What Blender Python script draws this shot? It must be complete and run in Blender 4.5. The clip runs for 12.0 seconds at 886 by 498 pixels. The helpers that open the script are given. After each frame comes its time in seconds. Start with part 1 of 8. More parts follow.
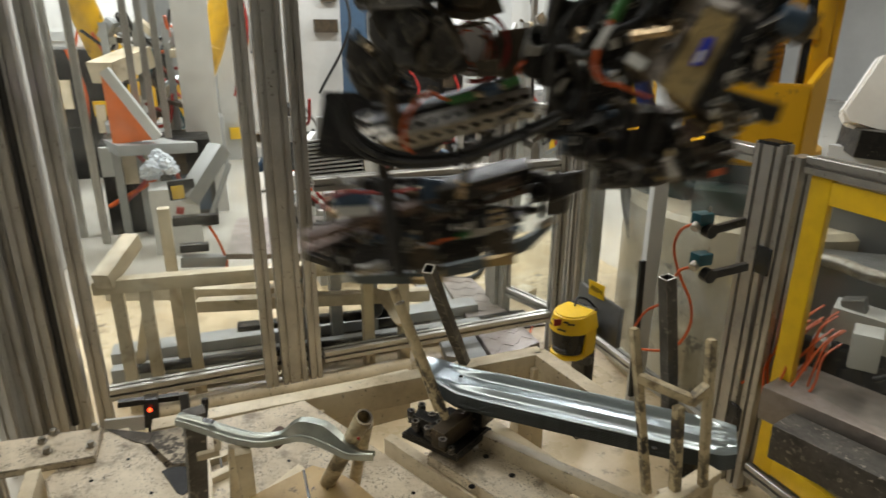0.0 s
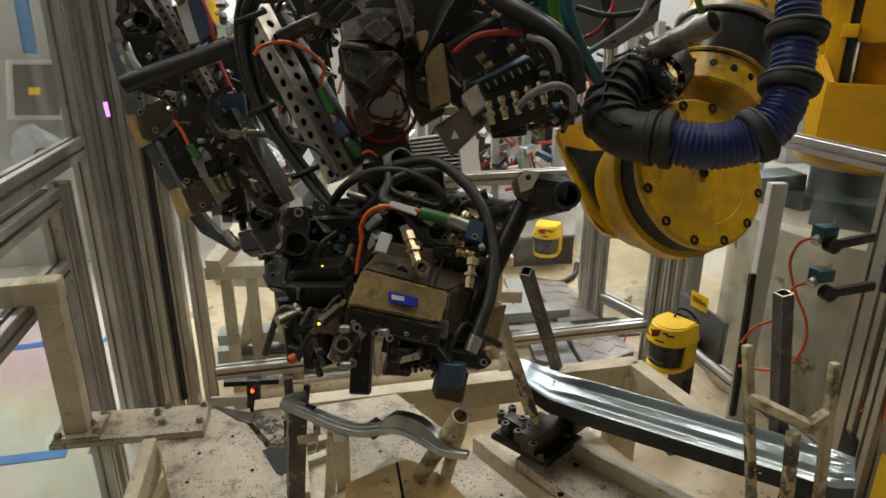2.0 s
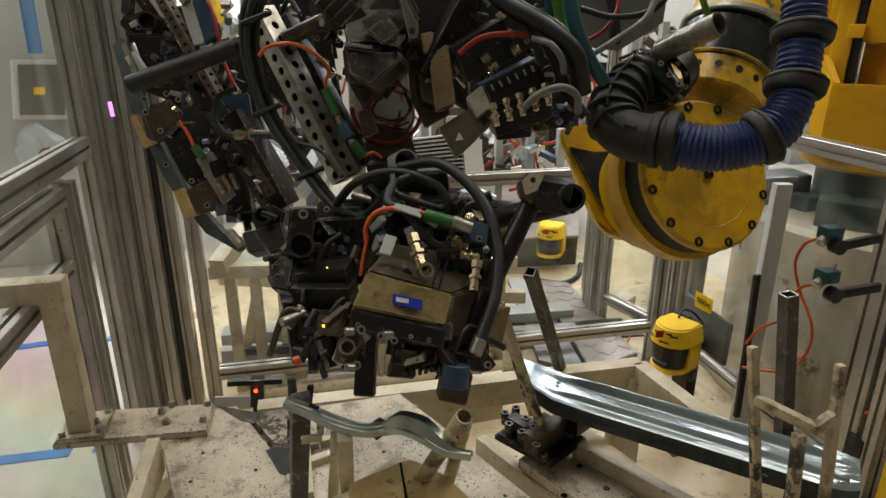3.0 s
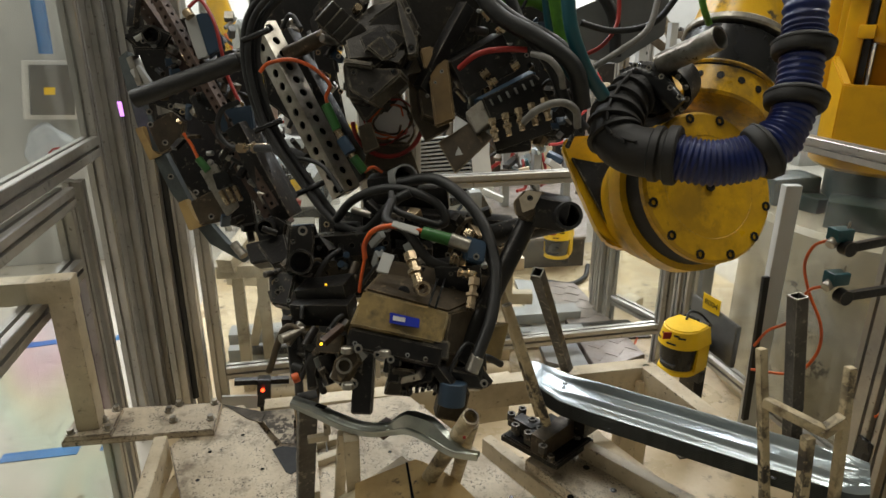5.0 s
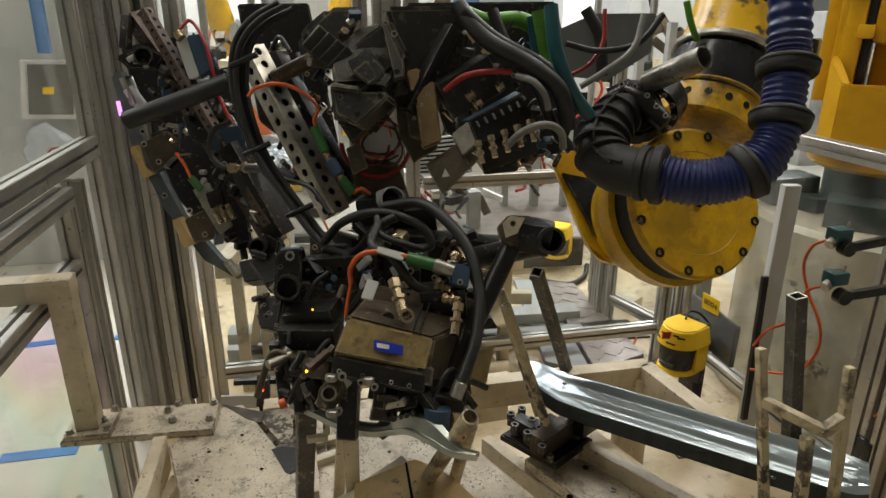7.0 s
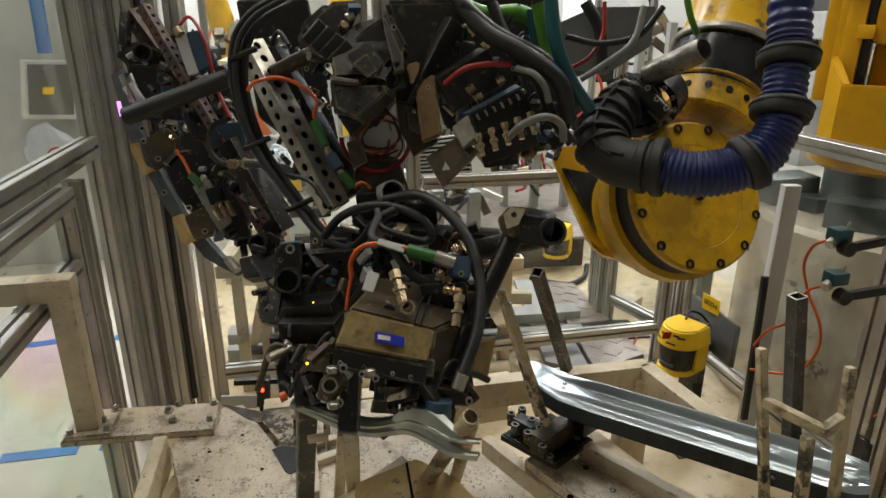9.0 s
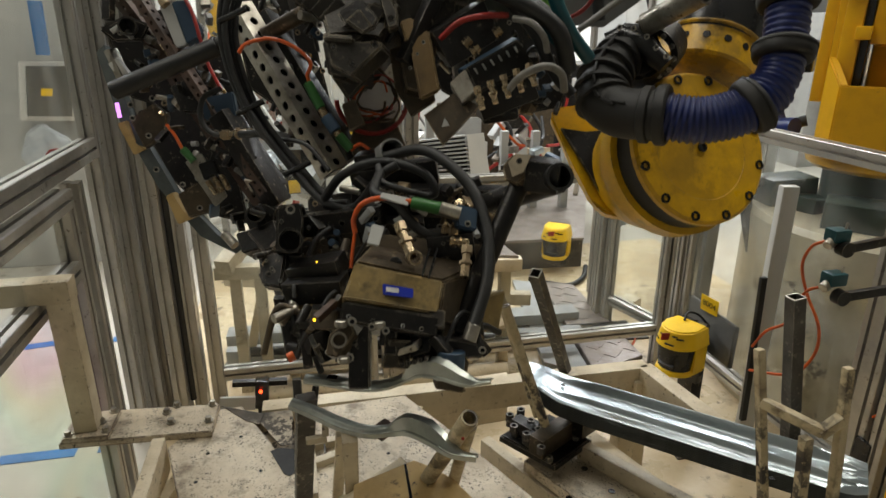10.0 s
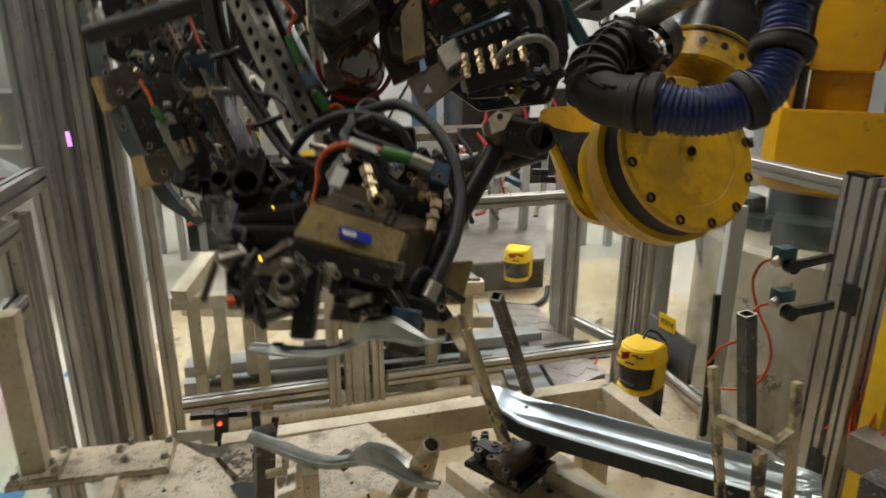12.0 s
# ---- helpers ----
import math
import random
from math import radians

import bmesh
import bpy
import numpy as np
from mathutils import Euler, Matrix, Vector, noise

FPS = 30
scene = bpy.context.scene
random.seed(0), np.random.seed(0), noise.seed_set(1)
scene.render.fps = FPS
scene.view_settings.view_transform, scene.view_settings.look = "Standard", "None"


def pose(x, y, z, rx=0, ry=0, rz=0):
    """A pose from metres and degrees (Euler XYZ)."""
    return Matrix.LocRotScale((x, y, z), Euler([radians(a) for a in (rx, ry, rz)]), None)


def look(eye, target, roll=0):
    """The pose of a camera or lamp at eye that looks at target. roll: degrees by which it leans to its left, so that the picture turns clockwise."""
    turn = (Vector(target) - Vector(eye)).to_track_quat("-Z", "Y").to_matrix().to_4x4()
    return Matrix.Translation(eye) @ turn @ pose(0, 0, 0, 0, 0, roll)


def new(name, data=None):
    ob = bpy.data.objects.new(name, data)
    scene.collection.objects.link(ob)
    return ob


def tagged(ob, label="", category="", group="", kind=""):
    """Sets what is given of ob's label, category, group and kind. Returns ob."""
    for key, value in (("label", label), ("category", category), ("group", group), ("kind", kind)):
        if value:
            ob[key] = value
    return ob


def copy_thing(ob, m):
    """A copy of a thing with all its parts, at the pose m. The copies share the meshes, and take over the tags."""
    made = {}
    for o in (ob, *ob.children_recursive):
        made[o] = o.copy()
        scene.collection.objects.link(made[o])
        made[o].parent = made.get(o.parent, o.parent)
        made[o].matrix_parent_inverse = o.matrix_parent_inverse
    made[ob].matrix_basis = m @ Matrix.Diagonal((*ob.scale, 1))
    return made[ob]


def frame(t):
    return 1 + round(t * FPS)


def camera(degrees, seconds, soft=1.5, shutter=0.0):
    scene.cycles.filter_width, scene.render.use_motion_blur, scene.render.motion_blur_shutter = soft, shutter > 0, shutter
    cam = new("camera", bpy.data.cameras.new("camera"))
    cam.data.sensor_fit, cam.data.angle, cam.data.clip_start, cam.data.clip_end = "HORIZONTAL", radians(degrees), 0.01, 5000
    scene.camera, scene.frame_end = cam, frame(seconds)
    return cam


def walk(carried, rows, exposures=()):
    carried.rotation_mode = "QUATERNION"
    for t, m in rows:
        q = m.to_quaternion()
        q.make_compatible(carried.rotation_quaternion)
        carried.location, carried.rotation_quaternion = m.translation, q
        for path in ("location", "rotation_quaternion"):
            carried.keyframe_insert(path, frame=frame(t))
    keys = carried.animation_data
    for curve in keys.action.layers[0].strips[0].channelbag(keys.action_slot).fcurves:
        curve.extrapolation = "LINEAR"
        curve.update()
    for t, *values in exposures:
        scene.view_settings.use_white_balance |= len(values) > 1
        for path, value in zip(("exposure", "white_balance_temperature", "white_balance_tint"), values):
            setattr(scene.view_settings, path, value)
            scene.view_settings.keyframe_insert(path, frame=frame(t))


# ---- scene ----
# ---- camera ----
cam = camera(70.0, 12.0, shutter=0.9)
EYE = 1.38
CAMERA_ROWS = [
    (0.0, 0.0107, 0.0222, 0.0005, 70.37, -0.32, 68.27), (0.5, 0.0088, 0.0170, 0.0009, 70.36, -0.21, 70.88),
    (1.0, 0.0065, 0.0106, 0.0013, 70.34, -0.22, 73.15), (1.5, 0.0011, 0.0030, 0.0023, 70.25, -0.25, 75.31),
    (2.0, 0.0018, 0.0020, 0.0022, 70.28, -0.10, 76.73), (2.5, 0.0003, 0.0028, 0.0013, 70.31, -0.07, 77.16),
    (3.0, 0.0000, 0.0009, 0.0014, 70.31, -0.12, 77.04), (4.0, 0.0, 0.0004, 0.0007, 70.35, -0.12, 77.4), (5.0, 0.0, 0.0, 0.0, 70.39, -0.13, 77.69),
    (5.5, 0.0, 0.0, 0.0, 70.39, -0.13, 77.69), (6.0, -0.0004, -0.0012, 0.0003, 70.38, -0.15, 77.63),
    (6.5, -0.0005, -0.0009, 0.0003, 70.37, -0.16, 77.63), (7.0, -0.0009, -0.0002, 0.0001, 70.36, -0.16, 77.62),
    (9.0, -0.0006, -0.0015, 0.0003, 70.37, -0.17, 77.61), (9.5, -0.0007, -0.0015, 0.0, 70.38, -0.18, 77.61),
    (10.0, -0.0004, -0.0007, 0.0, 70.49, -0.14, 77.49), (10.5, 0.0005, 0.0008, 0.0002, 70.66, -0.13, 77.32),
    (11.0, 0.0016, 0.0009, 0.0008, 70.81, -0.07, 77.13), (11.5, 0.0025, 0.0044, 0.0006, 71.28, -0.09, 76.13),
    (12.0, 0.0039, 0.0074, 0.0062, 72.54, -0.08, 74.04)]
walk(cam, [(t, pose(x, y, EYE + dz, rx, ry, rz)) for t, x, y, dz, rx, ry, rz in CAMERA_ROWS],
     exposures=[(0.0, 0.03), (0.5, -0.07), (1.0, -0.16), (1.5, -0.14), (2.0, -0.09), (2.5, -0.07), (3.2, -0.04), (5.0, 0.03), (9.5, 0.03), (10.5, -0.02), (12.0, 0.0)])

# ---- world and light ----
scene.view_settings.exposure = 0.0
world = bpy.data.worlds.new("world")
scene.world = world
world.use_nodes = True
world.node_tree.nodes["Background"].inputs[0].default_value = (0.9, 0.95, 1.0, 1)
world.node_tree.nodes["Background"].inputs[1].default_value = 0.08


def area(name, at, to, sx, sy, watts, colour):
    data = bpy.data.lights.new(name, "AREA")
    data.shape, data.size, data.size_y, data.energy, data.color = "RECTANGLE", sx, sy, watts, colour
    ob = new(name, data)
    ob.matrix_world = look(at, to)
    return ob


# rows of hall luminaires overhead
for lx, ly, watts in ((-1.5, -0.3, 35), (-1.4, 2.8, 60), (-4.6, -1.8, 190), (-4.6, 1.2, 100), (-4.8, 4.4, 150), (-8.0, 0.0, 190), (-8.0, 4.5, 230), (-1.6, -3.2, 50)):
    area("hall_light", (lx, ly, 4.3), (lx - 0.001, ly, 0), 0.5, 2.2, watts, (1.0, 0.97, 0.88) if lx > -4 else (0.95, 0.98, 1.0))

# ---- materials ----


def material(name, colour, rough=0.5, metal=0.0, dark=None, scale=8.0, amount=0.5, fine=90.0, bump=0.15, spots=None, spot_scale=30.0, spot_amount=0.4, detail=6.0, coat=0.0, edge=None, edge_radius=0.004, edge_amount=0.6, stain=None, stain_scale=20.0, stain_amount=0.5):
    """A painted or bare surface: a base colour, a second colour in broad patches, fine relief and small chips."""
    m = bpy.data.materials.new(name)
    m.use_nodes = True
    nt = m.node_tree
    bsdf = nt.nodes["Principled BSDF"]
    bsdf.inputs["Metallic"].default_value = metal
    bsdf.inputs["Coat Weight"].default_value = coat
    co = nt.nodes.new("ShaderNodeTexCoord")

    def noise_ramp(s, lo, hi, d):
        n = nt.nodes.new("ShaderNodeTexNoise")
        n.inputs["Scale"].default_value, n.inputs["Detail"].default_value, n.inputs["Roughness"].default_value = s, d, 0.65
        nt.links.new(co.outputs["Object"], n.inputs["Vector"])
        r = nt.nodes.new("ShaderNodeMapRange")
        r.inputs["From Min"].default_value, r.inputs["From Max"].default_value = lo, hi
        nt.links.new(n.outputs["Fac"], r.inputs["Value"])
        return r.outputs["Result"]

    def mix(fac, a, b):
        x = nt.nodes.new("ShaderNodeMix")
        x.data_type = "RGBA"
        nt.links.new(fac, x.inputs["Factor"])
        for value, socket in ((a, x.inputs[6]), (b, x.inputs[7])):
            if isinstance(value, tuple):
                socket.default_value = (*value, 1)
            else:
                nt.links.new(value, socket)
        return x.outputs[2]
    dark = dark or tuple(c * 0.7 for c in colour)
    broad = noise_ramp(scale, 0.62 - 0.35 * amount, 0.78, detail)
    out = mix(broad, colour, dark)
    if stain:
        out = mix(noise_ramp(stain_scale, 0.66 - 0.22 * stain_amount, 0.80 - 0.24 * stain_amount, 14.0), out, stain)
    if spots:
        cluster = nt.nodes.new("ShaderNodeMath")
        cluster.operation = "MULTIPLY"
        nt.links.new(noise_ramp(spot_scale, 0.68 - 0.16 * spot_amount, 0.74 - 0.16 * spot_amount, 8.0), cluster.inputs[0])
        nt.links.new(noise_ramp(spot_scale * 0.11, 0.42, 0.58, 5.0), cluster.inputs[1])
        out = mix(cluster.outputs[0], out, spots)
    if edge:
        # paint and oil rubbed off along the edges, broken up by noise; on dark metal the pale edge also paints in sheen
        bev, geo, dot = nt.nodes.new("ShaderNodeBevel"), nt.nodes.new("ShaderNodeNewGeometry"), nt.nodes.new("ShaderNodeVectorMath")
        bev.samples, dot.operation = 4, "DOT_PRODUCT"
        bev.inputs["Radius"].default_value = edge_radius
        nt.links.new(bev.outputs[0], dot.inputs[0])
        nt.links.new(geo.outputs["Normal"], dot.inputs[1])
        near = nt.nodes.new("ShaderNodeMapRange")
        near.inputs["From Min"].default_value, near.inputs["From Max"].default_value = 0.985, 0.80
        nt.links.new(dot.outputs["Value"], near.inputs["Value"])
        rub = nt.nodes.new("ShaderNodeMath")
        rub.operation = "MULTIPLY"
        nt.links.new(near.outputs["Result"], rub.inputs[0])
        nt.links.new(noise_ramp(35.0, 0.62 - 0.3 * edge_amount, 0.72 - 0.2 * edge_amount, 6.0), rub.inputs[1])
        out = mix(rub.outputs[0], out, edge)
    nt.links.new(out, bsdf.inputs["Base Color"])
    rr = nt.nodes.new("ShaderNodeMapRange")
    rr.inputs["To Min"].default_value, rr.inputs["To Max"].default_value = max(0.05, rough - 0.1), min(1, rough + 0.15)
    nt.links.new(broad, rr.inputs["Value"])
    nt.links.new(rr.outputs["Result"], bsdf.inputs["Roughness"])
    if bump:
        bn = nt.nodes.new("ShaderNodeBump")
        bn.inputs["Strength"].default_value, bn.inputs["Distance"].default_value = bump, 0.002
        nt.links.new(noise_ramp(fine, 0.2, 0.8, 4.0), bn.inputs["Height"])
        nt.links.new(bn.outputs["Normal"], bsdf.inputs["Normal"])
    return m


def glow(name, colour, strength):
    m = bpy.data.materials.new(name)
    m.use_nodes = True
    b = m.node_tree.nodes["Principled BSDF"]
    b.inputs["Base Color"].default_value = (*colour, 1)
    b.inputs["Emission Color"].default_value = (*colour, 1)
    b.inputs["Emission Strength"].default_value = strength
    return m


def clear(name, tint, gloss, dirt, strained=False):
    """Clear plastic sheet: mostly see-through, a little gloss, a little dust."""
    m = bpy.data.materials.new(name)
    m.use_nodes = True
    nt = m.node_tree
    nt.nodes.remove(nt.nodes["Principled BSDF"])
    tr, gl, df = nt.nodes.new("ShaderNodeBsdfTransparent"), nt.nodes.new("ShaderNodeBsdfGlossy"), nt.nodes.new("ShaderNodeBsdfDiffuse")
    tr.inputs[0].default_value, gl.inputs["Roughness"].default_value = (*tint, 1), 0.06
    df.inputs[0].default_value = (0.66, 0.67, 0.64, 1)
    # faint rainbow strain in the sheet
    strain, tints, where = nt.nodes.new("ShaderNodeTexNoise"), nt.nodes.new("ShaderNodeValToRGB"), nt.nodes.new("ShaderNodeTexCoord")
    strain.inputs["Scale"].default_value, strain.inputs["Detail"].default_value = 1.7, 1.0
    nt.links.new(where.outputs["Object"], strain.inputs["Vector"])
    ramp = tints.color_ramp
    ramp.elements[0].position, ramp.elements[0].color = 0.36, (*tint, 1)
    ramp.elements[1].position, ramp.elements[1].color = 0.68, (0.97, 0.95, 0.90, 1)
    for at, c in ((0.44, (0.90, 0.97, 0.93, 1)), (0.50, (0.97, 0.96, 0.88, 1)), (0.55, (0.98, 0.87, 0.94, 1)), (0.62, (0.90, 0.91, 0.98, 1))):
        ramp.elements.new(at).color = c
    nt.links.new(strain.outputs["Fac"], tints.inputs[0])
    if strained:
        nt.links.new(tints.outputs[0], tr.inputs[0])
    fr = nt.nodes.new("ShaderNodeFresnel")
    fr.inputs[0].default_value = 1.35
    a, b = nt.nodes.new("ShaderNodeMixShader"), nt.nodes.new("ShaderNodeMixShader")
    mul = nt.nodes.new("ShaderNodeMath")
    mul.operation, mul.inputs[1].default_value = "MULTIPLY", gloss
    nt.links.new(fr.outputs[0], mul.inputs[0])
    nt.links.new(mul.outputs[0], a.inputs[0])
    nt.links.new(tr.outputs[0], a.inputs[1])
    nt.links.new(gl.outputs[0], a.inputs[2])
    co, n, r = nt.nodes.new("ShaderNodeTexCoord"), nt.nodes.new("ShaderNodeTexNoise"), nt.nodes.new("ShaderNodeMapRange")
    n.inputs["Scale"].default_value, n.inputs["Detail"].default_value = 5.0, 8.0
    r.inputs["From Min"].default_value, r.inputs["From Max"].default_value, r.inputs["To Max"].default_value = 0.4, 0.8, dirt
    nt.links.new(co.outputs["Object"], n.inputs["Vector"])
    nt.links.new(n.outputs["Fac"], r.inputs["Value"])
    nt.links.new(r.outputs["Result"], b.inputs[0])
    nt.links.new(a.outputs[0], b.inputs[1])
    nt.links.new(df.outputs[0], b.inputs[2])
    nt.links.new(b.outputs[0], nt.nodes["Material Output"].inputs[0])
    return m


ALU = material("anodised_aluminium", (0.46, 0.44, 0.40), 0.40, 0.75, dark=(0.31, 0.295, 0.265), scale=5, amount=0.55, bump=0.05, spots=(0.12, 0.10, 0.08), spot_scale=60, spot_amount=0.45)
SLOT = material("slot_shade", (0.03, 0.03, 0.03), 0.8)
CREAM = material("cream_paint", (0.70, 0.605, 0.43), 0.52, dark=(0.42, 0.335, 0.21), scale=7, amount=0.62, fine=140, bump=0.2, spots=(0.13, 0.10, 0.07), spot_scale=70, spot_amount=0.5, edge=(0.14, 0.09, 0.05), edge_radius=0.006, edge_amount=0.5, stain=(0.30, 0.23, 0.14), stain_scale=11.0, stain_amount=0.28)
WORN = material("chipped_tan_paint", (0.60, 0.50, 0.31), 0.5, dark=(0.30, 0.22, 0.12), scale=18, amount=0.65, fine=140, bump=0.25, spots=(0.04, 0.033, 0.026), spot_scale=42, spot_amount=1.35, edge=(0.06, 0.04, 0.028), edge_radius=0.005, edge_amount=0.8, stain=(0.20, 0.14, 0.075), stain_scale=26.0, stain_amount=0.5)
DECK = material("scuffed_cream_deck_paint", (0.73, 0.635, 0.475), 0.55, dark=(0.36, 0.285, 0.19), scale=8, amount=0.85, fine=120, bump=0.4, spots=(0.06, 0.05, 0.04), spot_scale=190, spot_amount=0.85, detail=15.0, edge=(0.10, 0.07, 0.045), edge_radius=0.006, edge_amount=0.9, stain=(0.24, 0.19, 0.13), stain_scale=13.0, stain_amount=0.62)
GRIME = material("greasy_dirty_steel", (0.105, 0.095, 0.082), 0.55, 0.25, dark=(0.03, 0.027, 0.024), scale=18, amount=0.75, bump=0.4, spots=(0.34, 0.30, 0.25), spot_scale=70, spot_amount=0.7, edge=(0.40, 0.36, 0.30), edge_amount=0.6)
CAST = material("dusty_cast_iron", (0.032, 0.027, 0.020), 0.5, 0.4, dark=(0.018, 0.016, 0.014), scale=22, amount=0.8, bump=0.5, fine=70, spots=(0.15, 0.12, 0.085), spot_scale=34, spot_amount=0.6, detail=12.0, edge=(0.20, 0.17, 0.12), edge_radius=0.006, edge_amount=0.85)
# robot yellow coloured darker for the shade the turret stands in
TURRET = material("shaded_robot_yellow_casting", (0.68, 0.365, 0.008), 0.4, dark=(0.48, 0.25, 0.008), scale=4, amount=0.35, bump=0.08, spots=(0.2, 0.13, 0.04), spot_scale=14, spot_amount=0.4)
STEEL = material("galvanised_sheet_steel", (0.46, 0.52, 0.54), 0.40, 0.9, dark=(0.42, 0.48, 0.50), scale=6, amount=0.45, bump=0.05)
OILED = material("oily_galvanised_steel", (0.40, 0.42, 0.375), 0.38, 0.85, dark=(0.22, 0.24, 0.22), scale=14, amount=0.5, bump=0.05)
# oily pressed steel with shade mixed into its colour
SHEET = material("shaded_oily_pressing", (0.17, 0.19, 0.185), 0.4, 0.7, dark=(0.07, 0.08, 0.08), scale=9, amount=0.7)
GREASE = material("black_grease_over_paint", (0.085, 0.070, 0.052), 0.85, dark=(0.025, 0.022, 0.018), scale=16, amount=0.7, bump=0.4, spots=(0.44, 0.37, 0.27), spot_scale=48, spot_amount=1.5, detail=12.0, stain=(0.34, 0.28, 0.20), stain_scale=24.0, stain_amount=0.35)
# rail steel coloured near black for the shade between stacked sheets
STACKSHADE = material("stack_shaded_steel", (0.10, 0.11, 0.11), 0.5, 0.8, dark=(0.05, 0.055, 0.055), scale=14)
PLATE = material("dull_dark_aluminium", (0.20, 0.20, 0.19), 0.4, 0.6, dark=(0.13, 0.13, 0.12), scale=6)
BARE = material("machined_steel", (0.44, 0.41, 0.35), 0.40, 0.85, dark=(0.17, 0.15, 0.12), scale=28, amount=0.7, bump=0.15, spots=(0.06, 0.05, 0.04), spot_scale=50, spot_amount=0.6)
DARK = material("oiled_dark_steel", (0.022, 0.020, 0.018), 0.40, 0.5, dark=(0.007, 0.007, 0.007), scale=18, amount=0.6, bump=0.35, spots=(0.22, 0.185, 0.14), spot_scale=70, spot_amount=0.5, edge=(0.26, 0.225, 0.175), edge_radius=0.003, edge_amount=0.75)
BROWN = material("dusty_brown_steel", (0.095, 0.070, 0.042), 0.48, 0.35, dark=(0.03, 0.024, 0.017), scale=22, amount=0.75, bump=0.25, spots=(0.24, 0.18, 0.11), spot_scale=50, spot_amount=0.5, edge=(0.36, 0.28, 0.17), edge_radius=0.003, edge_amount=0.7)
RUST = material("rusty_brown_rail", (0.095, 0.056, 0.038), 0.6, 0.3, dark=(0.04, 0.03, 0.025), scale=30, amount=0.7, bump=0.3)
KHAKI = material("dusty_hard_anodised_housing", (0.34, 0.24, 0.09), 0.45, 0.15, dark=(0.10, 0.075, 0.04), scale=17, amount=0.72, bump=0.2, spots=(0.50, 0.40, 0.22), spot_scale=30, spot_amount=0.35, detail=12.0, edge=(0.52, 0.42, 0.25), edge_radius=0.003, edge_amount=0.6, stain=(0.09, 0.068, 0.036), stain_scale=19.0, stain_amount=0.55)
# chipped paint with the yellowish shading of the gusset's face put into its colour
OCHRE = material("ochre_gusset_shading", (0.52, 0.36, 0.15), 0.5, dark=(0.30, 0.19, 0.07), scale=9, amount=0.7, spots=(0.06, 0.045, 0.03), spot_scale=60, spot_amount=0.7)
ELBOW = material("matte_black_rubber_moulding", (0.013, 0.012, 0.010), 0.66, dark=(0.028, 0.025, 0.021), scale=14, amount=0.6, bump=0.25)
OCHREDARK = material("brown_primed_plate", (0.20, 0.125, 0.045), 0.45, 0.2, dark=(0.07, 0.045, 0.02), scale=12, amount=0.75, edge=(0.40, 0.28, 0.13), edge_radius=0.003)
FITTING = material("pale_worn_steel", (0.55, 0.47, 0.34), 0.5, 0.3, dark=(0.30, 0.25, 0.18), scale=25, amount=0.6)
FINGER = material("worn_brown_finger_steel", (0.15, 0.12, 0.085), 0.42, 0.5, dark=(0.09, 0.07, 0.05), scale=22, amount=0.6, bump=0.15, edge=(0.42, 0.35, 0.26), edge_radius=0.003, edge_amount=0.6)
RUBBER = material("black_rubber", (0.011, 0.011, 0.010), 0.58, dark=(0.035, 0.032, 0.03), scale=20, amount=0.4, bump=0.2)
GREYCABLE = material("grey_cable_sheath", (0.22, 0.21, 0.19), 0.5, dark=(0.10, 0.095, 0.085), scale=30)
TAN = material("tan_urethane_pad", (0.52, 0.36, 0.14), 0.6, dark=(0.33, 0.22, 0.09), scale=20)
ROBOT = material("worn_robot_yellow", (0.74, 0.42, 0.008), 0.38, dark=(0.30, 0.17, 0.015), scale=7, amount=0.45, bump=0.1, spots=(0.10, 0.07, 0.03), spot_scale=16, spot_amount=0.6, edge=(0.13, 0.08, 0.02), edge_radius=0.006, edge_amount=0.5, stain=(0.22, 0.12, 0.012), stain_scale=8.0, stain_amount=0.35)
SCUFFED = material("scuffed_yellow_cover", (0.72, 0.40, 0.006), 0.36, dark=(0.40, 0.22, 0.008), scale=14, amount=0.8, bump=0.16, spots=(0.11, 0.065, 0.010), spot_scale=7.5, spot_amount=1.35, detail=10.0, edge=(0.12, 0.075, 0.02), edge_radius=0.006, edge_amount=0.6, stain=(0.13, 0.075, 0.010), stain_scale=9.0, stain_amount=0.62)
SAFETY = material("safety_yellow", (0.86, 0.55, 0.01), 0.4, dark=(0.66, 0.40, 0.01), scale=8)
HOSE = material("blue_corrugated_hose", (0.010, 0.020, 0.105), 0.42, dark=(0.008, 0.010, 0.04), scale=15, amount=0.5, bump=0.1)
ORANGE = material("orange_cable", (0.66, 0.11, 0.015), 0.45, dark=(0.35, 0.06, 0.02), scale=25)
REDCABLE = material("red_cable", (0.34, 0.022, 0.016), 0.45, dark=(0.16, 0.015, 0.012), scale=25)
GREEN = material("green_connector", (0.035, 0.14, 0.03), 0.45)
LIME = material("green_hose", (0.10, 0.28, 0.02), 0.4, dark=(0.03, 0.09, 0.012), scale=18, amount=0.6)
TEAL = material("teal_hose", (0.01, 0.075, 0.09), 0.4)
BRASS = material("nickel_brass_fitting", (0.46, 0.36, 0.23), 0.32, 0.9, dark=(0.22, 0.16, 0.10), scale=45, amount=0.6)
LABELBLUE = material("blue_label", (0.02, 0.04, 0.42), 0.4)
BLUEBOX = material("blue_grey_box", (0.03, 0.06, 0.10), 0.5)
WHITE = material("white_paint", (0.78, 0.77, 0.73), 0.5, dark=(0.66, 0.64, 0.6), scale=3)
GREY = material("grey_machine_paint", (0.34, 0.345, 0.33), 0.5, dark=(0.24, 0.24, 0.23), scale=4)
LIGHTGREY = material("pale_grey_panel", (0.55, 0.55, 0.52), 0.5, dark=(0.46, 0.46, 0.43), scale=2)
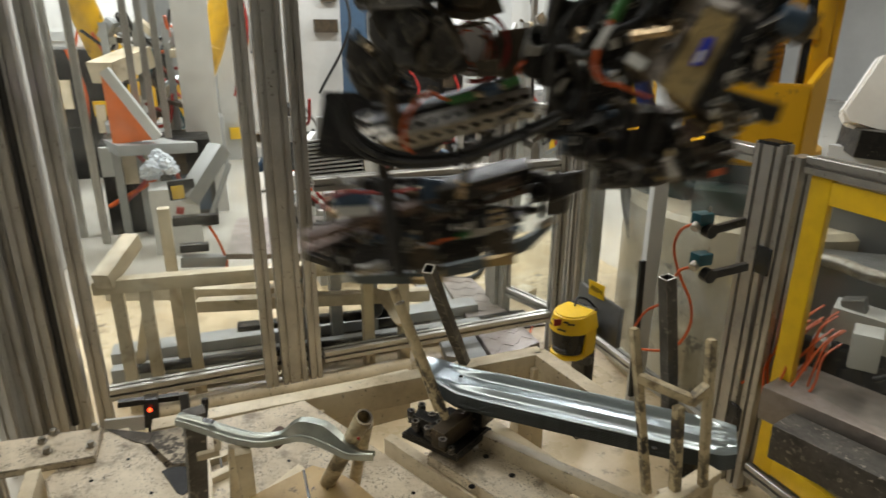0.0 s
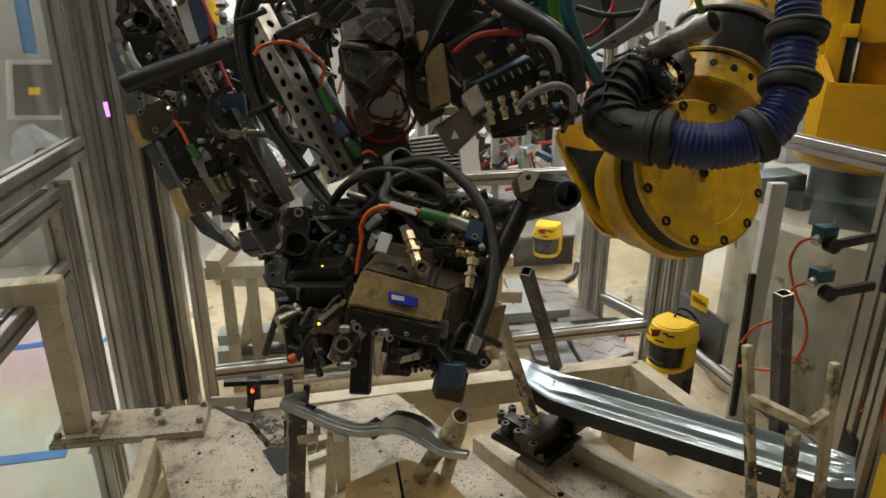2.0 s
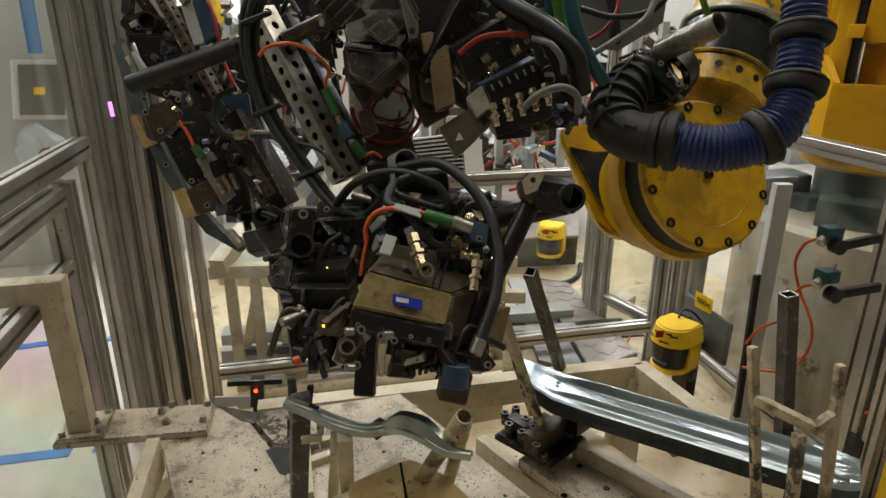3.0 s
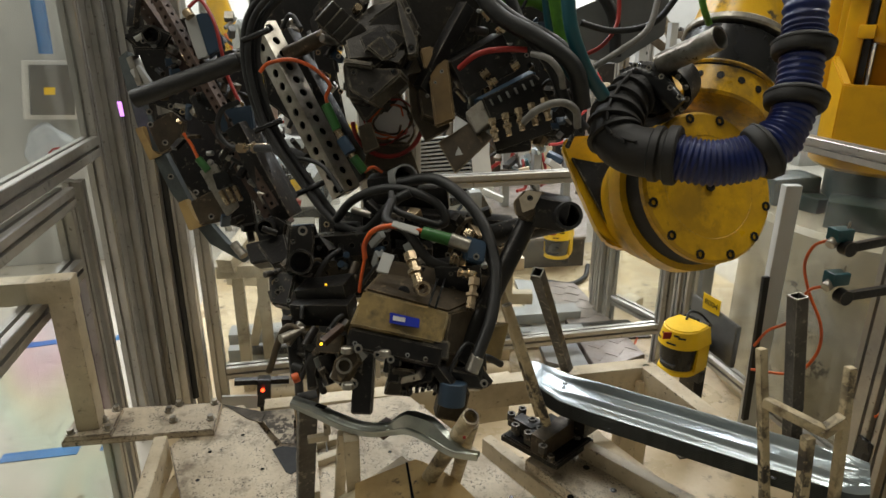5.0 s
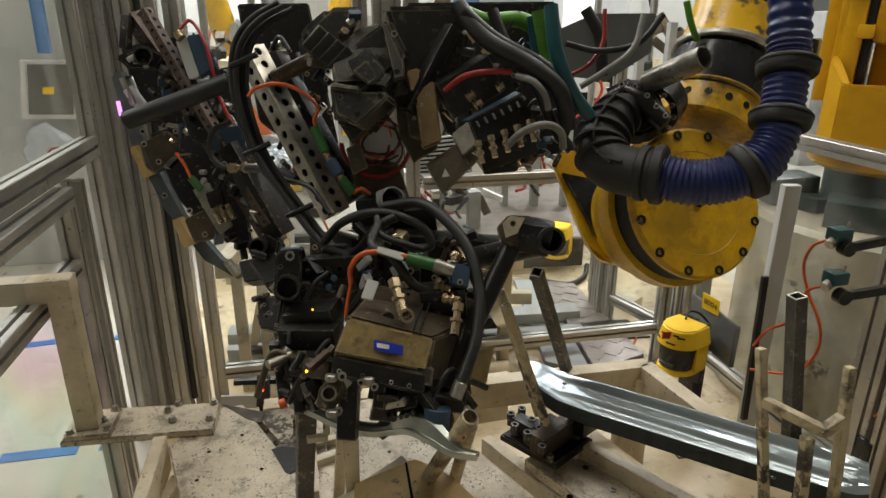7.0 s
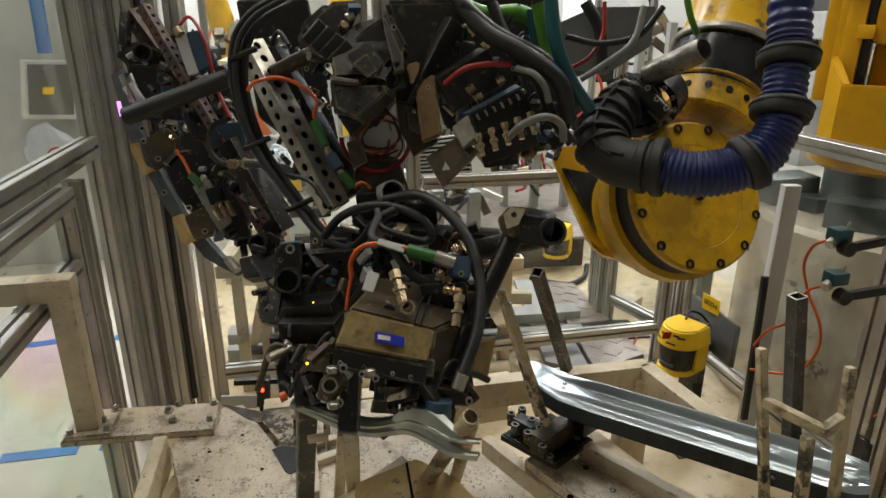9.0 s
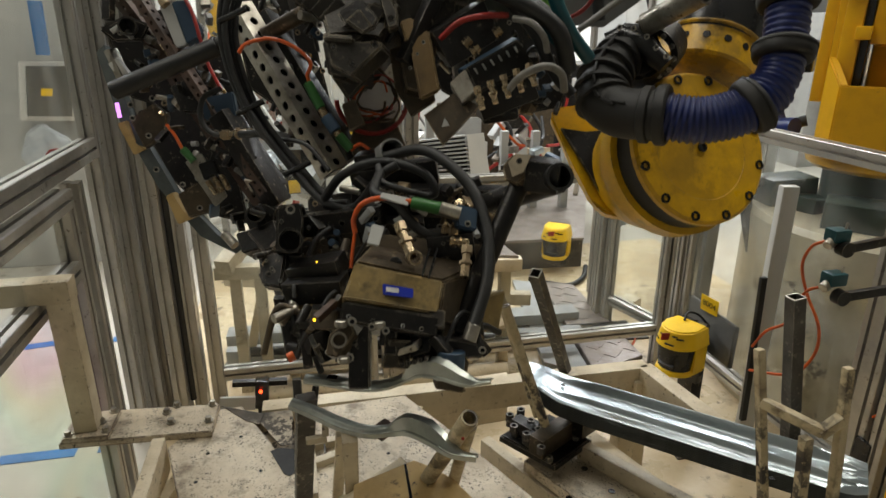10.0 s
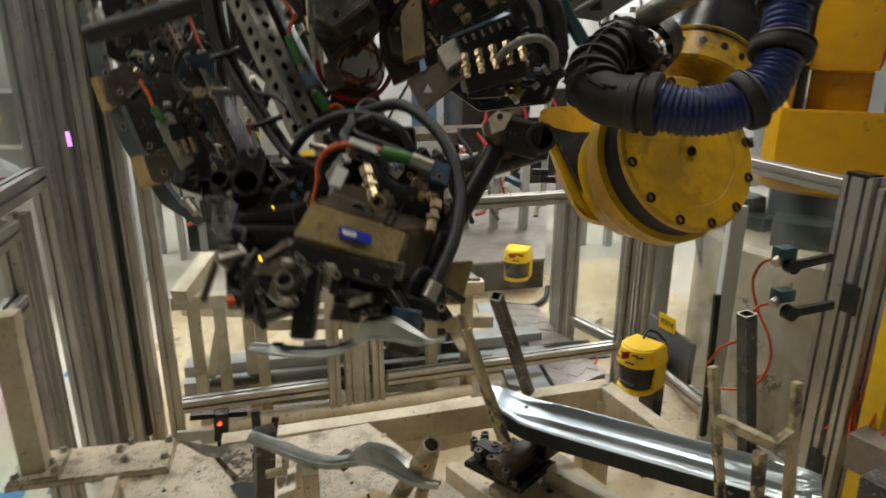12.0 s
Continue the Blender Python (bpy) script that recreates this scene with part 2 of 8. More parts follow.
DRIVE = material("dark_green_motor_paint", (0.030, 0.055, 0.045), 0.4, dark=(0.05, 0.045, 0.05), scale=6, amount=0.6)
CONCRETE = material("stained_cream_concrete", (0.68, 0.60, 0.44), 0.36, dark=(0.27, 0.23, 0.15), scale=2.4, amount=0.85, bump=0.3, spots=(0.16, 0.13, 0.09), spot_scale=14, spot_amount=0.7, detail=12.0, stain=(0.22, 0.185, 0.12), stain_scale=4.0, stain_amount=0.5)
FLOOR = material("sealed_concrete_floor", (0.58, 0.545, 0.47), 0.22, dark=(0.40, 0.37, 0.31), scale=1.3, amount=0.65, fine=60, bump=0.05, spots=(0.22, 0.19, 0.15), spot_scale=9, spot_amount=0.35)
CELLFLOOR = material("oil_stained_cell_floor", (0.64, 0.53, 0.35), 0.33, dark=(0.40, 0.28, 0.13), scale=2.6, amount=0.7, fine=70, bump=0.08, spots=(0.13, 0.10, 0.07), spot_scale=16, spot_amount=0.6, stain=(0.20, 0.15, 0.09), stain_scale=3.4, stain_amount=0.45)
TREAD = material("worn_tread_plate", (0.30, 0.26, 0.23), 0.45, 0.5, dark=(0.16, 0.13, 0.11), scale=12, amount=0.6, bump=0.5, fine=60)
SIGNORANGE = material("orange_guard", (0.80, 0.20, 0.05), 0.5)
BAG = material("thin_plastic_bag", (0.70, 0.73, 0.75), 0.22, dark=(0.40, 0.45, 0.5), scale=14, amount=0.9, bump=0.8, fine=18)
TAPE = material("blue_floor_tape", (0.03, 0.16, 0.42), 0.5)
BLACK = material("black_plastic", (0.012, 0.012, 0.012), 0.3)
HALL = material("hall_cladding", (0.50, 0.50, 0.48), 0.7, dark=(0.38, 0.38, 0.36), scale=0.6)
PANE = clear("clear_polycarbonate", (0.96, 0.97, 0.96), 0.16, 0.085)
DUSTY = clear("dusty_polycarbonate", (0.95, 0.96, 0.95), 0.20, 0.20)
STRAINED = clear("strained_clear_polycarbonate", (0.96, 0.97, 0.96), 0.16, 0.11, True)
PINK = glow("violet_lamp", (0.75, 0.3, 1.0), 1.6)
REDLED = glow("red_indicator", (1.0, 0.05, 0.01), 6.0)
AMBERLED = glow("amber_indicator", (1.0, 0.55, 0.02), 3.0)

# ---- mesh tools ----
V = Vector


def mesh_of(bm, name, mat, smooth=None):
    bmesh.ops.recalc_face_normals(bm, faces=bm.faces)
    me = bpy.data.meshes.new(name)
    bm.to_mesh(me)
    bm.free()
    me.materials.append(mat)
    if smooth:
        me.polygons.foreach_set("use_smooth", [True] * len(me.polygons))
        me.set_sharp_from_angle(angle=radians(smooth))
    return me


def thing(name, at, label, category, group="", kind=""):
    ob = new(name)
    ob.location = at
    ob.empty_display_size = 0.05
    return tagged(ob, label, category, group, kind)


def origin_of(ob):
    """Where a thing or part has its origin in the world; none of the parents is turned at rest."""
    at = V(ob.location)
    while ob.parent:
        ob = ob.parent
        at += ob.location
    return at


def part(name, bm, mat, parent, label="", smooth=40):
    """One mesh, given in world places, under a thing or one of its parts."""
    bmesh.ops.translate(bm, verts=bm.verts, vec=-origin_of(parent))
    ob = new(name, mesh_of(bm, name, mat, smooth))
    ob.parent = parent
    return tagged(ob, label)


def solo(name, bm, mat, label, category, kind="", group="", smooth=40):
    """A thing of one mesh, its origin at its middle."""
    mid = sum((v.co for v in bm.verts), V()) / max(1, len(bm.verts))
    bmesh.ops.translate(bm, verts=bm.verts, vec=-mid)
    ob = new(name, mesh_of(bm, name, mat, smooth))
    ob.location = mid
    return tagged(ob, label, category, group, kind)


def axes(a, b, up):
    f = (V(b) - V(a)).normalized()
    u = V(up)
    if abs(f.dot(u.normalized())) > 0.98:
        u = V((1, 0, 0))
    s = f.cross(u).normalized()
    return f, s, s.cross(f).normalized()


def bar(bm, a, b, w, h, up=(0, 0, 1), bevel=0.0):
    """A rectangular bar from a to b, w across and h along up."""
    f, s, u = axes(a, b, up)
    rings = [[bm.verts.new(V(p) + s * (w / 2 * i) + u * (h / 2 * j)) for i, j in ((-1, -1), (1, -1), (1, 1), (-1, 1))] for p in (a, b)]
    faces = [bm.faces.new(rings[0][::-1]), bm.faces.new(rings[1])]
    faces += [bm.faces.new((rings[0][i], rings[0][(i + 1) % 4], rings[1][(i + 1) % 4], rings[1][i])) for i in range(4)]
    if bevel:
        bmesh.ops.bevel(bm, geom=list({e for f in faces for e in f.edges}), offset=bevel, segments=2, affect="EDGES", profile=0.6)
    return bm


def sweep(bm, points, radii, seg=10, caps=True, axis=None):
    """Rings of the given radii along a line of points; for a turned shape, about one axis."""
    pts = [V(p) for p in points]
    if axis is None and any((a - b).length < 1e-7 for a, b in zip(pts, pts[1:])):
        axis = max((p - pts[0] for p in pts), key=lambda d: d.length)
    side = None
    rings = []
    for i, p in enumerate(pts):
        f = V(axis).normalized() if axis is not None else (pts[min(i + 1, len(pts) - 1)] - pts[max(i - 1, 0)]).normalized()
        if side is None:
            side = f.orthogonal().normalized()
        side = (side - f * side.dot(f)).normalized()
        up = f.cross(side)
        r = radii[i] if isinstance(radii, (list, tuple)) else radii
        rings.append([bm.verts.new(p + (side * math.cos(k * 2 * math.pi / seg) + up * math.sin(k * 2 * math.pi / seg)) * r) for k in range(seg)])
    for a, b in zip(rings, rings[1:]):
        for k in range(seg):
            bm.faces.new((a[k], a[(k + 1) % seg], b[(k + 1) % seg], b[k]))
    if caps:
        bm.faces.new(rings[0][::-1])
        bm.faces.new(rings[-1])
    return bm


def rod(bm, a, b, r, seg=16, chamfer=0.0):
    a, b = V(a), V(b)
    if chamfer:
        d = (b - a).normalized() * chamfer
        return sweep(bm, [a, a + d, b - d, b], [r - chamfer, r, r, r - chamfer], seg)
    return sweep(bm, [a, b], r, seg)


def pipe(bm, a, b, r, wall, seg=18):
    """A round tube that is open at both ends."""
    a, b = V(a), V(b)
    return sweep(bm, [a, b, b, a, a], [r, r, r - wall, r - wall, r], seg, caps=False)


def smooth_path(points, n=8):
    """Points along a rounded line through the given ones."""
    p = [V(q) for q in points]
    p = [p[0] * 2 - p[1]] + p + [p[-1] * 2 - p[-2]]
    out = []
    for i in range(1, len(p) - 2):
        for k in range(n):
            t = k / n
            a, b, c, d = p[i - 1:i + 3]
            out.append(0.5 * (2 * b + (c - a) * t + (2 * a - 5 * b + 4 * c - d) * t * t + (3 * b - a - 3 * c + d) * t ** 3))
    return out + [p[-2]]


def cable(bm, points, r, seg=12, n=7):
    return sweep(bm, smooth_path(points, n), r, seg)


def square_tube(bm, a, b, w, wall, up=(0, 0, 1)):
    """A square tube that is open at the end b."""
    f, s, u = axes(a, b, up)
    corner = ((-1, -1), (1, -1), (1, 1), (-1, 1))
    outer = [[bm.verts.new(V(p) + (s * i + u * j) * (w / 2)) for i, j in corner] for p in (a, b)]
    inner = [[bm.verts.new(V(p) + (s * i + u * j) * (w / 2 - wall)) for i, j in corner] for p in (V(b), V(b) - f * 0.08)]
    loops = [outer[0], outer[1], inner[0], inner[1]]
    for m, n in zip(loops, loops[1:]):
        for i in range(4):
            bm.faces.new((m[i], m[(i + 1) % 4], n[(i + 1) % 4], n[i]))
    bm.faces.new(outer[0][::-1])
    bm.faces.new(inner[1])
    return bm


def profile(bm, a, b, w=0.045, h=0.045, up=(0, 0, 1)):
    """A slotted aluminium extrusion from a to b; a side of 90 mm has two slots."""
    f, s, u = axes(a, b, up)
    g, depth = 0.005, 0.012

    def run(p0, p1, out):
        """One side from corner to corner, with its slots cut in."""
        p0, p1, out = V(p0), V(p1), V(out)
        length = (p1 - p0).length
        n = max(1, round(length / 0.045))
        d = (p1 - p0) / length
        pts = [p0 + d * 0.002]
        for k in range(n):
            mid = p0 + d * (length * (k + 0.5) / n)
            pts += [mid - d * g, mid - d * g - out * depth, mid + d * g - out * depth, mid + d * g]
        return pts + [p1 - d * 0.002]
    x, y = w / 2, h / 2
    ring = run((-x, -y, 0), (x, -y, 0), (0, -1, 0)) + run((x, -y, 0), (x, y, 0), (1, 0, 0)) + run((x, y, 0), (-x, y, 0), (0, 1, 0)) + run((-x, y, 0), (-x, -y, 0), (-1, 0, 0))
    loops = [[bm.verts.new(V(p) + s * q.x + u * q.y) for q in ring] for p in (a, b)]
    n = len(ring)
    for i in range(n):
        bm.faces.new((loops[0][i], loops[0][(i + 1) % n], loops[1][(i + 1) % n], loops[1][i]))
    bm.faces.new(loops[0][::-1])
    bm.faces.new(loops[1])
    return bm


def prism(bm, outline, z0, z1, bevel=0.0):
    """A flat plate with the given outline in plan."""
    lo, hi = ([bm.verts.new((p[0], p[1], zz)) for p in outline] for zz in (z0, z1))
    n = len(outline)
    faces = [bm.faces.new(lo[::-1]), bm.faces.new(hi)]
    faces += [bm.faces.new((lo[i], lo[(i + 1) % n], hi[(i + 1) % n], hi[i])) for i in range(n)]
    if bevel:
        bmesh.ops.bevel(bm, geom=list(faces[1].edges), offset=bevel, segments=2, affect="EDGES")
    return bm


def slab(bm, corners, thick, bevel=0.0):
    """A plate through corners in space, with its thickness away from the viewer's side."""
    c = [V(p) for p in corners]
    n = (c[1] - c[0]).cross(c[-1] - c[0]).normalized()
    if n.dot(V((0, 0, EYE)) - c[0]) > 0:
        n = -n
    a, b = [bm.verts.new(p) for p in c], [bm.verts.new(p + n * thick) for p in c]
    k = len(c)
    faces = [bm.faces.new(a), bm.faces.new(b[::-1])] + [bm.faces.new((a[i], b[i], b[(i + 1) % k], a[(i + 1) % k])) for i in range(k)]
    if bevel:
        bmesh.ops.bevel(bm, geom=list({e for f in faces for e in f.edges}), offset=bevel, segments=2, affect="EDGES")
    return bm


def bolt(bm, at, axis, r=0.006, h=0.006):
    """A socket-head bolt with its hollow."""
    a, d = V(at), V(axis).normalized()
    return sweep(bm, [a, a + d * h, a + d * h, a + d * h * 0.4], [r, r, r * 0.55, r * 0.5], 8)


def perforated(bm, a, b, w, pitch, r, up=(0, 0, 1)):
    """A square tube with a row of round holes on each side."""
    f, s, u = axes(a, b, up)
    length = (V(b) - V(a)).length
    n = max(1, int(length / pitch))
    cell = length / n
    ring = 12
    for k in range(4):
        out, across = ((s, u), (u, -s), (-s, -u), (-u, s))[k]
        for i in range(n):
            c = V(a) + f * (cell * (i + 0.5)) + out * (w / 2)
            inner, deep, outer = [], [], []
            for j in range(ring):
                t = 2 * math.pi * (j + 0.5) / ring
                x, y = math.cos(t), math.sin(t)
                m = max(abs(x), abs(y))
                inner.append(bm.verts.new(c + f * (x * r) + across * (y * r)))
                deep.append(bm.verts.new(c + f * (x * r) + across * (y * r) - out * 0.004))
                outer.append(bm.verts.new(c + f * (x / m * cell / 2) + across * (y / m * w / 2)))
            for j in range(ring):
                q = (j + 1) % ring
                bm.faces.new((outer[j], outer[q], inner[q], inner[j]))
                bm.faces.new((inner[j], inner[q], deep[q], deep[j]))
    bmesh.ops.remove_doubles(bm, verts=bm.verts, dist=0.0004)
    return bm


def B():
    return bmesh.new()


# ---- structure ----
bm = B()
prism(bm, [(-14, -8), (5, -8), (5, 12), (-14, 12)], -0.2, 0.0)
solo("floor", bm, FLOOR, "scuffed cream sealed concrete floor of the hall", "floor", "structure")
bm = B()
prism(bm, [(-3.7, -0.585), (0.7, -0.585), (0.7, 2.3), (-3.7, 2.3)], -0.05, 0.004)
solo("floor_cell", bm, CELLFLOOR, "oil-stained tan painted floor inside the cell", "floor", "structure")
bm = B()
prism(bm, [(-14, -8), (5, -8), (5, 12), (-14, 12)], 5.2, 5.4)
solo("ceiling", bm, HALL, "grey steel hall ceiling", "ceiling", "structure")
for name, outline in (("wall_west", [(-14.2, -8), (-14, -8), (-14, 12), (-14.2, 12)]), ("wall_east", [(5, -8), (5.2, -8), (5.2, 12), (5, 12)]),
                      ("wall_south", [(-14.2, -8.2), (5.2, -8.2), (5.2, -8), (-14.2, -8)]), ("wall_north", [(-14.2, 12), (5.2, 12), (5.2, 12.2), (-14.2, 12.2)])):
    bm = B()
    prism(bm, outline, -0.2, 5.4)
    solo(name, bm, HALL, "plain grey hall wall cladding", "wall", "structure")

# blue tape lines stuck on the floor
for a, b in (((-2.038, -1.069, 0.002), (-2.035, -0.829, 0.002)), ((-2.885, -1.399, 0.002), (-2.910, -1.158, 0.002)), ((-2.893, -0.921, 0.002), (-2.898, -0.837, 0.002)), ((-2.039, -0.759, 0.002), (-2.037, -0.704, 0.002))):
    bm = B()
    bar(bm, a, b, 0.05, 0.002)
    solo("floor_tape", bm, TAPE, "scuffed blue marking tape on the floor", "floor tape", "structure", "floor tape strips")

# ---- fences ----
RIGHT, BACK, LEFT = 1.5, -2.15, -0.62


def upright(parent, x, y, z0, z1, w=0.045, h=0.045, name="post"):
    bm = B()
    profile(bm, (x, y, z0), (x, y, z1), w, h)
    return part(name, bm, ALU, parent, smooth=None)


def beam(parent, a, b, w=0.045, h=0.045, name="rail"):
    bm = B()
    profile(bm, a, b, w, h)
    return part(name, bm, ALU, parent, smooth=None)


def pane(parent, a, b, z0, z1, mat=PANE):
    """A clear sheet between two places in plan."""
    bm = B()
    bar(bm, (a[0], a[1], (z0 + z1) / 2), (b[0], b[1], (z0 + z1) / 2), 0.005, z1 - z0)
    ob = part("pane", bm, mat, parent, "clear polycarbonate sheet with dust", smooth=None)
    ob.visible_shadow = False
    return ob


right_fence = thing("guard_fence", (-1.75, RIGHT, 0), "low aluminium profile guard fence with clear panes", "fence")
upright(right_fence, -2.20, RIGHT, 0, 1.075, 0.045, 0.09)
upright(right_fence, -2.135, RIGHT + 0.01, 0, 1.06)
upright(right_fence, -1.25, RIGHT, 0, 1.08, 0.045, 0.09)
beam(right_fence, (-2.11, RIGHT, 1.04), (-1.295, RIGHT, 1.04))
beam(right_fence, (-2.11, RIGHT, 0.14), (-1.295, RIGHT, 0.14))
pane(right_fence, (-2.11, RIGHT), (-1.295, RIGHT), 0.16, 1.02, DUSTY)
for px in (-2.20, -2.135, -1.25):
    bm = B()
    bar(bm, (px, RIGHT, 1.0755 if px != -2.135 else 1.06), (px, RIGHT, 1.085), 0.046, 0.07 if px != -2.135 else 0.046)
    part("end_cap", bm, BLACK, right_fence, "black plastic end cap")

door = thing("guard_door", (-0.9, RIGHT, 0), "yellow framed guard door with a clear pane", "door")
upright(door, -1.16, RIGHT, 0.02, 1.06, 0.06, 0.045)
beam(door, (-1.13, RIGHT, 1.045), (0.1, RIGHT, 1.045))
beam(door, (-1.13, RIGHT, 0.10), (0.1, RIGHT, 0.10))
bm = B()
bar(bm, (-1.085, RIGHT, 0.13), (-1.085, RIGHT, 1.02), 0.022, 0.06, bevel=0.003)
bar(bm, (-1.055, RIGHT, 0.985), (0.1, RIGHT, 0.985), 0.022, 0.06, bevel=0.003)
bar(bm, (-1.055, RIGHT, 0.165), (0.1, RIGHT, 0.165), 0.022, 0.06, bevel=0.003)
part("yellow_frame", bm, SAFETY, door, "yellow painted steel frame")
pane(door, (-1.055, RIGHT), (0.1, RIGHT), 0.19, 0.96)
for hz in (0.25, 0.76):
    bm = B()
    bar(bm, (-1.195, RIGHT - 0.028, hz - 0.04), (-1.195, RIGHT - 0.028, hz + 0.04), 0.012, 0.05, bevel=0.003)
    part("hinge", bm, BLACK, door, "black hinge")

back_fence = thing("guard_fence", (BACK, 0.5, 0), "aluminium profile guard fence with clear panes", "fence")
upright(back_fence, BACK, 1.41, 0, 1.07)
upright(back_fence, BACK, 0.285, 0, 2.3, 0.09, 0.045)
upright(back_fence, BACK, 0.365, 0, 2.3)
upright(back_fence, BACK, 0.20, 0, 2.3)
upright(back_fence, BACK, -0.36, 0.02, 2.3)
beam(back_fence, (BACK, 0.40, 0.18), (BACK, 1.385, 0.18))
beam(back_fence, (BACK, 0.40, 0.85), (BACK, 1.385, 0.85))
beam(back_fence, (BACK, -0.335, 0.18), (BACK, 0.175, 0.18))
beam(back_fence, (BACK, -0.335, 2.25), (BACK, 0.175, 2.25))
pane(back_fence, (BACK, 0.39), (BACK, 1.385), 0.20, 0.83, DUSTY)
pane(back_fence, (BACK, -0.335), (BACK, 0.175), 0.20, 2.23, DUSTY)

left_fence = thing("guard_fence", (-1.9, LEFT, 0), "tall aluminium profile guard fence with a framed clear door", "fence")
for p, w, h in (((-2.160, -0.426, 0.318), 0.045, 0.06), ((-2.120, -0.481, 0.431), 0.045, 0.09), ((-2.237, -0.560, 0.623), 0.09, 0.045), ((-2.177, -0.600, 0.747), 0.09, 0.045), ((-2.174, -0.620, 0.938), 0.045, 0.045)):
    upright(left_fence, p[0], p[1], 0, 2.3, w, h)
bm = B()
rod(bm, ((-2.130, -0.452, 0.424)[0], (-2.130, -0.452, 0.424)[1], 0.1), ((-2.130, -0.452, 0.424)[0], (-2.130, -0.452, 0.424)[1], 2.3), 0.012)
part("cable", bm, RUBBER, left_fence, "black cable clipped along a post")
upright(left_fence, -2.07, LEFT, 0, 2.3, 0.045, 0.045, "door_stile")
beam(left_fence, (-2.05, LEFT, 1.035), (0.1, LEFT, 1.035), 0.045, 0.06)
beam(left_fence, (-1.72, LEFT + 0.02, 0.965), (0.1, LEFT + 0.02, 0.965), 0.045, 0.05)
upright(left_fence, -1.70, LEFT + 0.02, 0.0, 0.94, 0.045, 0.045, "door_stile")
beam(left_fence, (-1.68, LEFT + 0.02, 0.785), (0.1, LEFT + 0.02, 0.785), 0.045, 0.05)
upright(left_fence, -1.79, LEFT + 0.02, 0.0, 0.99, 0.045, 0.045, "door_post")
pane(left_fence, (-2.05, LEFT), (0.1, LEFT), 1.06, 2.2)
pane(left_fence, (-1.68, LEFT + 0.02), (0.1, LEFT + 0.02), 0.815, 0.94)
pane(left_fence, (-1.68, LEFT + 0.02), (0.1, LEFT + 0.02), 0.03, 0.758, STRAINED)
bm = B()
bar(bm, (-1.793, -0.458, 1.190), (-1.789, -0.455, 1.153), 0.008, 0.008)
part("violet_lamp", bm, PINK, left_fence, "glowing violet tube lamp")

# ---- loading fixture ----
DECKZ = 0.45
fixture = thing("loading_fixture", (-1.1, 0.2, 0), "cream painted welded steel loading fixture with scuffed deck plates", "fixture")
bm = B()
prism(bm, [(-1.343, -0.358, 0.450), (-1.483, -0.262, 0.450), (-1.485, -0.201, 0.450), (-1.183, -0.066, 0.450), (-1.024, -0.052, 0.450), (-1.073, -0.280, 0.450)], DECKZ - 0.012, DECKZ, 0.002)
part("deck_plate", bm, DECK, fixture, "scuffed cream deck plate")
bm = B()
prism(bm, [(-1.435, -0.040, 0.450), (-1.447, 0.219, 0.450), (-1.289, 0.292, 0.450), (-0.914, 0.459, 0.450), (-1.022, -0.043, 0.450)], DECKZ - 0.012, DECKZ, 0.002)
part("deck_plate", bm, DECK, fixture, "scuffed cream deck plate")
bm = B()
prism(bm, [(-1.453, -0.194, 0.446), (-1.449, -0.076, 0.446), (-1.397, -0.070, 0.446), (-1.404, -0.171, 0.446)], DECKZ - 0.03, DECKZ - 0.004, 0.002)
prism(bm, [(-1.407, -0.147, 0.420), (-1.436, -0.072, 0.420), (-1.100, -0.065, 0.420), (-1.103, -0.076, 0.420)], 0.40, 0.42)
part("greasy_plate", bm, GREASE, fixture, "black greasy plate")
bm = B()
bar(bm, (-1.352, -0.375, 0.430), (-1.071, -0.375, 0.430), 0.03, 0.09, bevel=0.004)
bar(bm, (-1.303, -0.334, 0.300), (-1.204, -0.366, 0.300), 0.03, 0.2, bevel=0.004)
part("side_frame", bm, CREAM, fixture)
bm = B()
bar(bm, (-1.493, -0.152, 0.400), (-1.480, 0.946, 0.400), 0.05, 0.08, bevel=0.005)
bar(bm, (-1.476, 0.935, 0.400), (-1.170, 0.977, 0.400), 0.05, 0.08, bevel=0.005)
part("frame_beam", bm, CREAM, fixture, "cream box section frame beam")
for p in ((-1.370, 0.827, 0.300), (-1.462, 0.922, 0.360), (-1.475, 0.246, 0.360)):
    bm = B()
    bar(bm, (p[0], p[1], 0), (p[0], p[1], 0.40), 0.05, 0.05, bevel=0.004)
    part("leg", bm, CREAM, fixture)
for a, b, w, h, mat in (((-1.191, 0.610, 0.400), (-0.844, 0.821, 0.400), 0.03, 0.05, CREAM), ((-1.228, 0.523, 0.370), (-0.907, 0.674, 0.370), 0.12, 0.03, DECK), ((-1.510, 0.710, 0.250), (-1.107, 0.840, 0.250), 0.05, 0.05, CREAM), ((-1.356, 0.416, 0.300), (-1.059, 0.545, 0.300), 0.03, 0.10, CREAM)):
    bm = B()
    bar(bm, a, b, w, h, bevel=0.004)
    part("cross_rail", bm, mat, fixture, "cream painted rail")
for p in ((-1.141, 0.600, 0.386), (-1.056, 0.627, 0.386), (-1.056, 0.524, 0.386)):
    bm = B()
    rod(bm, p, V(p) + V((0, 0, 0.0008)), 0.008, 14)
    part("bolt_hole", bm, BLACK, fixture)
for p in ((-1.389, -0.263, 0.450), (-1.301, -0.263, 0.450), (-1.351, -0.194, 0.450), (-1.214, -0.142, 0.450), (-1.214, 0.142, 0.450), (-1.014, 0.369, 0.450), (-1.206, -0.277, 0.450)):
    bm = B()
    rod(bm, p, V(p) + V((0, 0, 0.0006)), 0.0045, 10)
    part("bolt_hole", bm, BLACK, fixture)
bm = B()
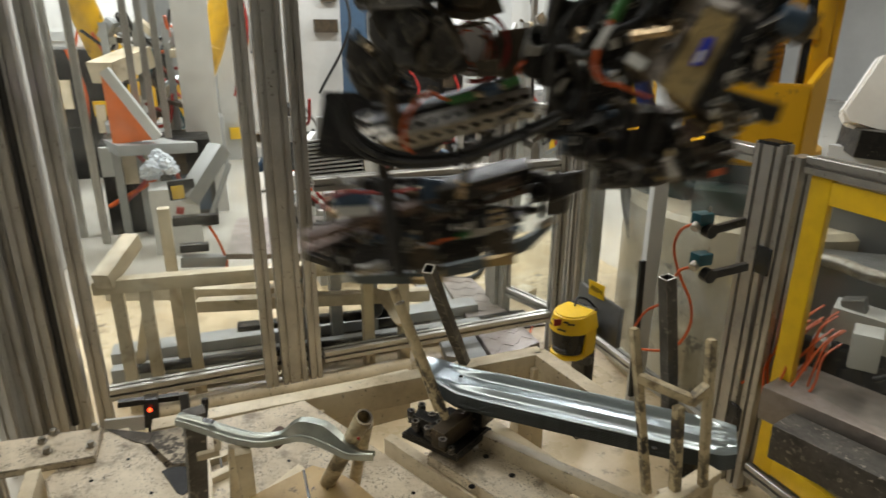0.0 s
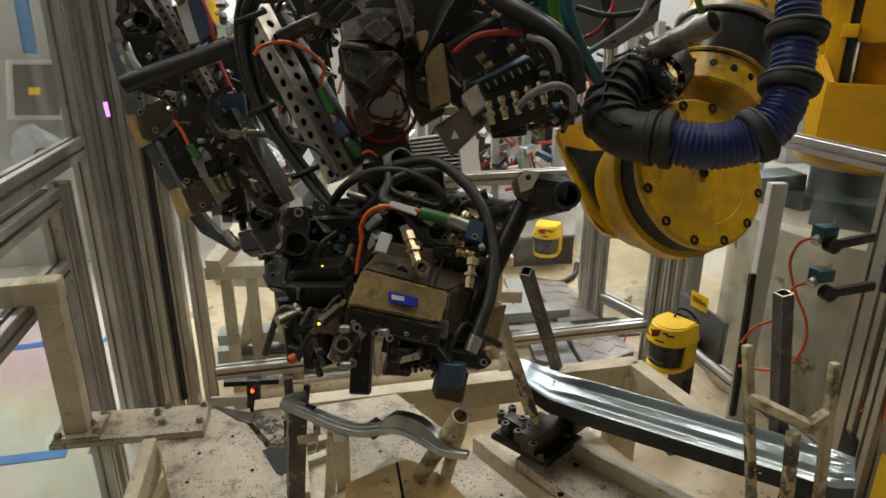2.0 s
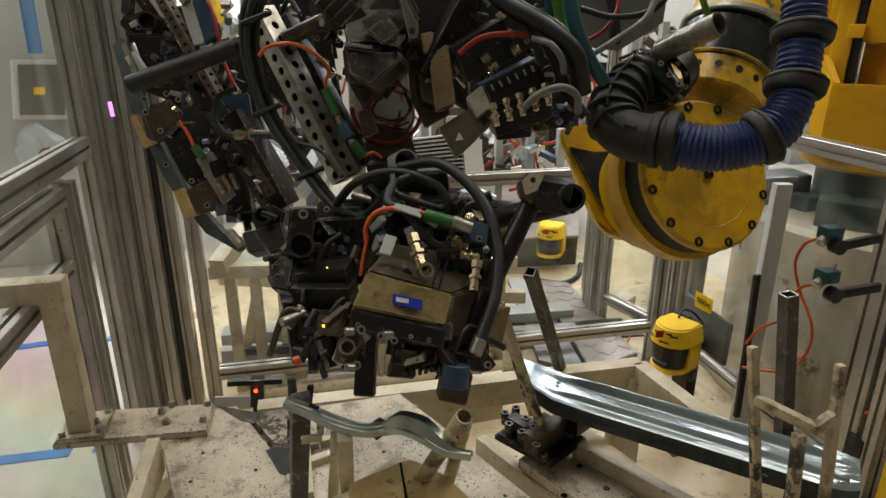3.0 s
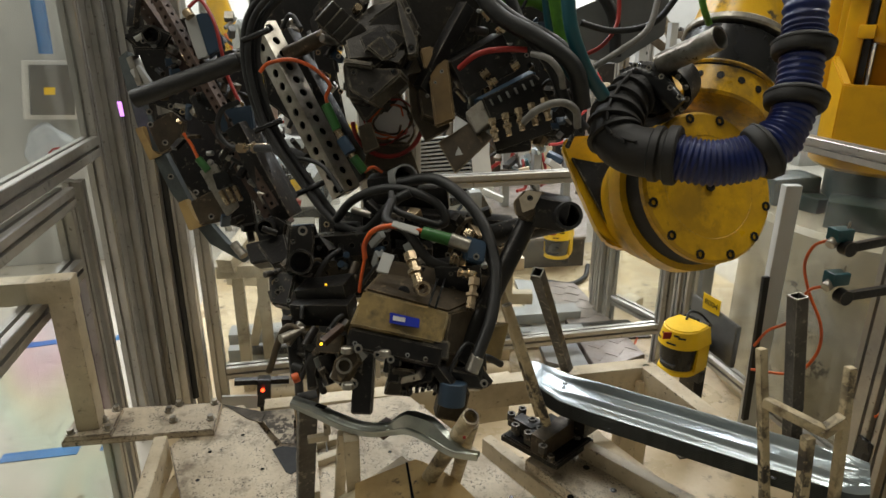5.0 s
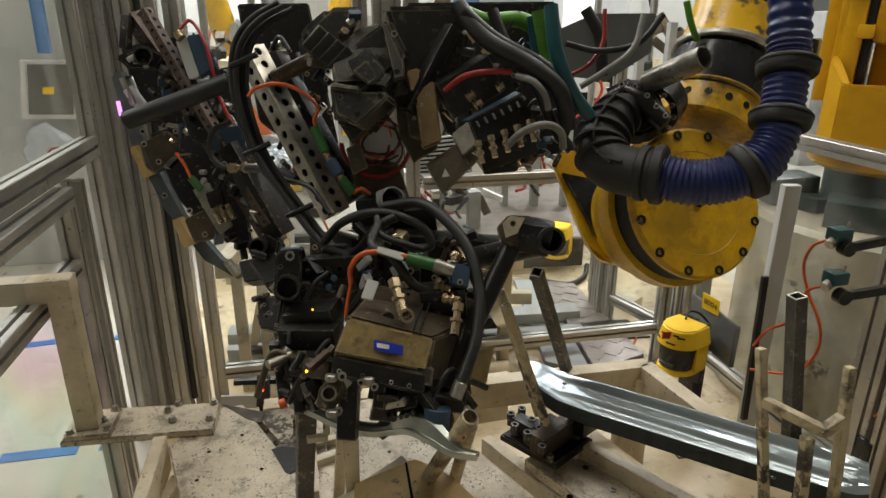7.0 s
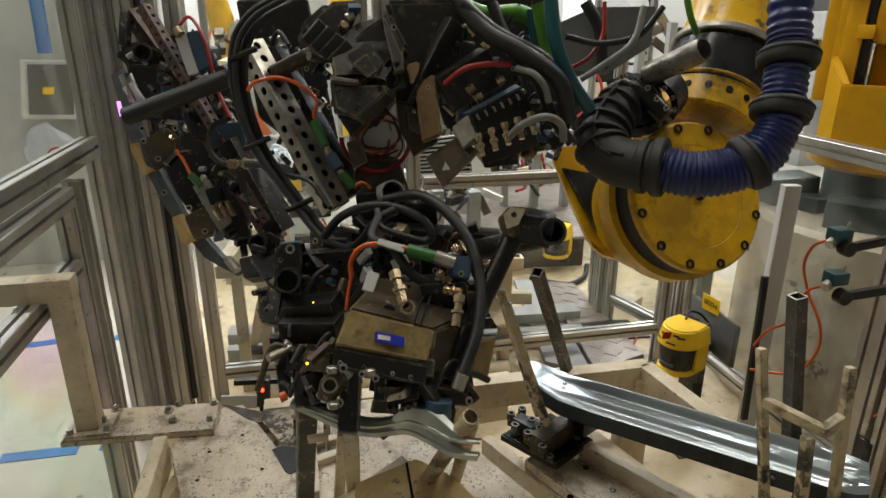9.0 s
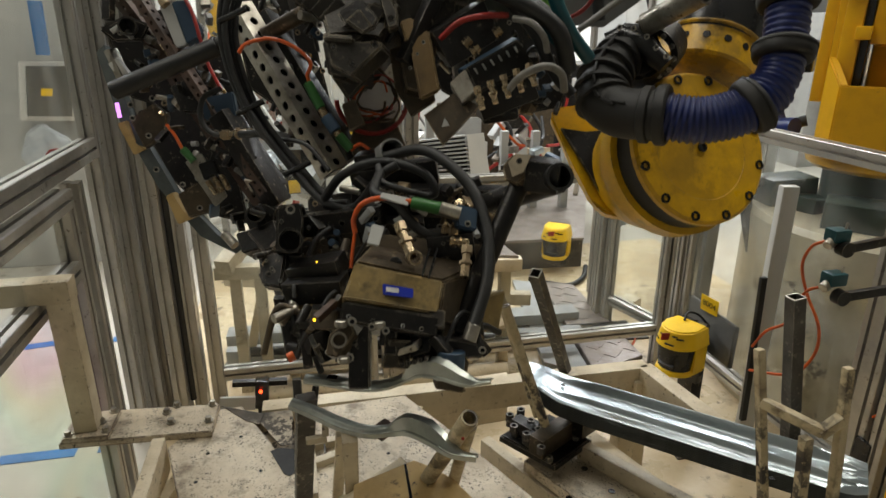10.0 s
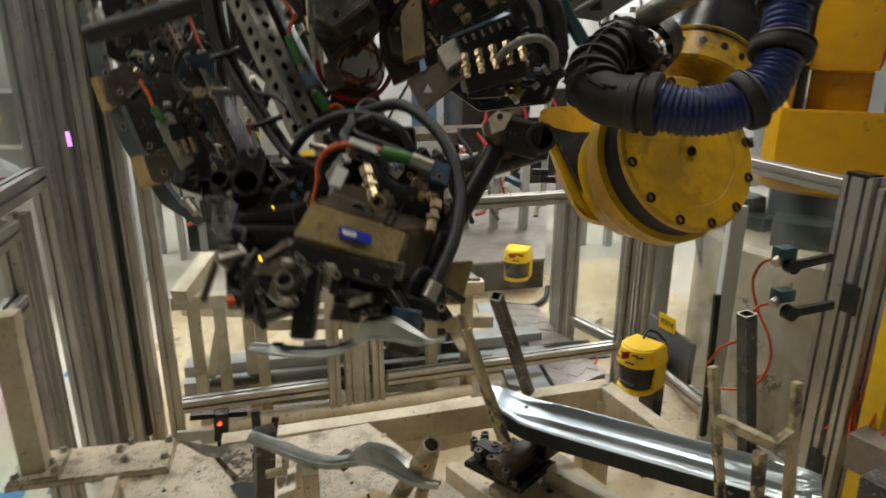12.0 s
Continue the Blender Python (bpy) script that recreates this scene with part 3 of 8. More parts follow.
bar(bm, (-1.576, 0.064, 0.300), (-1.605, 0.559, 0.300), 0.02, 0.16)
part("back_panel", bm, CREAM, fixture)

# slots, seams and the open box section in the deck; the slot is a flat patch coloured dark for its shade
for corners, mat, nm in (([(-1.278, -0.123, 0.452), (-1.285, -0.100, 0.452), (-1.275, -0.069, 0.451), (-1.190, -0.069, 0.452), (-1.181, -0.079, 0.452), (-1.191, -0.091, 0.452)], SLOT, "deck_slot"), ([(-1.433, -0.166, 0.448), (-1.413, -0.075, 0.448), (-1.298, -0.075, 0.447), (-1.300, -0.101, 0.448)], GREASE, "grease_patch"), ([(-1.494, -0.253, 0.452), (-1.435, -0.145, 0.452), (-1.392, -0.154, 0.452), (-1.413, -0.185, 0.452)], GREASE, "grease_patch")):
    bm = B()
    slab(bm, corners, 0.0012)
    part(nm, bm, mat, fixture, "black grease on the deck" if mat is GREASE else "")
for a, b in (((-1.267, -0.033, 0.452), (-1.278, 0.035, 0.452)), ((-1.267, -0.033, 0.452), (-1.095, -0.030, 0.452)), ((-1.278, 0.035, 0.452), (-1.234, 0.043, 0.452)), ((-1.204, -0.027, 0.451), (-1.227, 0.042, 0.452))):
    bm = B()
    bar(bm, a, b, 0.022, 0.030, bevel=0.004)
    part("box_wall", bm, CREAM, fixture)

# bolted arm plate with an upright that carries a guard beam
bracket = thing("bracket_arm", (-1.456, -0.442, 0.455), "cream painted bolted arm plate with a square upright", "bracket")
bm = B()
prism(bm, [(-1.387, -0.599, 0.468), (-1.363, -0.260, 0.468), (-1.479, -0.254, 0.468), (-1.513, -0.558, 0.468)], 0.452, 0.468, 0.002)
part("arm_plate", bm, DECK, bracket, "scuffed cream plate")
bm = B()
prism(bm, [(-1.382, -0.590, 0.480), (-1.377, -0.489, 0.480), (-1.485, -0.487, 0.480), (-1.494, -0.589, 0.480)], 0.469, 0.480, 0.002)
part("foot_plate", bm, DECK, bracket)
FOOT = V((-1.425, -0.542, 0.480))
TOP = 0.86
bm = B()
bar(bm, FOOT, (FOOT.x, FOOT.y, TOP), 0.05, 0.05, bevel=0.004)
part("upright", bm, CREAM, bracket)
bm = B()
bar(bm, (FOOT.x, FOOT.y + 0.027, TOP - 0.027), (FOOT.x, FOOT.y - 0.9, TOP - 0.027), 0.052, 0.052, bevel=0.004)
part("guard_beam", bm, CREAM, bracket)
for p in ((-1.397, -0.579, 0.480), (-1.435, -0.517, 0.480), (-1.397, -0.498, 0.480), (-1.477, -0.499, 0.480), (-1.416, -0.359, 0.470), (-1.487, -0.356, 0.470), (-1.405, -0.271, 0.470), (-1.474, -0.269, 0.470), (-1.461, -0.376, 0.470)):
    bm = B()
    sweep(bm, [V(p), V(p) + V((0, 0, 0.003)), V(p) + V((0, 0, 0.003)), V(p) + V((0, 0, 0.012))], [0.011, 0.011, 0.0075, 0.0075], 6)
    part("bolt", bm, BARE, bracket, "grey hex bolt", smooth=None)


# ---- robot body on its pedestal ----
RC = V((-1.849, 2.157, 0.518))
TC = V((-1.909, 2.111, 0))
robot = thing("industrial_robot", (RC.x, RC.y, 0), "worn yellow industrial robot on a stained cream pedestal", "robot")
DRUM = 0.52
bm = B()
sweep(bm, [V((RC.x, RC.y, 0)), V((RC.x, RC.y, 0.70)), V((RC.x, RC.y, 0.72))], [DRUM, DRUM, DRUM - 0.02], 56)
part("pedestal", bm, CONCRETE, robot, "stained cream round pedestal")
bm = B()
sweep(bm, [V((RC.x, RC.y, 0.005)), V((RC.x, RC.y, 0.03))], [DRUM + 0.05, DRUM + 0.05], 48)
part("foot_ring", bm, CONCRETE, robot)
bm = B()
rod(bm, (TC.x, TC.y, 0.72), (TC.x, TC.y, 0.90), 0.20, 36, 0.01)
part("base_casting", bm, DRIVE, robot, "dark base casting")
for a, b, w, h in (((-1.975, 1.802, 0.711), (-2.033, 2.035, 0.692), 0.16, 0.13), ((-1.815, 1.785, 0.731), (-1.679, 1.916, 0.731), 0.16, 0.16), ((-2.101, 1.753, 0.762), (-2.078, 1.940, 0.772), 0.14, 0.12)):
    bm = B()
    bar(bm, a, b, w, h, bevel=0.01)
    part("drive_box", bm, DRIVE, robot, "dark green drive box")
bm = B()
cable(bm, [(-2.014, 1.685, 0.547), (-2.077, 1.679, 0.702), (-2.116, 1.710, 0.782), (-2.098, 1.773, 0.810)], 0.022)
part("base_cable", bm, RUBBER, robot, "thick black cable")
# turret: an open-topped casting with raised cheeks
FW = V((-TC.x, -TC.y, 0)).normalized()
SD = V((-FW.y, FW.x, 0))
T0 = V((TC.x, TC.y, 0))


def tp(f, s, z):
    return T0 + FW * f + SD * s + V((0, 0, z))


bm = B()
sweep(bm, [V((TC.x, TC.y, 0.885)), V((TC.x, TC.y, 0.90)), V((TC.x, TC.y, 0.935)), V((TC.x, TC.y, 0.945))], [0.25, 0.268, 0.268, 0.25], 44)
part("turn_ring", bm, TURRET, robot, "yellow turning ring")
bm = B()
prism(bm, [tp(0.25, -0.15, 0), tp(0.25, 0.15, 0), tp(0.16, 0.20, 0), tp(-0.27, 0.20, 0), tp(-0.27, -0.20, 0), tp(0.16, -0.20, 0)], 0.945, 1.12, 0.004)
part("turret", bm, TURRET, robot, "yellow turret casting")
bm = B()
slab(bm, [tp(0.285, -0.178, 0.94), tp(0.285, 0.178, 0.94), tp(0.285, 0.178, 1.19), tp(0.285, -0.178, 1.19)], 0.03, 0.005)
part("front_wall", bm, TURRET, robot)
for q in (-1, 1):
    bm = B()
    slab(bm, [tp(0.284, 0.179 * q, 0.94), tp(0.18, 0.236 * q, 0.94), tp(0.18, 0.236 * q, 1.28), tp(0.284, 0.179 * q, 1.19)], 0.03, 0.005)
    part("corner_wall", bm, TURRET, robot)
    bm = B()
    bar(bm, tp(-0.05, 0.222 * q, 0.94), tp(-0.05, 0.222 * q, 2.1), 0.028, 0.44, FW, bevel=0.005)
    part("side_wall", bm, TURRET, robot)
    bm = B()
    bar(bm, tp(0.04, 0.185 * q, 1.12), tp(0.0, 0.185 * q, 2.1), 0.06, 0.30, FW, bevel=0.012)
    part("side_plate", bm, TURRET, robot)
    # solid black bar stands for the shade in the side recess
    bm = B()
    bar(bm, tp(0.06, 0.148 * q, 1.13), tp(0.02, 0.148 * q, 2.0), 0.035, 0.22, FW, bevel=0.006)
    part("recess_shade", bm, BLACK, robot)
    bm = B()
    bar(bm, tp(0.17, 0.148 * q, 1.335), tp(0.17, 0.148 * q, 1.38), 0.05, 0.06, FW, bevel=0.006)
    part("side_lug", bm, TURRET, robot)
    bm = B()
    rod(bm, tp(0.19, 0.20 * q, 1.50), tp(0.21, 0.20 * q, 1.50), 0.03, 20, 0.004)
    part("bearing_cap", bm, BLACK, robot)
bm = B()
bar(bm, tp(-0.02, -0.02, 1.115), tp(-0.02, -0.02, 1.40), 0.20, 0.18, FW, bevel=0.02)
bar(bm, tp(0.06, -0.02, 1.31), tp(0.05, 0.0, 2.2), 0.235, 0.20, FW, bevel=0.04)
bar(bm, tp(0.07, 0.02, 1.42), tp(0.07, 0.12, 2.0), 0.20, 0.16, FW, bevel=0.03)
part("lower_arm", bm, TURRET, robot, "yellow lower arm")
bm = B()
bar(bm, tp(0.05, -0.257, 1.12), tp(0.05, -0.257, 2.1), 0.04, 0.20, FW, bevel=0.006)
part("side_cover", bm, TURRET, robot)
bm = B()
cable(bm, [tp(0.05, -0.28, 1.04), tp(0.06, -0.36, 1.02), tp(0.05, -0.40, 1.12), tp(0.04, -0.46, 1.3)], 0.022, 12)
part("side_lead", bm, RUBBER, robot)
bm = B()
cable(bm, [tp(0.20, -0.30, 1.03), tp(0.16, -0.36, 1.03), tp(0.14, -0.40, 1.12), tp(0.12, -0.44, 1.32), tp(0.12, -0.44, 1.75)], 0.035, 14)
part("side_hose", bm, HOSE, robot, "dark blue hose")
bm = B()
bar(bm, tp(-0.05, -0.30, 1.27), tp(-0.05, -0.46, 1.27), 0.10, 0.12, bevel=0.01)
part("motor_box", bm, BLACK, robot, "black motor box")

# ---- robot arm and gripper, both carried by the same wrist ----
TOOL = V((-1.247, 0.347, 1.037))
TOOL_ROWS = [
    (0.0, 0.03, 0.44, 0.46, 76, -15, 2), (0.2, -0.06, 0.37, 0.42, 60, -12, 4), (0.4, -0.12, 0.29, 0.34, 40, -7, 4),
    (0.5, -0.10, 0.235, 0.315, 31, -6, 3), (0.6, -0.08, 0.175, 0.32, 22, -5.5, 2.5), (0.7, -0.04, 0.128, 0.335, 12, -6, 2.2), (0.8, -0.005, 0.085, 0.298, 4, -5.5, 1.8),
    (1, 0.009, 0.03, 0.197, 2.182, -0.452, 0.691), (1.5, -0.075, 0.033, 0.113, 3.032, -0.249, 1.913), (2, -0, 0.021, 0.042, -0.628, -0.272, 0.276),
    (2.5, -0.001, 0.022, 0.04, -0.611, -0.123, 0.391), (3, -0.001, 0.022, 0.039, -0.59, -0.075, 0.263), (3.6, -0.001, 0.021, 0.037, -0.55, -0.07, 0.25),
    (5, 0, 0.006, 0.011, -0.212, 0.018, 0.076), (5.5, 0, 0, 0, 0, 0, 0), (6, 0.001, -0.007, -0.011, -0.023, -0.051, -0.123),
    (6.5, 0, -0.013, -0.022, 0.179, 0.011, -0.215), (7, -0.001, -0.018, -0.032, 0.444, -0.01, -0.258), (7.5, -0.001, -0.021, -0.039, 0.5, -0.05, -0.26),
    (8.4, -0.001, -0.021, -0.039, 0.5, -0.15, -0.26), (9, -0.001, -0.018, -0.018, 0.66, -0.324, -0.165), (9.5, -0.006, -0.016, 0.021, 1.705, -0.176, 0.266),
    (10, -0.005, -0.013, 0.073, 2.75, -0.096, 1.152), (10.5, -0.009, -0.01, 0.106, 3.635, 0.007, 1.646), (11, -0.014, -0.009, 0.116, 4.049, 0.173, 1.661),
    (11.5, -0.014, -0.009, 0.116, 3.953, 0.135, 1.624), (12, 0.047, 0.019, 0.185, -3.305, -1.05, -2.58)]
tool = thing("robot_gripper", TOOL, "dark oily robot gripper with clamps, cables and dusty jaws", "gripper")
bm = B()
sweep(bm, [V((-1.488, 1.081, 1.330)), V((-1.508, 1.106, 1.384)), V((-1.551, 1.174, 1.521)), V((-1.669, 1.352, 1.857))], [0.120, 0.112, 0.125, 0.14], 36)
bmesh.ops.translate(bm, verts=bm.verts, vec=-TOOL)
arm = new("forearm", mesh_of(bm, "forearm", ROBOT, 40))
arm.parent, arm.location = robot, TOOL - robot.location
tagged(arm, "worn yellow forearm and wrist with a blue hose")

# wrist: big cover with its bolts, groove, housing
FRONT, AX = V((-1.249, 0.892, 1.021)), V((-0.897, -0.119, -0.427))
side1, side2 = V((-0.083, 0.991, -0.102)), V((-0.435, 0.056, 0.899))
bm = B()
sweep(bm, [FRONT, FRONT - AX * 0.001, FRONT - AX * 0.001, FRONT + AX * 0.005, FRONT + AX * 0.018], [0.120, 0.121, 0.170, 0.177, 0.177], 64, axis=AX)
cover = part("wrist_cover", bm, SCUFFED, arm, "scuffed yellow round cover", smooth=30)
bm = B()
rod(bm, FRONT + AX * 0.016, FRONT + AX * 0.078, 0.173, 48)
part("groove", bm, ELBOW, arm)
bm = B()
sweep(bm, [FRONT + AX * 0.072, FRONT + AX * 0.076, FRONT + AX * 0.12, FRONT + AX * 0.145, FRONT + AX * 0.22], [0.170, 0.188, 0.188, 0.174, 0.150], 64, axis=AX)
part("wrist_housing", bm, ROBOT, arm, smooth=30)
for k in range(12):
    t = -1.829 + 2 * math.pi * k / 12
    bm = B()
    bolt(bm, FRONT + (side1 * math.cos(t) - side2 * math.sin(t)) * 0.162 + AX * 0.003, -AX, 0.0115, 0.007)
    part("bolt", bm, BLACK, arm, "black cover bolt")
bm = B()
bolt(bm, FRONT - AX * 0.001, -AX, 0.012, 0.005)
part("centre_plug", bm, BLACK, arm)
bm = B()
slab(bm, [(-1.550, 0.649, 1.074), (-1.553, 0.670, 1.093), (-1.539, 0.740, 1.099), (-1.518, 0.796, 1.074), (-1.464, 0.794, 0.984), (-1.403, 0.790, 0.903), (-1.372, 0.804, 0.856), (-1.370, 0.780, 0.837), (-1.379, 0.744, 0.840), (-1.391, 0.717, 0.856), (-1.416, 0.702, 0.885), (-1.475, 0.674, 0.972)], 0.05, 0.008)
part("clevis", bm, ROBOT, arm, "yellow wrist clevis plate")
# dark sheet stands for the shaded inside between clevis and housing
bm = B()
slab(bm, [(-1.510, 0.665, 1.047), (-1.491, 0.724, 1.032), (-1.462, 0.775, 1.041), (-1.409, 0.749, 0.970), (-1.382, 0.766, 0.906), (-1.369, 0.767, 0.872), (-1.374, 0.741, 0.869), (-1.396, 0.714, 0.914)], 0.012, 0.002)
part("clevis_shade", bm, DARK, arm)
bm = B()
rod(bm, (-1.414, 0.988, 1.152), (-1.446, 1.026, 1.217), 0.122, 36, 0.006)
part("wrist_flange", bm, SCUFFED, arm, "yellow bolted flange")
FA, FB = V((-1.414, 0.988, 1.152)), V((-1.446, 1.026, 1.217))
FD = (FB - FA).normalized()
f1 = FD.cross(V((1, 0, 0))).normalized()
f2 = FD.cross(f1)
for k in range(16):
    t = 2 * math.pi * k / 16
    bm = B()
    o = f1 * math.cos(t) + f2 * math.sin(t)
    rod(bm, FA.lerp(FB, 0.55) + o * 0.119, FA.lerp(FB, 0.55) + o * 0.1232, 0.009, 10)
    part("flange_bolt", bm, BLACK, arm)
bm = B()
rod(bm, FA.lerp(FB, 0.92), FA.lerp(FB, 1.05), 0.130, 36, 0.004)
part("flange_lip", bm, SCUFFED, arm)
bm = B()
rod(bm, (-1.446, 1.026, 1.217), (-1.481, 1.073, 1.314), 0.125, 36, 0.006)
part("black_band", bm, BLACK, arm, "black sealing band")
bm = B()
rod(bm, (-1.481, 1.073, 1.314), (-1.488, 1.081, 1.330), 0.133, 36, 0.004)
part("steel_ring", bm, BARE, arm)
bm = B()
pipe(bm, (-1.290, 0.759, 1.289), (-1.168, 0.807, 1.346), 0.0245, 0.0035)
part("stub_pipe", bm, BARE, arm, "grey steel stub pipe")
# hose
elbow_line = smooth_path([(-1.329, 0.765, 1.252), (-1.299, 0.701, 1.220), (-1.263, 0.652, 1.183), (-1.227, 0.632, 1.147), (-1.194, 0.651, 1.126), (-1.158, 0.685, 1.122), (-1.126, 0.719, 1.122)], 6)
elbow_r = [0.044, 0.046, 0.048, 0.050, 0.051, 0.051, 0.051]
bm = B()
sweep(bm, elbow_line, [elbow_r[min(i // 6, 5)] + (elbow_r[min(i // 6, 5) + 1] - elbow_r[min(i // 6, 5)]) * (i % 6) / 6 for i in range(len(elbow_line))], 28)
elbow = part("hose_elbow", bm, ELBOW, arm, "black rubber hose elbow")
# raised bands and ribs that clamp the elbow
for i, extra, wide in ((2, 0.010, 0.010), (6, 0.008, 0.006), (9, 0.010, 0.005), (12, 0.011, 0.005), (15, 0.010, 0.005), (18, 0.008, 0.005), (31, 0.006, 0.010), (35, 0.009, 0.012)):
    d = (elbow_line[i + 1] - elbow_line[i - 1]).normalized()
    r = elbow_r[min(i // 6, 5)] + extra
    bm = B()
    sweep(bm, [elbow_line[i] - d * wide, elbow_line[i] - d * wide * 0.7, elbow_line[i] + d * wide * 0.7, elbow_line[i] + d * wide], [r - 0.004, r, r, r - 0.004], 28, axis=d)
    part("elbow_band", bm, ELBOW, elbow)
for k in range(7):
    i = 7 + 3 * k
    d = (elbow_line[i + 1] - elbow_line[i - 1]).normalized()
    o = (V((0, 0, EYE)) - elbow_line[i]).normalized()
    o = (o - d * o.dot(d)).normalized()
    o = (o + d.cross(o) * (0.9 - 0.2 * k)).normalized()
    bm = B()
    bar(bm, elbow_line[i - 2] + o * 0.052, elbow_line[i + 2] + o * 0.052, 0.006, 0.010, o, bevel=0.002)
    part("elbow_rib", bm, ELBOW, elbow)
# bolted clamp ring where the elbow meets the wrist
ring_a, ring_b = V((-1.296, 0.775, 1.228)), V((-1.328, 0.816, 1.251))
ring_d = (ring_b - ring_a).normalized()
ring_s = ring_d.orthogonal().normalized()
bm = B()
pipe(bm, ring_a, ring_b, 0.062, 0.016, 30)
ring = part("clamp_ring", bm, DARK, arm, "dark bolted clamp ring")
for k in range(12):
    o = Matrix.Rotation(k * math.pi / 6, 3, ring_d) @ ring_s
    bm = B()
    bolt(bm, ring_a + o * 0.054, -ring_d, 0.006, 0.006)
    part("bolt", bm, BARE, ring)
line = smooth_path([(-1.131, 0.707, 1.123), (-1.094, 0.761, 1.113), (-1.069, 0.816, 1.121), (-1.053, 0.865, 1.145), (-1.058, 0.907, 1.191), (-1.082, 0.932, 1.255), (-1.109, 0.951, 1.327), (-1.136, 0.964, 1.394), (-1.201, 0.987, 1.572)], 42)
bm = B()
sweep(bm, line, [(0.0445 if i < 150 else 0.0395) + 0.0022 * math.sin(i * 2 * math.pi / 7) for i in range(len(line))], 20)
part("corrugated_hose", bm, HOSE, arm, "blue corrugated cable hose", smooth=60)
for i in (118, 196, 252, 316):
    bm = B()
    f = (line[i + 1] - line[i - 1]).normalized()
    sweep(bm, [line[i] + f * (0.017 * math.sin(k * math.pi / 12)) for k in range(-6, 7)], [0.046 + 0.011 * math.cos(k * math.pi / 12) ** 0.6 for k in range(-6, 7)], 28)
    collar = part("hose_collar", bm, ELBOW, arm, "black rubber hose collar")
    bm = B()
    sweep(bm, [line[i] + f * 0.006, line[i] + f * 0.009], [0.0585, 0.0585], 28, axis=f)
    part("collar_seam", bm, ELBOW, collar)


# ---- gripper ----


def gpart(name, mat, fill, label="", parent=None, smooth=40):
    bm = B()
    fill(bm)
    return part(name, bm, mat, parent or tool, label, smooth)


def gslab(name, mat, corners, thick, bevel=0.003, label="", parent=None):
    return gpart(name, mat, lambda bm: slab(bm, corners, thick, bevel), label, parent)


def gbar(name, mat, a, b, w, h, bevel=0.002, label="", up=(0, 0, 1), parent=None):
    return gpart(name, mat, lambda bm: bar(bm, a, b, w, h, up, bevel), label, parent)


def grod(name, mat, a, b, r, label="", parent=None, chamfer=0.001, seg=16):
    return gpart(name, mat, lambda bm: rod(bm, a, b, r, seg, chamfer), label, parent)


def gpipe(name, mat, a, b, r, wall=0.003, label="", parent=None):
    return gpart(name, mat, lambda bm: pipe(bm, a, b, r, wall), label, parent)


def gcable(mat, points, r, label="", name="cable"):
    if mat in (ORANGE, REDCABLE):
        r *= 0.74
    return gpart(name, mat, lambda bm: cable(bm, points, r, 12 if r > 0.004 else 8, 6), label)


def gbolt(at, r=0.006, mat=None, h=0.006, parent=None):
    a = V(at)
    ob = gpart("bolt", mat or BARE, lambda bm: bolt(bm, a, V((0.2, 0, EYE)) - a, r, h), "", parent)
    # socket faces coloured black for the shade in the hollow
    ob.data.materials.append(BLACK)
    for k in (*range(16, 24), 25):
        ob.data.polygons[k].material_index = 1
    return ob


def fitting(a, b, r, label="brass and nickel hose fitting"):
    """A stepped hose fitting with hexagon collars."""
    a, b = V(a), V(b)
    d = b - a
    return gpart("fitting", BRASS, lambda bm: sweep(bm, [a, a + d * 0.25, a + d * 0.25, a + d * 0.5, a + d * 0.5, a + d * 0.6, a + d * 0.6, b], [r, r, r * 0.7, r * 0.7, r * 1.15, r * 1.15, r * 0.8, r * 0.8], 6, axis=d), label, smooth=None)


# jaw housing
housing = gslab("jaw_housing", KHAKI, [(-0.913, 0.068, 0.977), (-0.886, 0.200, 0.938), (-0.857, 0.181, 0.898), (-0.878, 0.041, 0.936)], 0.11, 0.003, "dusty brown gripper jaw housing")
gslab("housing_top", BROWN, [(-0.916, 0.068, 0.978), (-0.995, 0.104, 0.974), (-0.962, 0.285, 0.929), (-0.889, 0.200, 0.938)], 0.06, 0.004)
gslab("housing_back", BROWN, [(-1.021, 0.112, 0.986), (-0.998, 0.305, 0.947), (-0.965, 0.290, 0.914), (-1.001, 0.097, 0.958)], 0.06, 0.004)
gslab("housing_side", BROWN, [(-0.887, 0.200, 0.937), (-0.947, 0.285, 0.922), (-0.905, 0.248, 0.846), (-0.850, 0.181, 0.885)], 0.05, 0.003)
gslab("slide_plate", DARK, [(-0.880, 0.041, 0.932), (-0.852, 0.185, 0.895), (-0.839, 0.173, 0.868), (-0.863, 0.033, 0.907)], 0.09, 0.003)
gslab("maker_label", LABELBLUE, [(-0.885, 0.104, 0.948), (-0.875, 0.149, 0.937), (-0.867, 0.146, 0.925), (-0.876, 0.102, 0.934)], 0.002, 0.0008, "small blue maker label", housing)
gslab("label_bar", WHITE, [(-0.881, 0.108, 0.944), (-0.877, 0.127, 0.940), (-0.874, 0.126, 0.934), (-0.877, 0.107, 0.938)], 0.0006, 0, "", housing)
gslab("wear_patch", TAN, [(-0.901, 0.132, 0.955), (-0.895, 0.167, 0.947), (-0.888, 0.162, 0.940), (-0.894, 0.134, 0.946)], 0.0005, 0, "scuffed tan patch", housing)
for a, b in (((-0.972, 0.199, 0.966), (-0.896, 0.167, 0.946)), ((-0.969, 0.210, 0.964), (-0.893, 0.177, 0.943))):
    gbar("groove", BLACK, a, b, 0.003, 0.002, 0, parent=housing)
grod("bore", BLACK, (-0.931, 0.133, 0.960), (-0.927, 0.132, 0.962), 0.010, parent=housing)
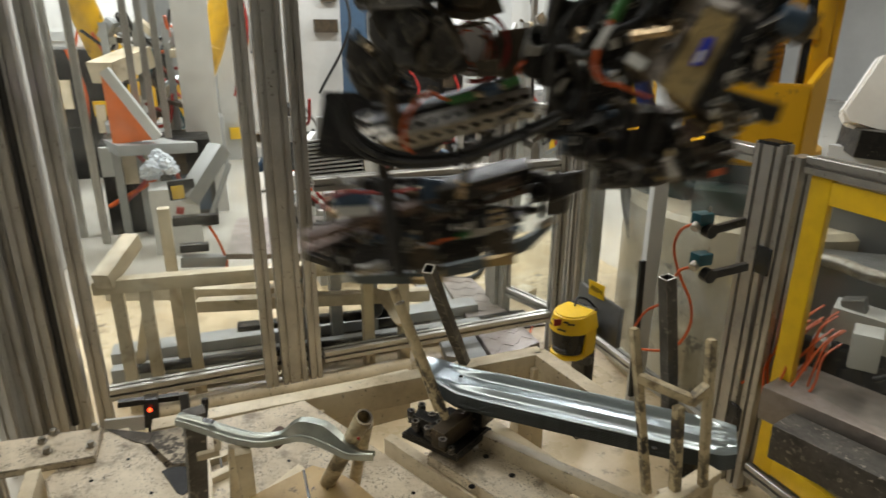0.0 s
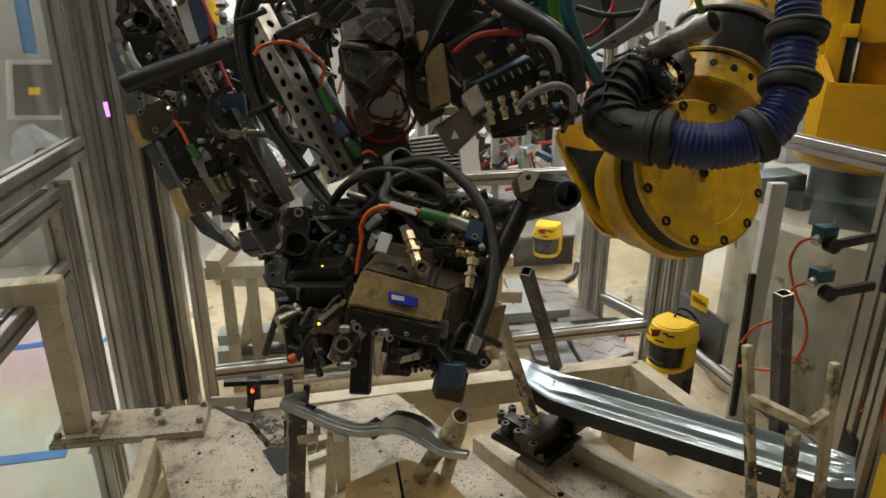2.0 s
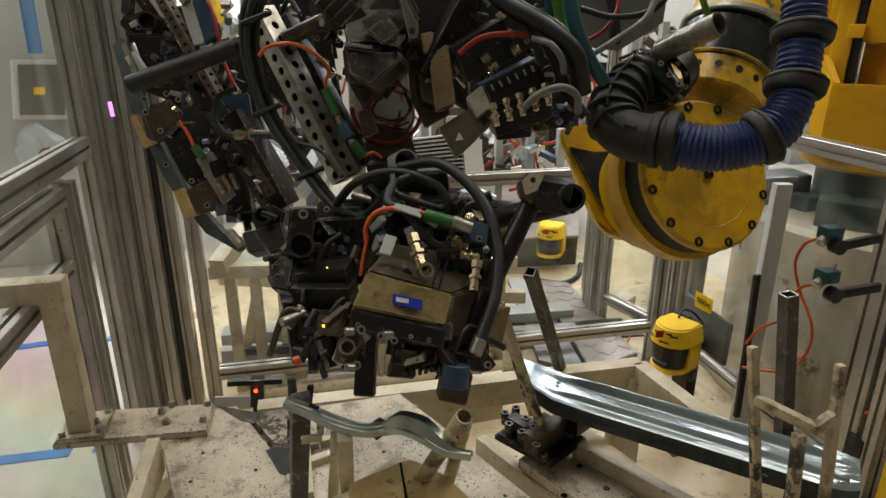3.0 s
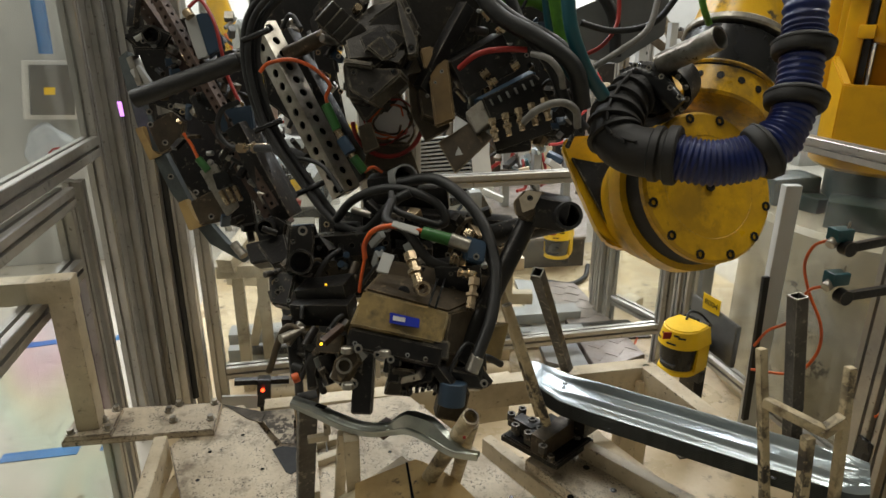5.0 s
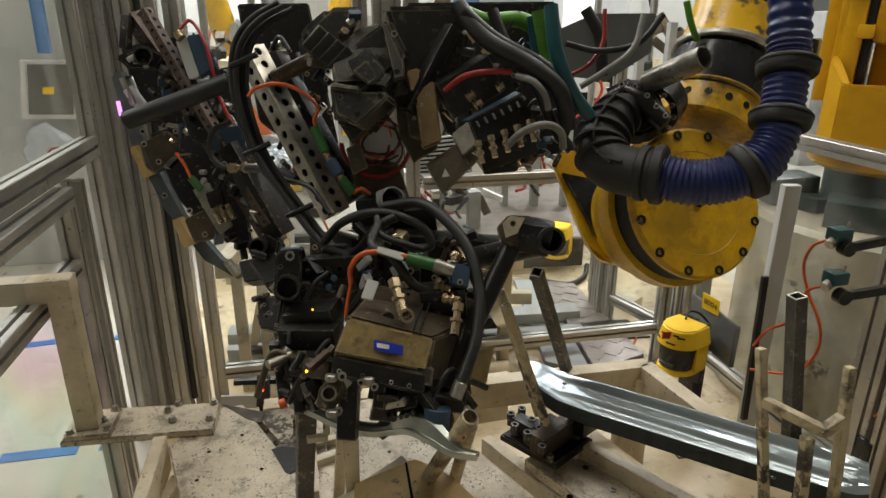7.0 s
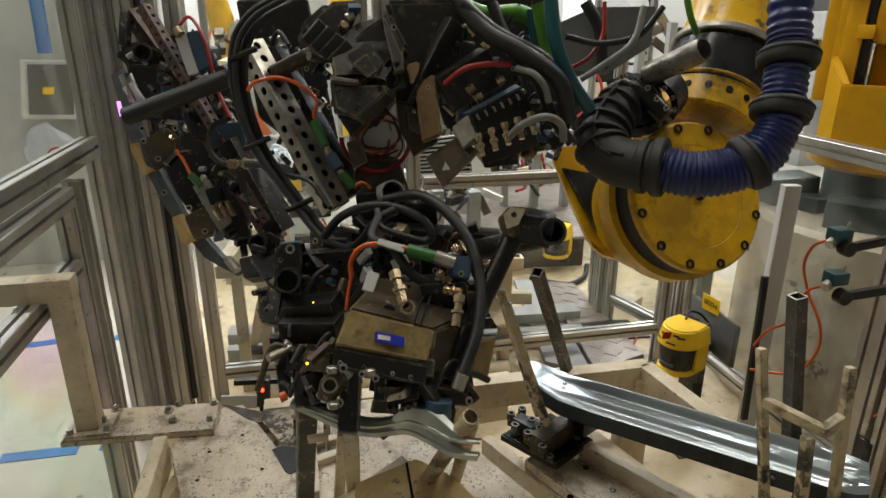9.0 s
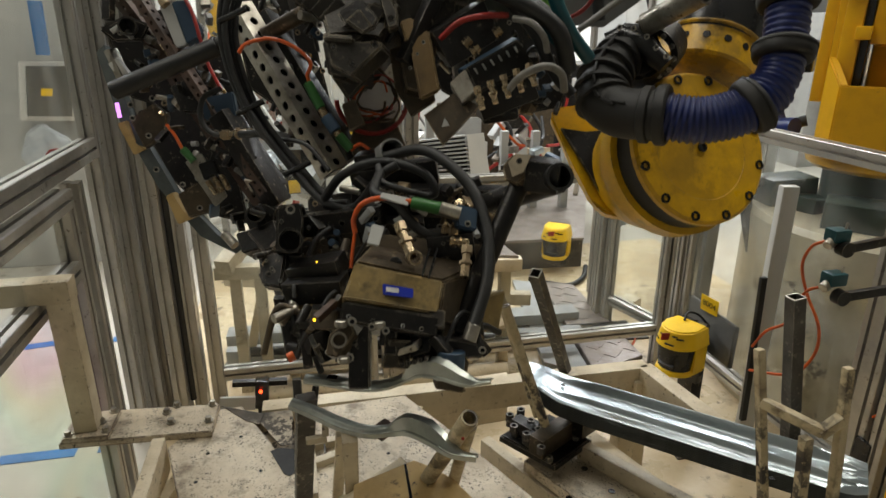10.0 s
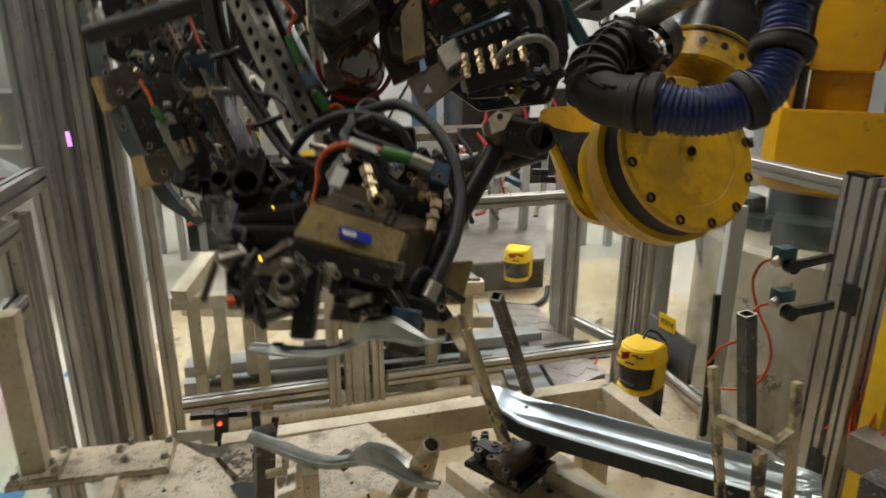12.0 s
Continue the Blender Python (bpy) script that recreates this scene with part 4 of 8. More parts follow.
fitting((-0.953, 0.147, 1.017), (-0.902, 0.154, 0.978), 0.011, "nickel angle fitting with a brass end")
gpipe("fitting_end", BRASS, (-0.892, 0.158, 0.980), (-0.920, 0.157, 0.970), 0.012, 0.004, "brass hexagon end")
gslab("tag", LIGHTGREY, [(-0.960, 0.105, 1.021), (-0.955, 0.123, 1.015), (-0.937, 0.109, 0.991), (-0.941, 0.091, 0.996)], 0.006, 0.001, "pale metal tag")
fitting((-0.934, 0.252, 0.972), (-0.898, 0.236, 0.934), 0.010)
fitting((-0.953, 0.230, 0.977), (-0.936, 0.254, 0.977), 0.009)
gbar("cylinder_block", DARK, (-0.994, 0.199, 0.952), (-0.978, 0.275, 0.958), 0.05, 0.06, 0.003)
# jaws and fingers under the housing
for nm, mat, corners, th in (("finger", DARK, [(-0.889, 0.051, 0.922), (-0.881, 0.082, 0.919), (-0.840, 0.066, 0.797), (-0.848, 0.034, 0.798)], 0.022), ("finger", DARK, [(-0.875, 0.034, 0.898), (-0.871, 0.062, 0.893), (-0.856, 0.055, 0.865), (-0.860, 0.028, 0.870)], 0.04),
                             ("finger", DARK, [(-0.884, 0.117, 0.885), (-0.871, 0.162, 0.875), (-0.870, 0.157, 0.814), (-0.881, 0.109, 0.820)], 0.03), ("jaw_block", DARK, [(-0.853, 0.103, 0.868), (-0.846, 0.136, 0.864), (-0.850, 0.130, 0.814), (-0.859, 0.087, 0.818)], 0.03),
                             ("jaw_block", DARK, [(-0.870, 0.149, 0.849), (-0.868, 0.167, 0.852), (-0.872, 0.162, 0.818), (-0.876, 0.144, 0.819)], 0.03), ("jaw_plate", BROWN, [(-0.961, -0.008, 0.888), (-0.938, 0.035, 0.888), (-0.924, 0.026, 0.862), (-0.946, -0.014, 0.859)], 0.04),
                             ("side_finger", BROWN, [(-0.899, 0.218, 0.905), (-0.922, 0.252, 0.921), (-0.875, 0.207, 0.838), (-0.857, 0.181, 0.857)], 0.02), ("end_clamp", KHAKI, [(-0.955, 0.288, 0.871), (-0.965, 0.327, 0.869), (-0.936, 0.303, 0.804), (-0.929, 0.270, 0.816)], 0.05),
                             ("end_finger", DARK, [(-0.855, 0.186, 0.857), (-0.854, 0.241, 0.838), (-0.848, 0.248, 0.813), (-0.851, 0.183, 0.829)], 0.03), ("finger_pad", BROWN, [(-0.849, 0.179, 0.825), (-0.843, 0.224, 0.814), (-0.836, 0.212, 0.763), (-0.842, 0.167, 0.776)], 0.035)):
    gslab(nm, mat, corners, th, 0.002)
grod("blue_sleeve", BLUEBOX, (-0.842, 0.196, 0.839), (-0.833, 0.190, 0.804), 0.022)
grod("finger_pin", BARE, (-0.854, 0.237, 0.875), (-0.853, 0.226, 0.849), 0.010, "bright steel pin")
for at, r in (((-0.861, 0.051, 0.904), 0.007), ((-0.849, 0.078, 0.897), 0.0055), ((-0.845, 0.098, 0.889), 0.006), ((-0.848, 0.041, 0.852), 0.007), ((-0.813, 0.237, 0.849), 0.006)):
    gbolt(at, r, BARE, 0.012)
gpipe("hollow_pin", BARE, (-0.850, 0.029, 0.883), (-0.912, 0.024, 0.840), 0.012, 0.003, "bright hollow pin")
gbar("pin_holder", GREY, (-0.890, 0.016, 0.842), (-0.874, 0.063, 0.897), 0.028, 0.02, 0.003)
gbar("sensor", RUBBER, (-1.024, -0.051, 0.860), (-0.970, -0.045, 0.801), 0.022, 0.03, 0.003)
gbar("sensor", KHAKI, (-1.061, -0.051, 0.866), (-1.031, -0.019, 0.849), 0.04, 0.04, 0.004)
gbar("sensor_cable_grip", RUST, (-0.917, 0.000, 0.889), (-0.945, 0.033, 0.902), 0.012, 0.012, 0.002)
grod("amber_lamp", AMBERLED, (-0.899, -0.003, 0.897), (-0.894, -0.003, 0.900), 0.0022, chamfer=0)
grod("orange_plug", ORANGE, (-0.925, -0.052, 0.825), (-0.927, -0.041, 0.828), 0.008)
gbar("sensor_arm", DARK, (-0.997, -0.023, 0.871), (-0.933, -0.022, 0.798), 0.016, 0.02, 0.002)
gbar("sensor_arm", DARK, (-0.943, -0.001, 0.854), (-0.919, 0.013, 0.813), 0.03, 0.02, 0.002)
gbar("jaw_bridge", DARK, (-1.051, -0.041, 0.890), (-1.010, 0.056, 0.899), 0.05, 0.04, 0.003)
gbar("jaw_bridge", DARK, (-1.081, -0.029, 0.908), (-1.045, 0.056, 0.927), 0.06, 0.035, 0.003)
grod("amber_tip", AMBERLED, (-1.031, 0.011, 0.942), (-1.031, 0.014, 0.942), 0.0012, chamfer=0)
# jaw blocks, toothed slide and bolt heads under the housing
for nm, mat, corners, thick in (("jaw_block", DARK, [(-0.883, 0.103, 0.912), (-0.878, 0.122, 0.910), (-0.845, 0.112, 0.844), (-0.850, 0.093, 0.846)], 0.03), ("jaw_block", DARK, [(-0.879, 0.122, 0.884), (-0.866, 0.172, 0.877), (-0.844, 0.164, 0.842), (-0.851, 0.115, 0.832)], 0.04), ("jaw_block", BROWN, [(-0.870, 0.015, 0.884), (-0.871, 0.048, 0.906), (-0.853, 0.052, 0.889), (-0.847, 0.025, 0.856), (-0.853, 0.006, 0.861)], 0.02), ("jaw_arm", CAST, [(-0.870, 0.153, 0.907), (-0.859, 0.194, 0.902), (-0.841, 0.187, 0.879), (-0.853, 0.146, 0.887)], 0.03)):
    gslab(nm, mat, corners, thick, 0.002)
for k in range(5):
    gbar("slide_tooth", DARK, V((-0.850, 0.118, 0.832)).lerp(V((-0.843, 0.160, 0.839)), k / 4), V((-0.848, 0.118, 0.825)).lerp(V((-0.841, 0.159, 0.832)), k / 4), 0.006, 0.03, 0.001)
for a, b in (((-0.860, 0.034, 0.897), (-0.863, 0.035, 0.908)), ((-0.846, 0.089, 0.892), (-0.850, 0.090, 0.903)), ((-0.833, 0.031, 0.852), (-0.836, 0.032, 0.862))):
    grod("bolt_head", BARE, a, b, 0.0095, "bright round bolt head", chamfer=0.002)
# clamp with a tube opening and the perforated cross tube
gslab("clamp", DARK, [(-1.124, -0.045, 1.023), (-1.125, -0.001, 1.024), (-1.105, -0.001, 0.996), (-1.086, -0.012, 0.945), (-1.086, -0.056, 0.949)], 0.06, 0.004, "dark tube clamp")
gpipe("clamp_tube", DARK, (-1.046, -0.028, 0.981), (-1.179, -0.027, 0.937), 0.022, 0.004)
gbolt((-1.107, -0.021, 1.018), 0.009, BARE, 0.008)
gbolt((-1.101, -0.039, 1.000), 0.005, DARK)
gslab("clamp_plate", DARK, [(-1.132, -0.089, 0.933), (-1.116, -0.037, 0.940), (-1.071, -0.055, 0.887), (-1.091, -0.089, 0.889)], 0.03, 0.004)
gpart("perforated_tube", DARK, lambda bm: perforated(bm, (-1.188, 0.003, 0.960), (-1.142, 0.146, 0.977), 0.042, 0.02, 0.005, (0, 0.3, 1)), "dark perforated tube", smooth=None)
gpart("perforated_tube", DARK, lambda bm: perforated(bm, (-1.150, -0.018, 0.917), (-1.177, 0.093, 0.940), 0.042, 0.02, 0.005, (0, 0.3, 1)), "dark perforated tube", smooth=None)
gbar("cross_beam", DARK, (-1.217, -0.017, 0.922), (-1.172, 0.229, 0.919), 0.06, 0.07, 0.004)
gbar("cross_beam", DARK, (-1.256, 0.103, 0.986), (-1.169, 0.393, 0.969), 0.05, 0.06, 0.004)
# elbow tubes over the housing
gpipe("stub_tube", GREY, (-1.211, 0.183, 1.085), (-1.348, 0.175, 1.043), 0.024, 0.003, "open steel stub tube")
gbar("elbow", DARK, (-1.310, 0.122, 1.037), (-1.280, 0.220, 1.051), 0.06, 0.06, 0.012)
gbar("elbow", DARK, (-1.303, 0.108, 1.006), (-1.261, 0.283, 1.027), 0.05, 0.055, 0.01)
gslab("hex_clamp", BROWN, [(-0.986, 0.329, 1.086), (-0.985, 0.350, 1.107), (-0.981, 0.385, 1.102), (-0.968, 0.374, 1.079), (-0.960, 0.348, 1.059), (-0.969, 0.329, 1.067)], 0.06, 0.003, "worn clamp with a bevelled face")
gslab("hex_face", FITTING, [(-0.972, 0.336, 1.095), (-0.972, 0.350, 1.108), (-0.964, 0.373, 1.105), (-0.958, 0.358, 1.080), (-0.961, 0.339, 1.073)], 0.003, 0.0006, "pale worn clamp face")
gbolt((-0.956, 0.349, 1.099), 0.005, DARK)
gbar("clamp_body", DARK, (-0.988, 0.371, 1.071), (-0.964, 0.424, 1.063), 0.05, 0.055, 0.008)
gpipe("clamp_mouth", RUBBER, (-0.929, 0.409, 1.073), (-1.007, 0.421, 1.052), 0.023, 0.005)
grod("arm_tube", DARK, (-0.986, 0.359, 1.050), (-0.890, 0.216, 0.846), 0.017, "dark round arm tube")
grod("arm_tube", DARK, (-0.980, 0.432, 1.053), (-1.109, 0.316, 0.981), 0.022)
gcable(RUBBER, [(-1.152, 0.161, 1.086), (-1.093, 0.224, 1.103), (-1.015, 0.276, 1.059), (-0.955, 0.291, 0.996), (-0.897, 0.274, 0.931), (-0.850, 0.234, 0.868)], 0.010, "black hose")
grod("hose_end", BARE, (-0.853, 0.237, 0.872), (-0.843, 0.225, 0.851), 0.011)
# valve island
gslab("valve_block", BARE, [(-1.249, 0.312, 1.202), (-1.254, 0.346, 1.226), (-1.224, 0.358, 1.185), (-1.218, 0.328, 1.164)], 0.03, 0.002, "bare aluminium valve block")
gslab("valve_front", DARK, [(-1.254, 0.346, 1.228), (-1.255, 0.457, 1.277), (-1.229, 0.484, 1.223), (-1.223, 0.360, 1.182)], 0.07, 0.003)
gslab("valve_lid", BLUEBOX, [(-1.268, 0.333, 1.224), (-1.278, 0.453, 1.280), (-1.259, 0.461, 1.277), (-1.259, 0.347, 1.225)], 0.02, 0.001)
for k in range(6):
    u = k / 5
    gbar("engraved_bar", GREY, V((-1.247, 0.363, 1.226)).lerp(V((-1.249, 0.448, 1.262)), u), V((-1.242, 0.369, 1.215)).lerp(V((-1.244, 0.452, 1.251)), u), 0.010, 0.0015, 0)
for k in range(5):
    u = k / 4
    a = V((-1.203, 0.354, 1.181)).lerp(V((-1.214, 0.464, 1.217)), u)
    fitting(a + V((0, 0, 0.012)), a + V((0.024, 0.003, -0.026)), 0.0082)
gslab("warning_plate", BROWN, [(-1.252, 0.257, 1.142), (-1.254, 0.323, 1.181), (-1.217, 0.363, 1.156), (-1.213, 0.284, 1.085)], 0.008, 0.001, "brown sheet plate with a warning triangle")
gslab("warning_triangle", LIGHTGREY, [(-1.217, 0.284, 1.121), (-1.221, 0.292, 1.138), (-1.214, 0.300, 1.123)], 0.0006, 0)
gslab("valve_mount", BROWN, [(-1.313, 0.228, 1.240), (-1.328, 0.279, 1.297), (-1.310, 0.307, 1.273), (-1.276, 0.272, 1.179), (-1.296, 0.233, 1.191)], 0.06, 0.003)
gbar("valve_neck", DARK, (-1.319, 0.307, 1.261), (-1.315, 0.414, 1.316), 0.08, 0.08, 0.006)
gbar("valve_neck", DARK, (-1.268, 0.369, 1.150), (-1.256, 0.486, 1.189), 0.07, 0.06, 0.006)
gbar("valve_neck", DARK, (-1.279, 0.385, 1.125), (-1.257, 0.458, 1.134), 0.05, 0.03, 0.01)
for a, b in (((-1.249, 0.344, 1.270), (-1.246, 0.357, 1.281)), ((-1.244, 0.357, 1.255), (-1.241, 0.372, 1.266)), ((-1.243, 0.404, 1.287), (-1.239, 0.417, 1.296)), ((-1.307, 0.376, 1.378), (-1.311, 0.363, 1.393)), ((-1.299, 0.401, 1.350), (-1.303, 0.390, 1.363))):
    fitting(a, b, 0.010)
gcable(GREYCABLE, [(-1.196, 0.411, 1.181), (-1.171, 0.435, 1.213), (-1.157, 0.475, 1.228), (-1.162, 0.510, 1.212), (-1.173, 0.522, 1.177)], 0.0075, "pale grey hose")
gcable(GREYCABLE, [(-1.223, 0.437, 1.315), (-1.192, 0.461, 1.306), (-1.182, 0.482, 1.280), (-1.195, 0.495, 1.252)], 0.0065, "pale grey hose")
gcable(REDCABLE, [(-1.281, 0.305, 1.284), (-1.254, 0.337, 1.313), (-1.242, 0.380, 1.322), (-1.245, 0.433, 1.321)], 0.008, "red hose")
# tool changer casting
gslab("tool_changer", CAST, [(-1.355, 0.076, 1.295), (-1.353, 0.139, 1.382), (-1.364, 0.206, 1.425), (-1.339, 0.236, 1.358), (-1.322, 0.204, 1.309), (-1.314, 0.117, 1.213), (-1.328, 0.080, 1.221)], 0.14, 0.008, "dark cast tool changer")
gslab("casting_face", CAST, [(-1.317, 0.122, 1.308), (-1.323, 0.180, 1.361), (-1.312, 0.215, 1.344), (-1.310, 0.189, 1.314), (-1.309, 0.131, 1.275)], 0.02, 0.006)
gslab("casting_rib", CAST, [(-1.399, 0.032, 1.403), (-1.416, 0.090, 1.447), (-1.409, 0.164, 1.448), (-1.374, 0.130, 1.382), (-1.377, 0.082, 1.331), (-1.389, 0.040, 1.349)], 0.10, 0.012)
for k in range(4):
    gbar("casting_step", CAST, V((-1.359, 0.038, 1.362)).lerp(V((-1.346, 0.086, 1.322)), k / 3), V((-1.368, 0.076, 1.401)).lerp(V((-1.354, 0.127, 1.360)), k / 3), 0.014, 0.03, 0.004)
grod("changer_shaft", BROWN, (-1.418, -0.034, 1.304), (-1.399, 0.055, 1.346), 0.016)
gslab("changer_arm", CAST, [(-1.384, 0.202, 1.447), (-1.364, 0.388, 1.449), (-1.351, 0.363, 1.326), (-1.346, 0.277, 1.259), (-1.357, 0.237, 1.293)], 0.12, 0.01)
gslab("changer_arm", CAST, [(-1.369, 0.087, 1.225), (-1.363, 0.196, 1.282), (-1.359, 0.182, 1.224), (-1.358, 0.120, 1.167)], 0.10, 0.006)
gbar("changer_rod", DARK, (-1.312, 0.234, 1.240), (-1.358, 0.339, 1.404), 0.03, 0.03, 0.004)
gbolt((-1.343, 0.214, 1.393), 0.007, BARE)
# stepped faces of the casting: rim, pocket and lower block
for nm, mat, corners, thick in (("casting_rim", CAST, [(-1.351, 0.081, 1.350), (-1.390, 0.146, 1.406), (-1.384, 0.190, 1.415), (-1.318, 0.209, 1.335), (-1.309, 0.202, 1.307), (-1.296, 0.186, 1.291), (-1.303, 0.137, 1.310), (-1.310, 0.089, 1.300)], 0.03), ("casting_bevel", CAST, [(-1.353, 0.186, 1.416), (-1.348, 0.201, 1.414), (-1.304, 0.228, 1.338), (-1.295, 0.224, 1.310), (-1.287, 0.201, 1.306), (-1.298, 0.203, 1.338)], 0.02), ("casting_pocket", DARK, [(-1.310, 0.109, 1.342), (-1.311, 0.155, 1.371), (-1.277, 0.184, 1.328), (-1.267, 0.171, 1.308), (-1.287, 0.119, 1.316)], 0.012),
                                ("pocket_wall", CAST, [(-1.285, 0.119, 1.326), (-1.287, 0.151, 1.349), (-1.264, 0.171, 1.312), (-1.263, 0.151, 1.300)], 0.012), ("casting_foot", CAST, [(-1.300, 0.078, 1.296), (-1.264, 0.127, 1.285), (-1.264, 0.182, 1.289), (-1.258, 0.185, 1.276), (-1.243, 0.120, 1.226), (-1.269, 0.084, 1.245)], 0.05), ("casting_lip", CAST, [(-1.294, 0.076, 1.307), (-1.262, 0.132, 1.300), (-1.258, 0.130, 1.288), (-1.284, 0.076, 1.295)], 0.02), ("brown_plate", OCHREDARK, [(-1.313, 0.247, 1.284), (-1.311, 0.289, 1.304), (-1.246, 0.291, 1.188), (-1.250, 0.250, 1.173)], 0.012), ("brown_plate_edge", OCHREDARK, [(-1.340, 0.235, 1.321), (-1.336, 0.263, 1.328), (-1.309, 0.267, 1.285), (-1.312, 0.242, 1.278)], 0.02)):
    gslab(nm, mat, corners, thick, 0.004)
for at_ in ((-1.258, 0.093, 1.280), (-1.243, 0.167, 1.282), (-1.240, 0.123, 1.249), (-1.250, 0.204, 1.325)):
    gbolt(at_, 0.007, DARK, 0.006)
# ring with coiled red wires
RINGC = V((-1.373, 0.172, 1.169))
view = (V((0, 0, EYE)) - RINGC).normalized()
ra = view.cross(V((0, 0, 1))).normalized()
rb = ra.cross(view)
gpart("ring", REDCABLE, lambda bm: sweep(bm, [RINGC + (ra * math.cos(t / 24 * math.pi) + rb * math.sin(t / 24 * math.pi)) * 0.075 for t in range(20, 49)], 0.005, 8), "red hose loop")
gpart("ring_plate", WHITE, lambda bm: rod(bm, RINGC - view * 0.06, RINGC - view * 0.065, 0.062, 28), "pale round plate behind the wires")
rng = random.Random(3)
for k in range(9):
    r0, ph = rng.uniform(0.02, 0.058), rng.uniform(0, 6.28)
    pts = [RINGC - view * rng.uniform(0.0, 0.05) + (ra * math.cos(ph + j * 0.55) + rb * math.sin(ph + j * 0.55)) * r0 * (1 + 0.15 * math.sin(j * 1.7 + k)) for j in range(8)]
    gcable(rng.choice((REDCABLE, ORANGE, REDCABLE, BROWN)), pts, 0.0028, "thin coiled wire")
gslab("ring_bracket", BROWN, [(-1.349, 0.104, 1.163), (-1.348, 0.133, 1.174), (-1.327, 0.148, 1.123), (-1.328, 0.114, 1.110)], 0.02, 0.002)
# bright perforated tube with its cable bundle
gpart("perforated_tube", BARE, lambda bm: perforated(bm, (-1.468, -0.080, 1.359), (-1.322, 0.074, 1.028), 0.047, 0.0300, 0.0088, (0.75, 0.62, 0.25)), "bright perforated square tube", smooth=None)
# black bar added in the hollow tube to darken its holes
gbar("tube_dark_fill", BLACK, (-1.473, -0.080, 1.359), (-1.327, 0.075, 1.026), 0.037, 0.037, 0, up=(0.75, 0.62, 0.25))
gbar("tube_back", DARK, (-1.519, -0.033, 1.346), (-1.393, 0.118, 1.035), 0.035, 0.05, 0.004)
for k, off in enumerate((0, 9, 18, 27)):
    pts = [V(p) for p in ((-1.398, -0.000, 1.445), (-1.398, -0.058, 1.413), (-1.397, -0.096, 1.360), (-1.382, -0.105, 1.273), (-1.350, -0.078, 1.163), (-1.302, -0.017, 1.064), (-1.239, 0.044, 0.989), (-1.193, 0.097, 0.988))]
    gcable(RUBBER, [p + V((0.01 * math.sin(k * 2), 0.009 * k - 0.01, 0.008 * math.cos(k * 1.4))) for p in pts], 0.0064, "black cable")
for a in ((-1.367, -0.087, 1.344), (-1.341, -0.077, 1.170), (-1.278, -0.001, 1.052)):
    grod("cable_tie", BLACK, V(a) - V((0.0, 0.028, 0.01)), V(a) + V((0.0, 0.028, 0.012)), 0.006)
gcable(ORANGE, [(-1.353, -0.085, 1.275), (-1.356, -0.067, 1.292), (-1.357, -0.022, 1.299), (-1.356, 0.021, 1.282), (-1.353, 0.051, 1.251), (-1.350, 0.042, 1.223), (-1.347, 0.052, 1.200)], 0.0052, "orange sensor cable")
for a, b, r, m in (((-1.349, 0.041, 1.211), (-1.331, 0.061, 1.161), 0.010, GREEN), ((-1.331, 0.061, 1.161), (-1.327, 0.069, 1.141), 0.008, BRASS), ((-1.327, 0.069, 1.143), (-1.311, 0.085, 1.115), 0.013, BLUEBOX), ((-1.311, 0.085, 1.115), (-1.308, 0.091, 1.105), 0.008, BRASS), ((-1.309, 0.089, 1.108), (-1.301, 0.111, 1.077), 0.010, GREEN)):
    grod("connector", m, a, b, r, "sensor connector")
gcable(ORANGE, [(-1.301, 0.111, 1.077), (-1.291, 0.129, 1.088), (-1.287, 0.147, 1.077)], 0.005, "orange sensor cable")
# loops of black hose above the housing, orange lead and green connector
gcable(RUBBER, [(-1.202, 0.043, 1.006), (-1.173, 0.076, 1.052), (-1.134, 0.126, 1.081), (-1.107, 0.175, 1.081), (-1.083, 0.220, 1.061), (-1.071, 0.232, 1.030), (-1.085, 0.201, 1.021)], 0.0085, "black hose")
gcable(RUBBER, [(-1.199, 0.042, 0.995), (-1.173, 0.095, 0.989), (-1.106, 0.143, 1.062), (-1.097, 0.173, 1.081)], 0.009, "black hose")
gcable(RUBBER, [(-1.102, 0.139, 1.082), (-1.075, 0.139, 1.060), (-1.057, 0.166, 1.048), (-1.043, 0.214, 1.033)], 0.006, "black hose")
gcable(RUBBER, [(-1.099, 0.142, 1.072), (-1.042, 0.122, 1.050), (-1.013, 0.151, 1.037), (-0.990, 0.185, 0.991), (-0.973, 0.229, 0.972)], 0.0085, "black hose")
gcable(RUBBER, [(-1.256, 0.060, 1.048), (-1.310, 0.019, 1.096), (-1.371, -0.061, 1.105), (-1.396, -0.071, 1.131), (-1.399, -0.047, 1.142)], 0.005, "black lead")
gcable(ORANGE, [(-1.024, 0.081, 0.987), (-1.033, 0.082, 1.010), (-1.030, 0.098, 1.035), (-1.018, 0.130, 1.045), (-0.998, 0.180, 1.038)], 0.0062, "orange sensor cable")
gcable(ORANGE, [(-1.025, 0.081, 0.989), (-1.014, 0.073, 0.960), (-1.003, 0.067, 0.934)], 0.004, "orange sensor cable")
grod("connector", GREEN, (-0.998, 0.177, 1.037), (-0.975, 0.221, 1.028), 0.0105, "green connector")
grod("connector", BARE, (-0.976, 0.219, 1.029), (-0.965, 0.250, 1.018), 0.012, "bright connector nut")
gslab("connector_plate", LIGHTGREY, [(-1.012, 0.130, 1.057), (-1.001, 0.174, 1.045), (-0.993, 0.169, 1.034), (-1.005, 0.125, 1.050)], 0.004, 0.001, "bright sheet clip")
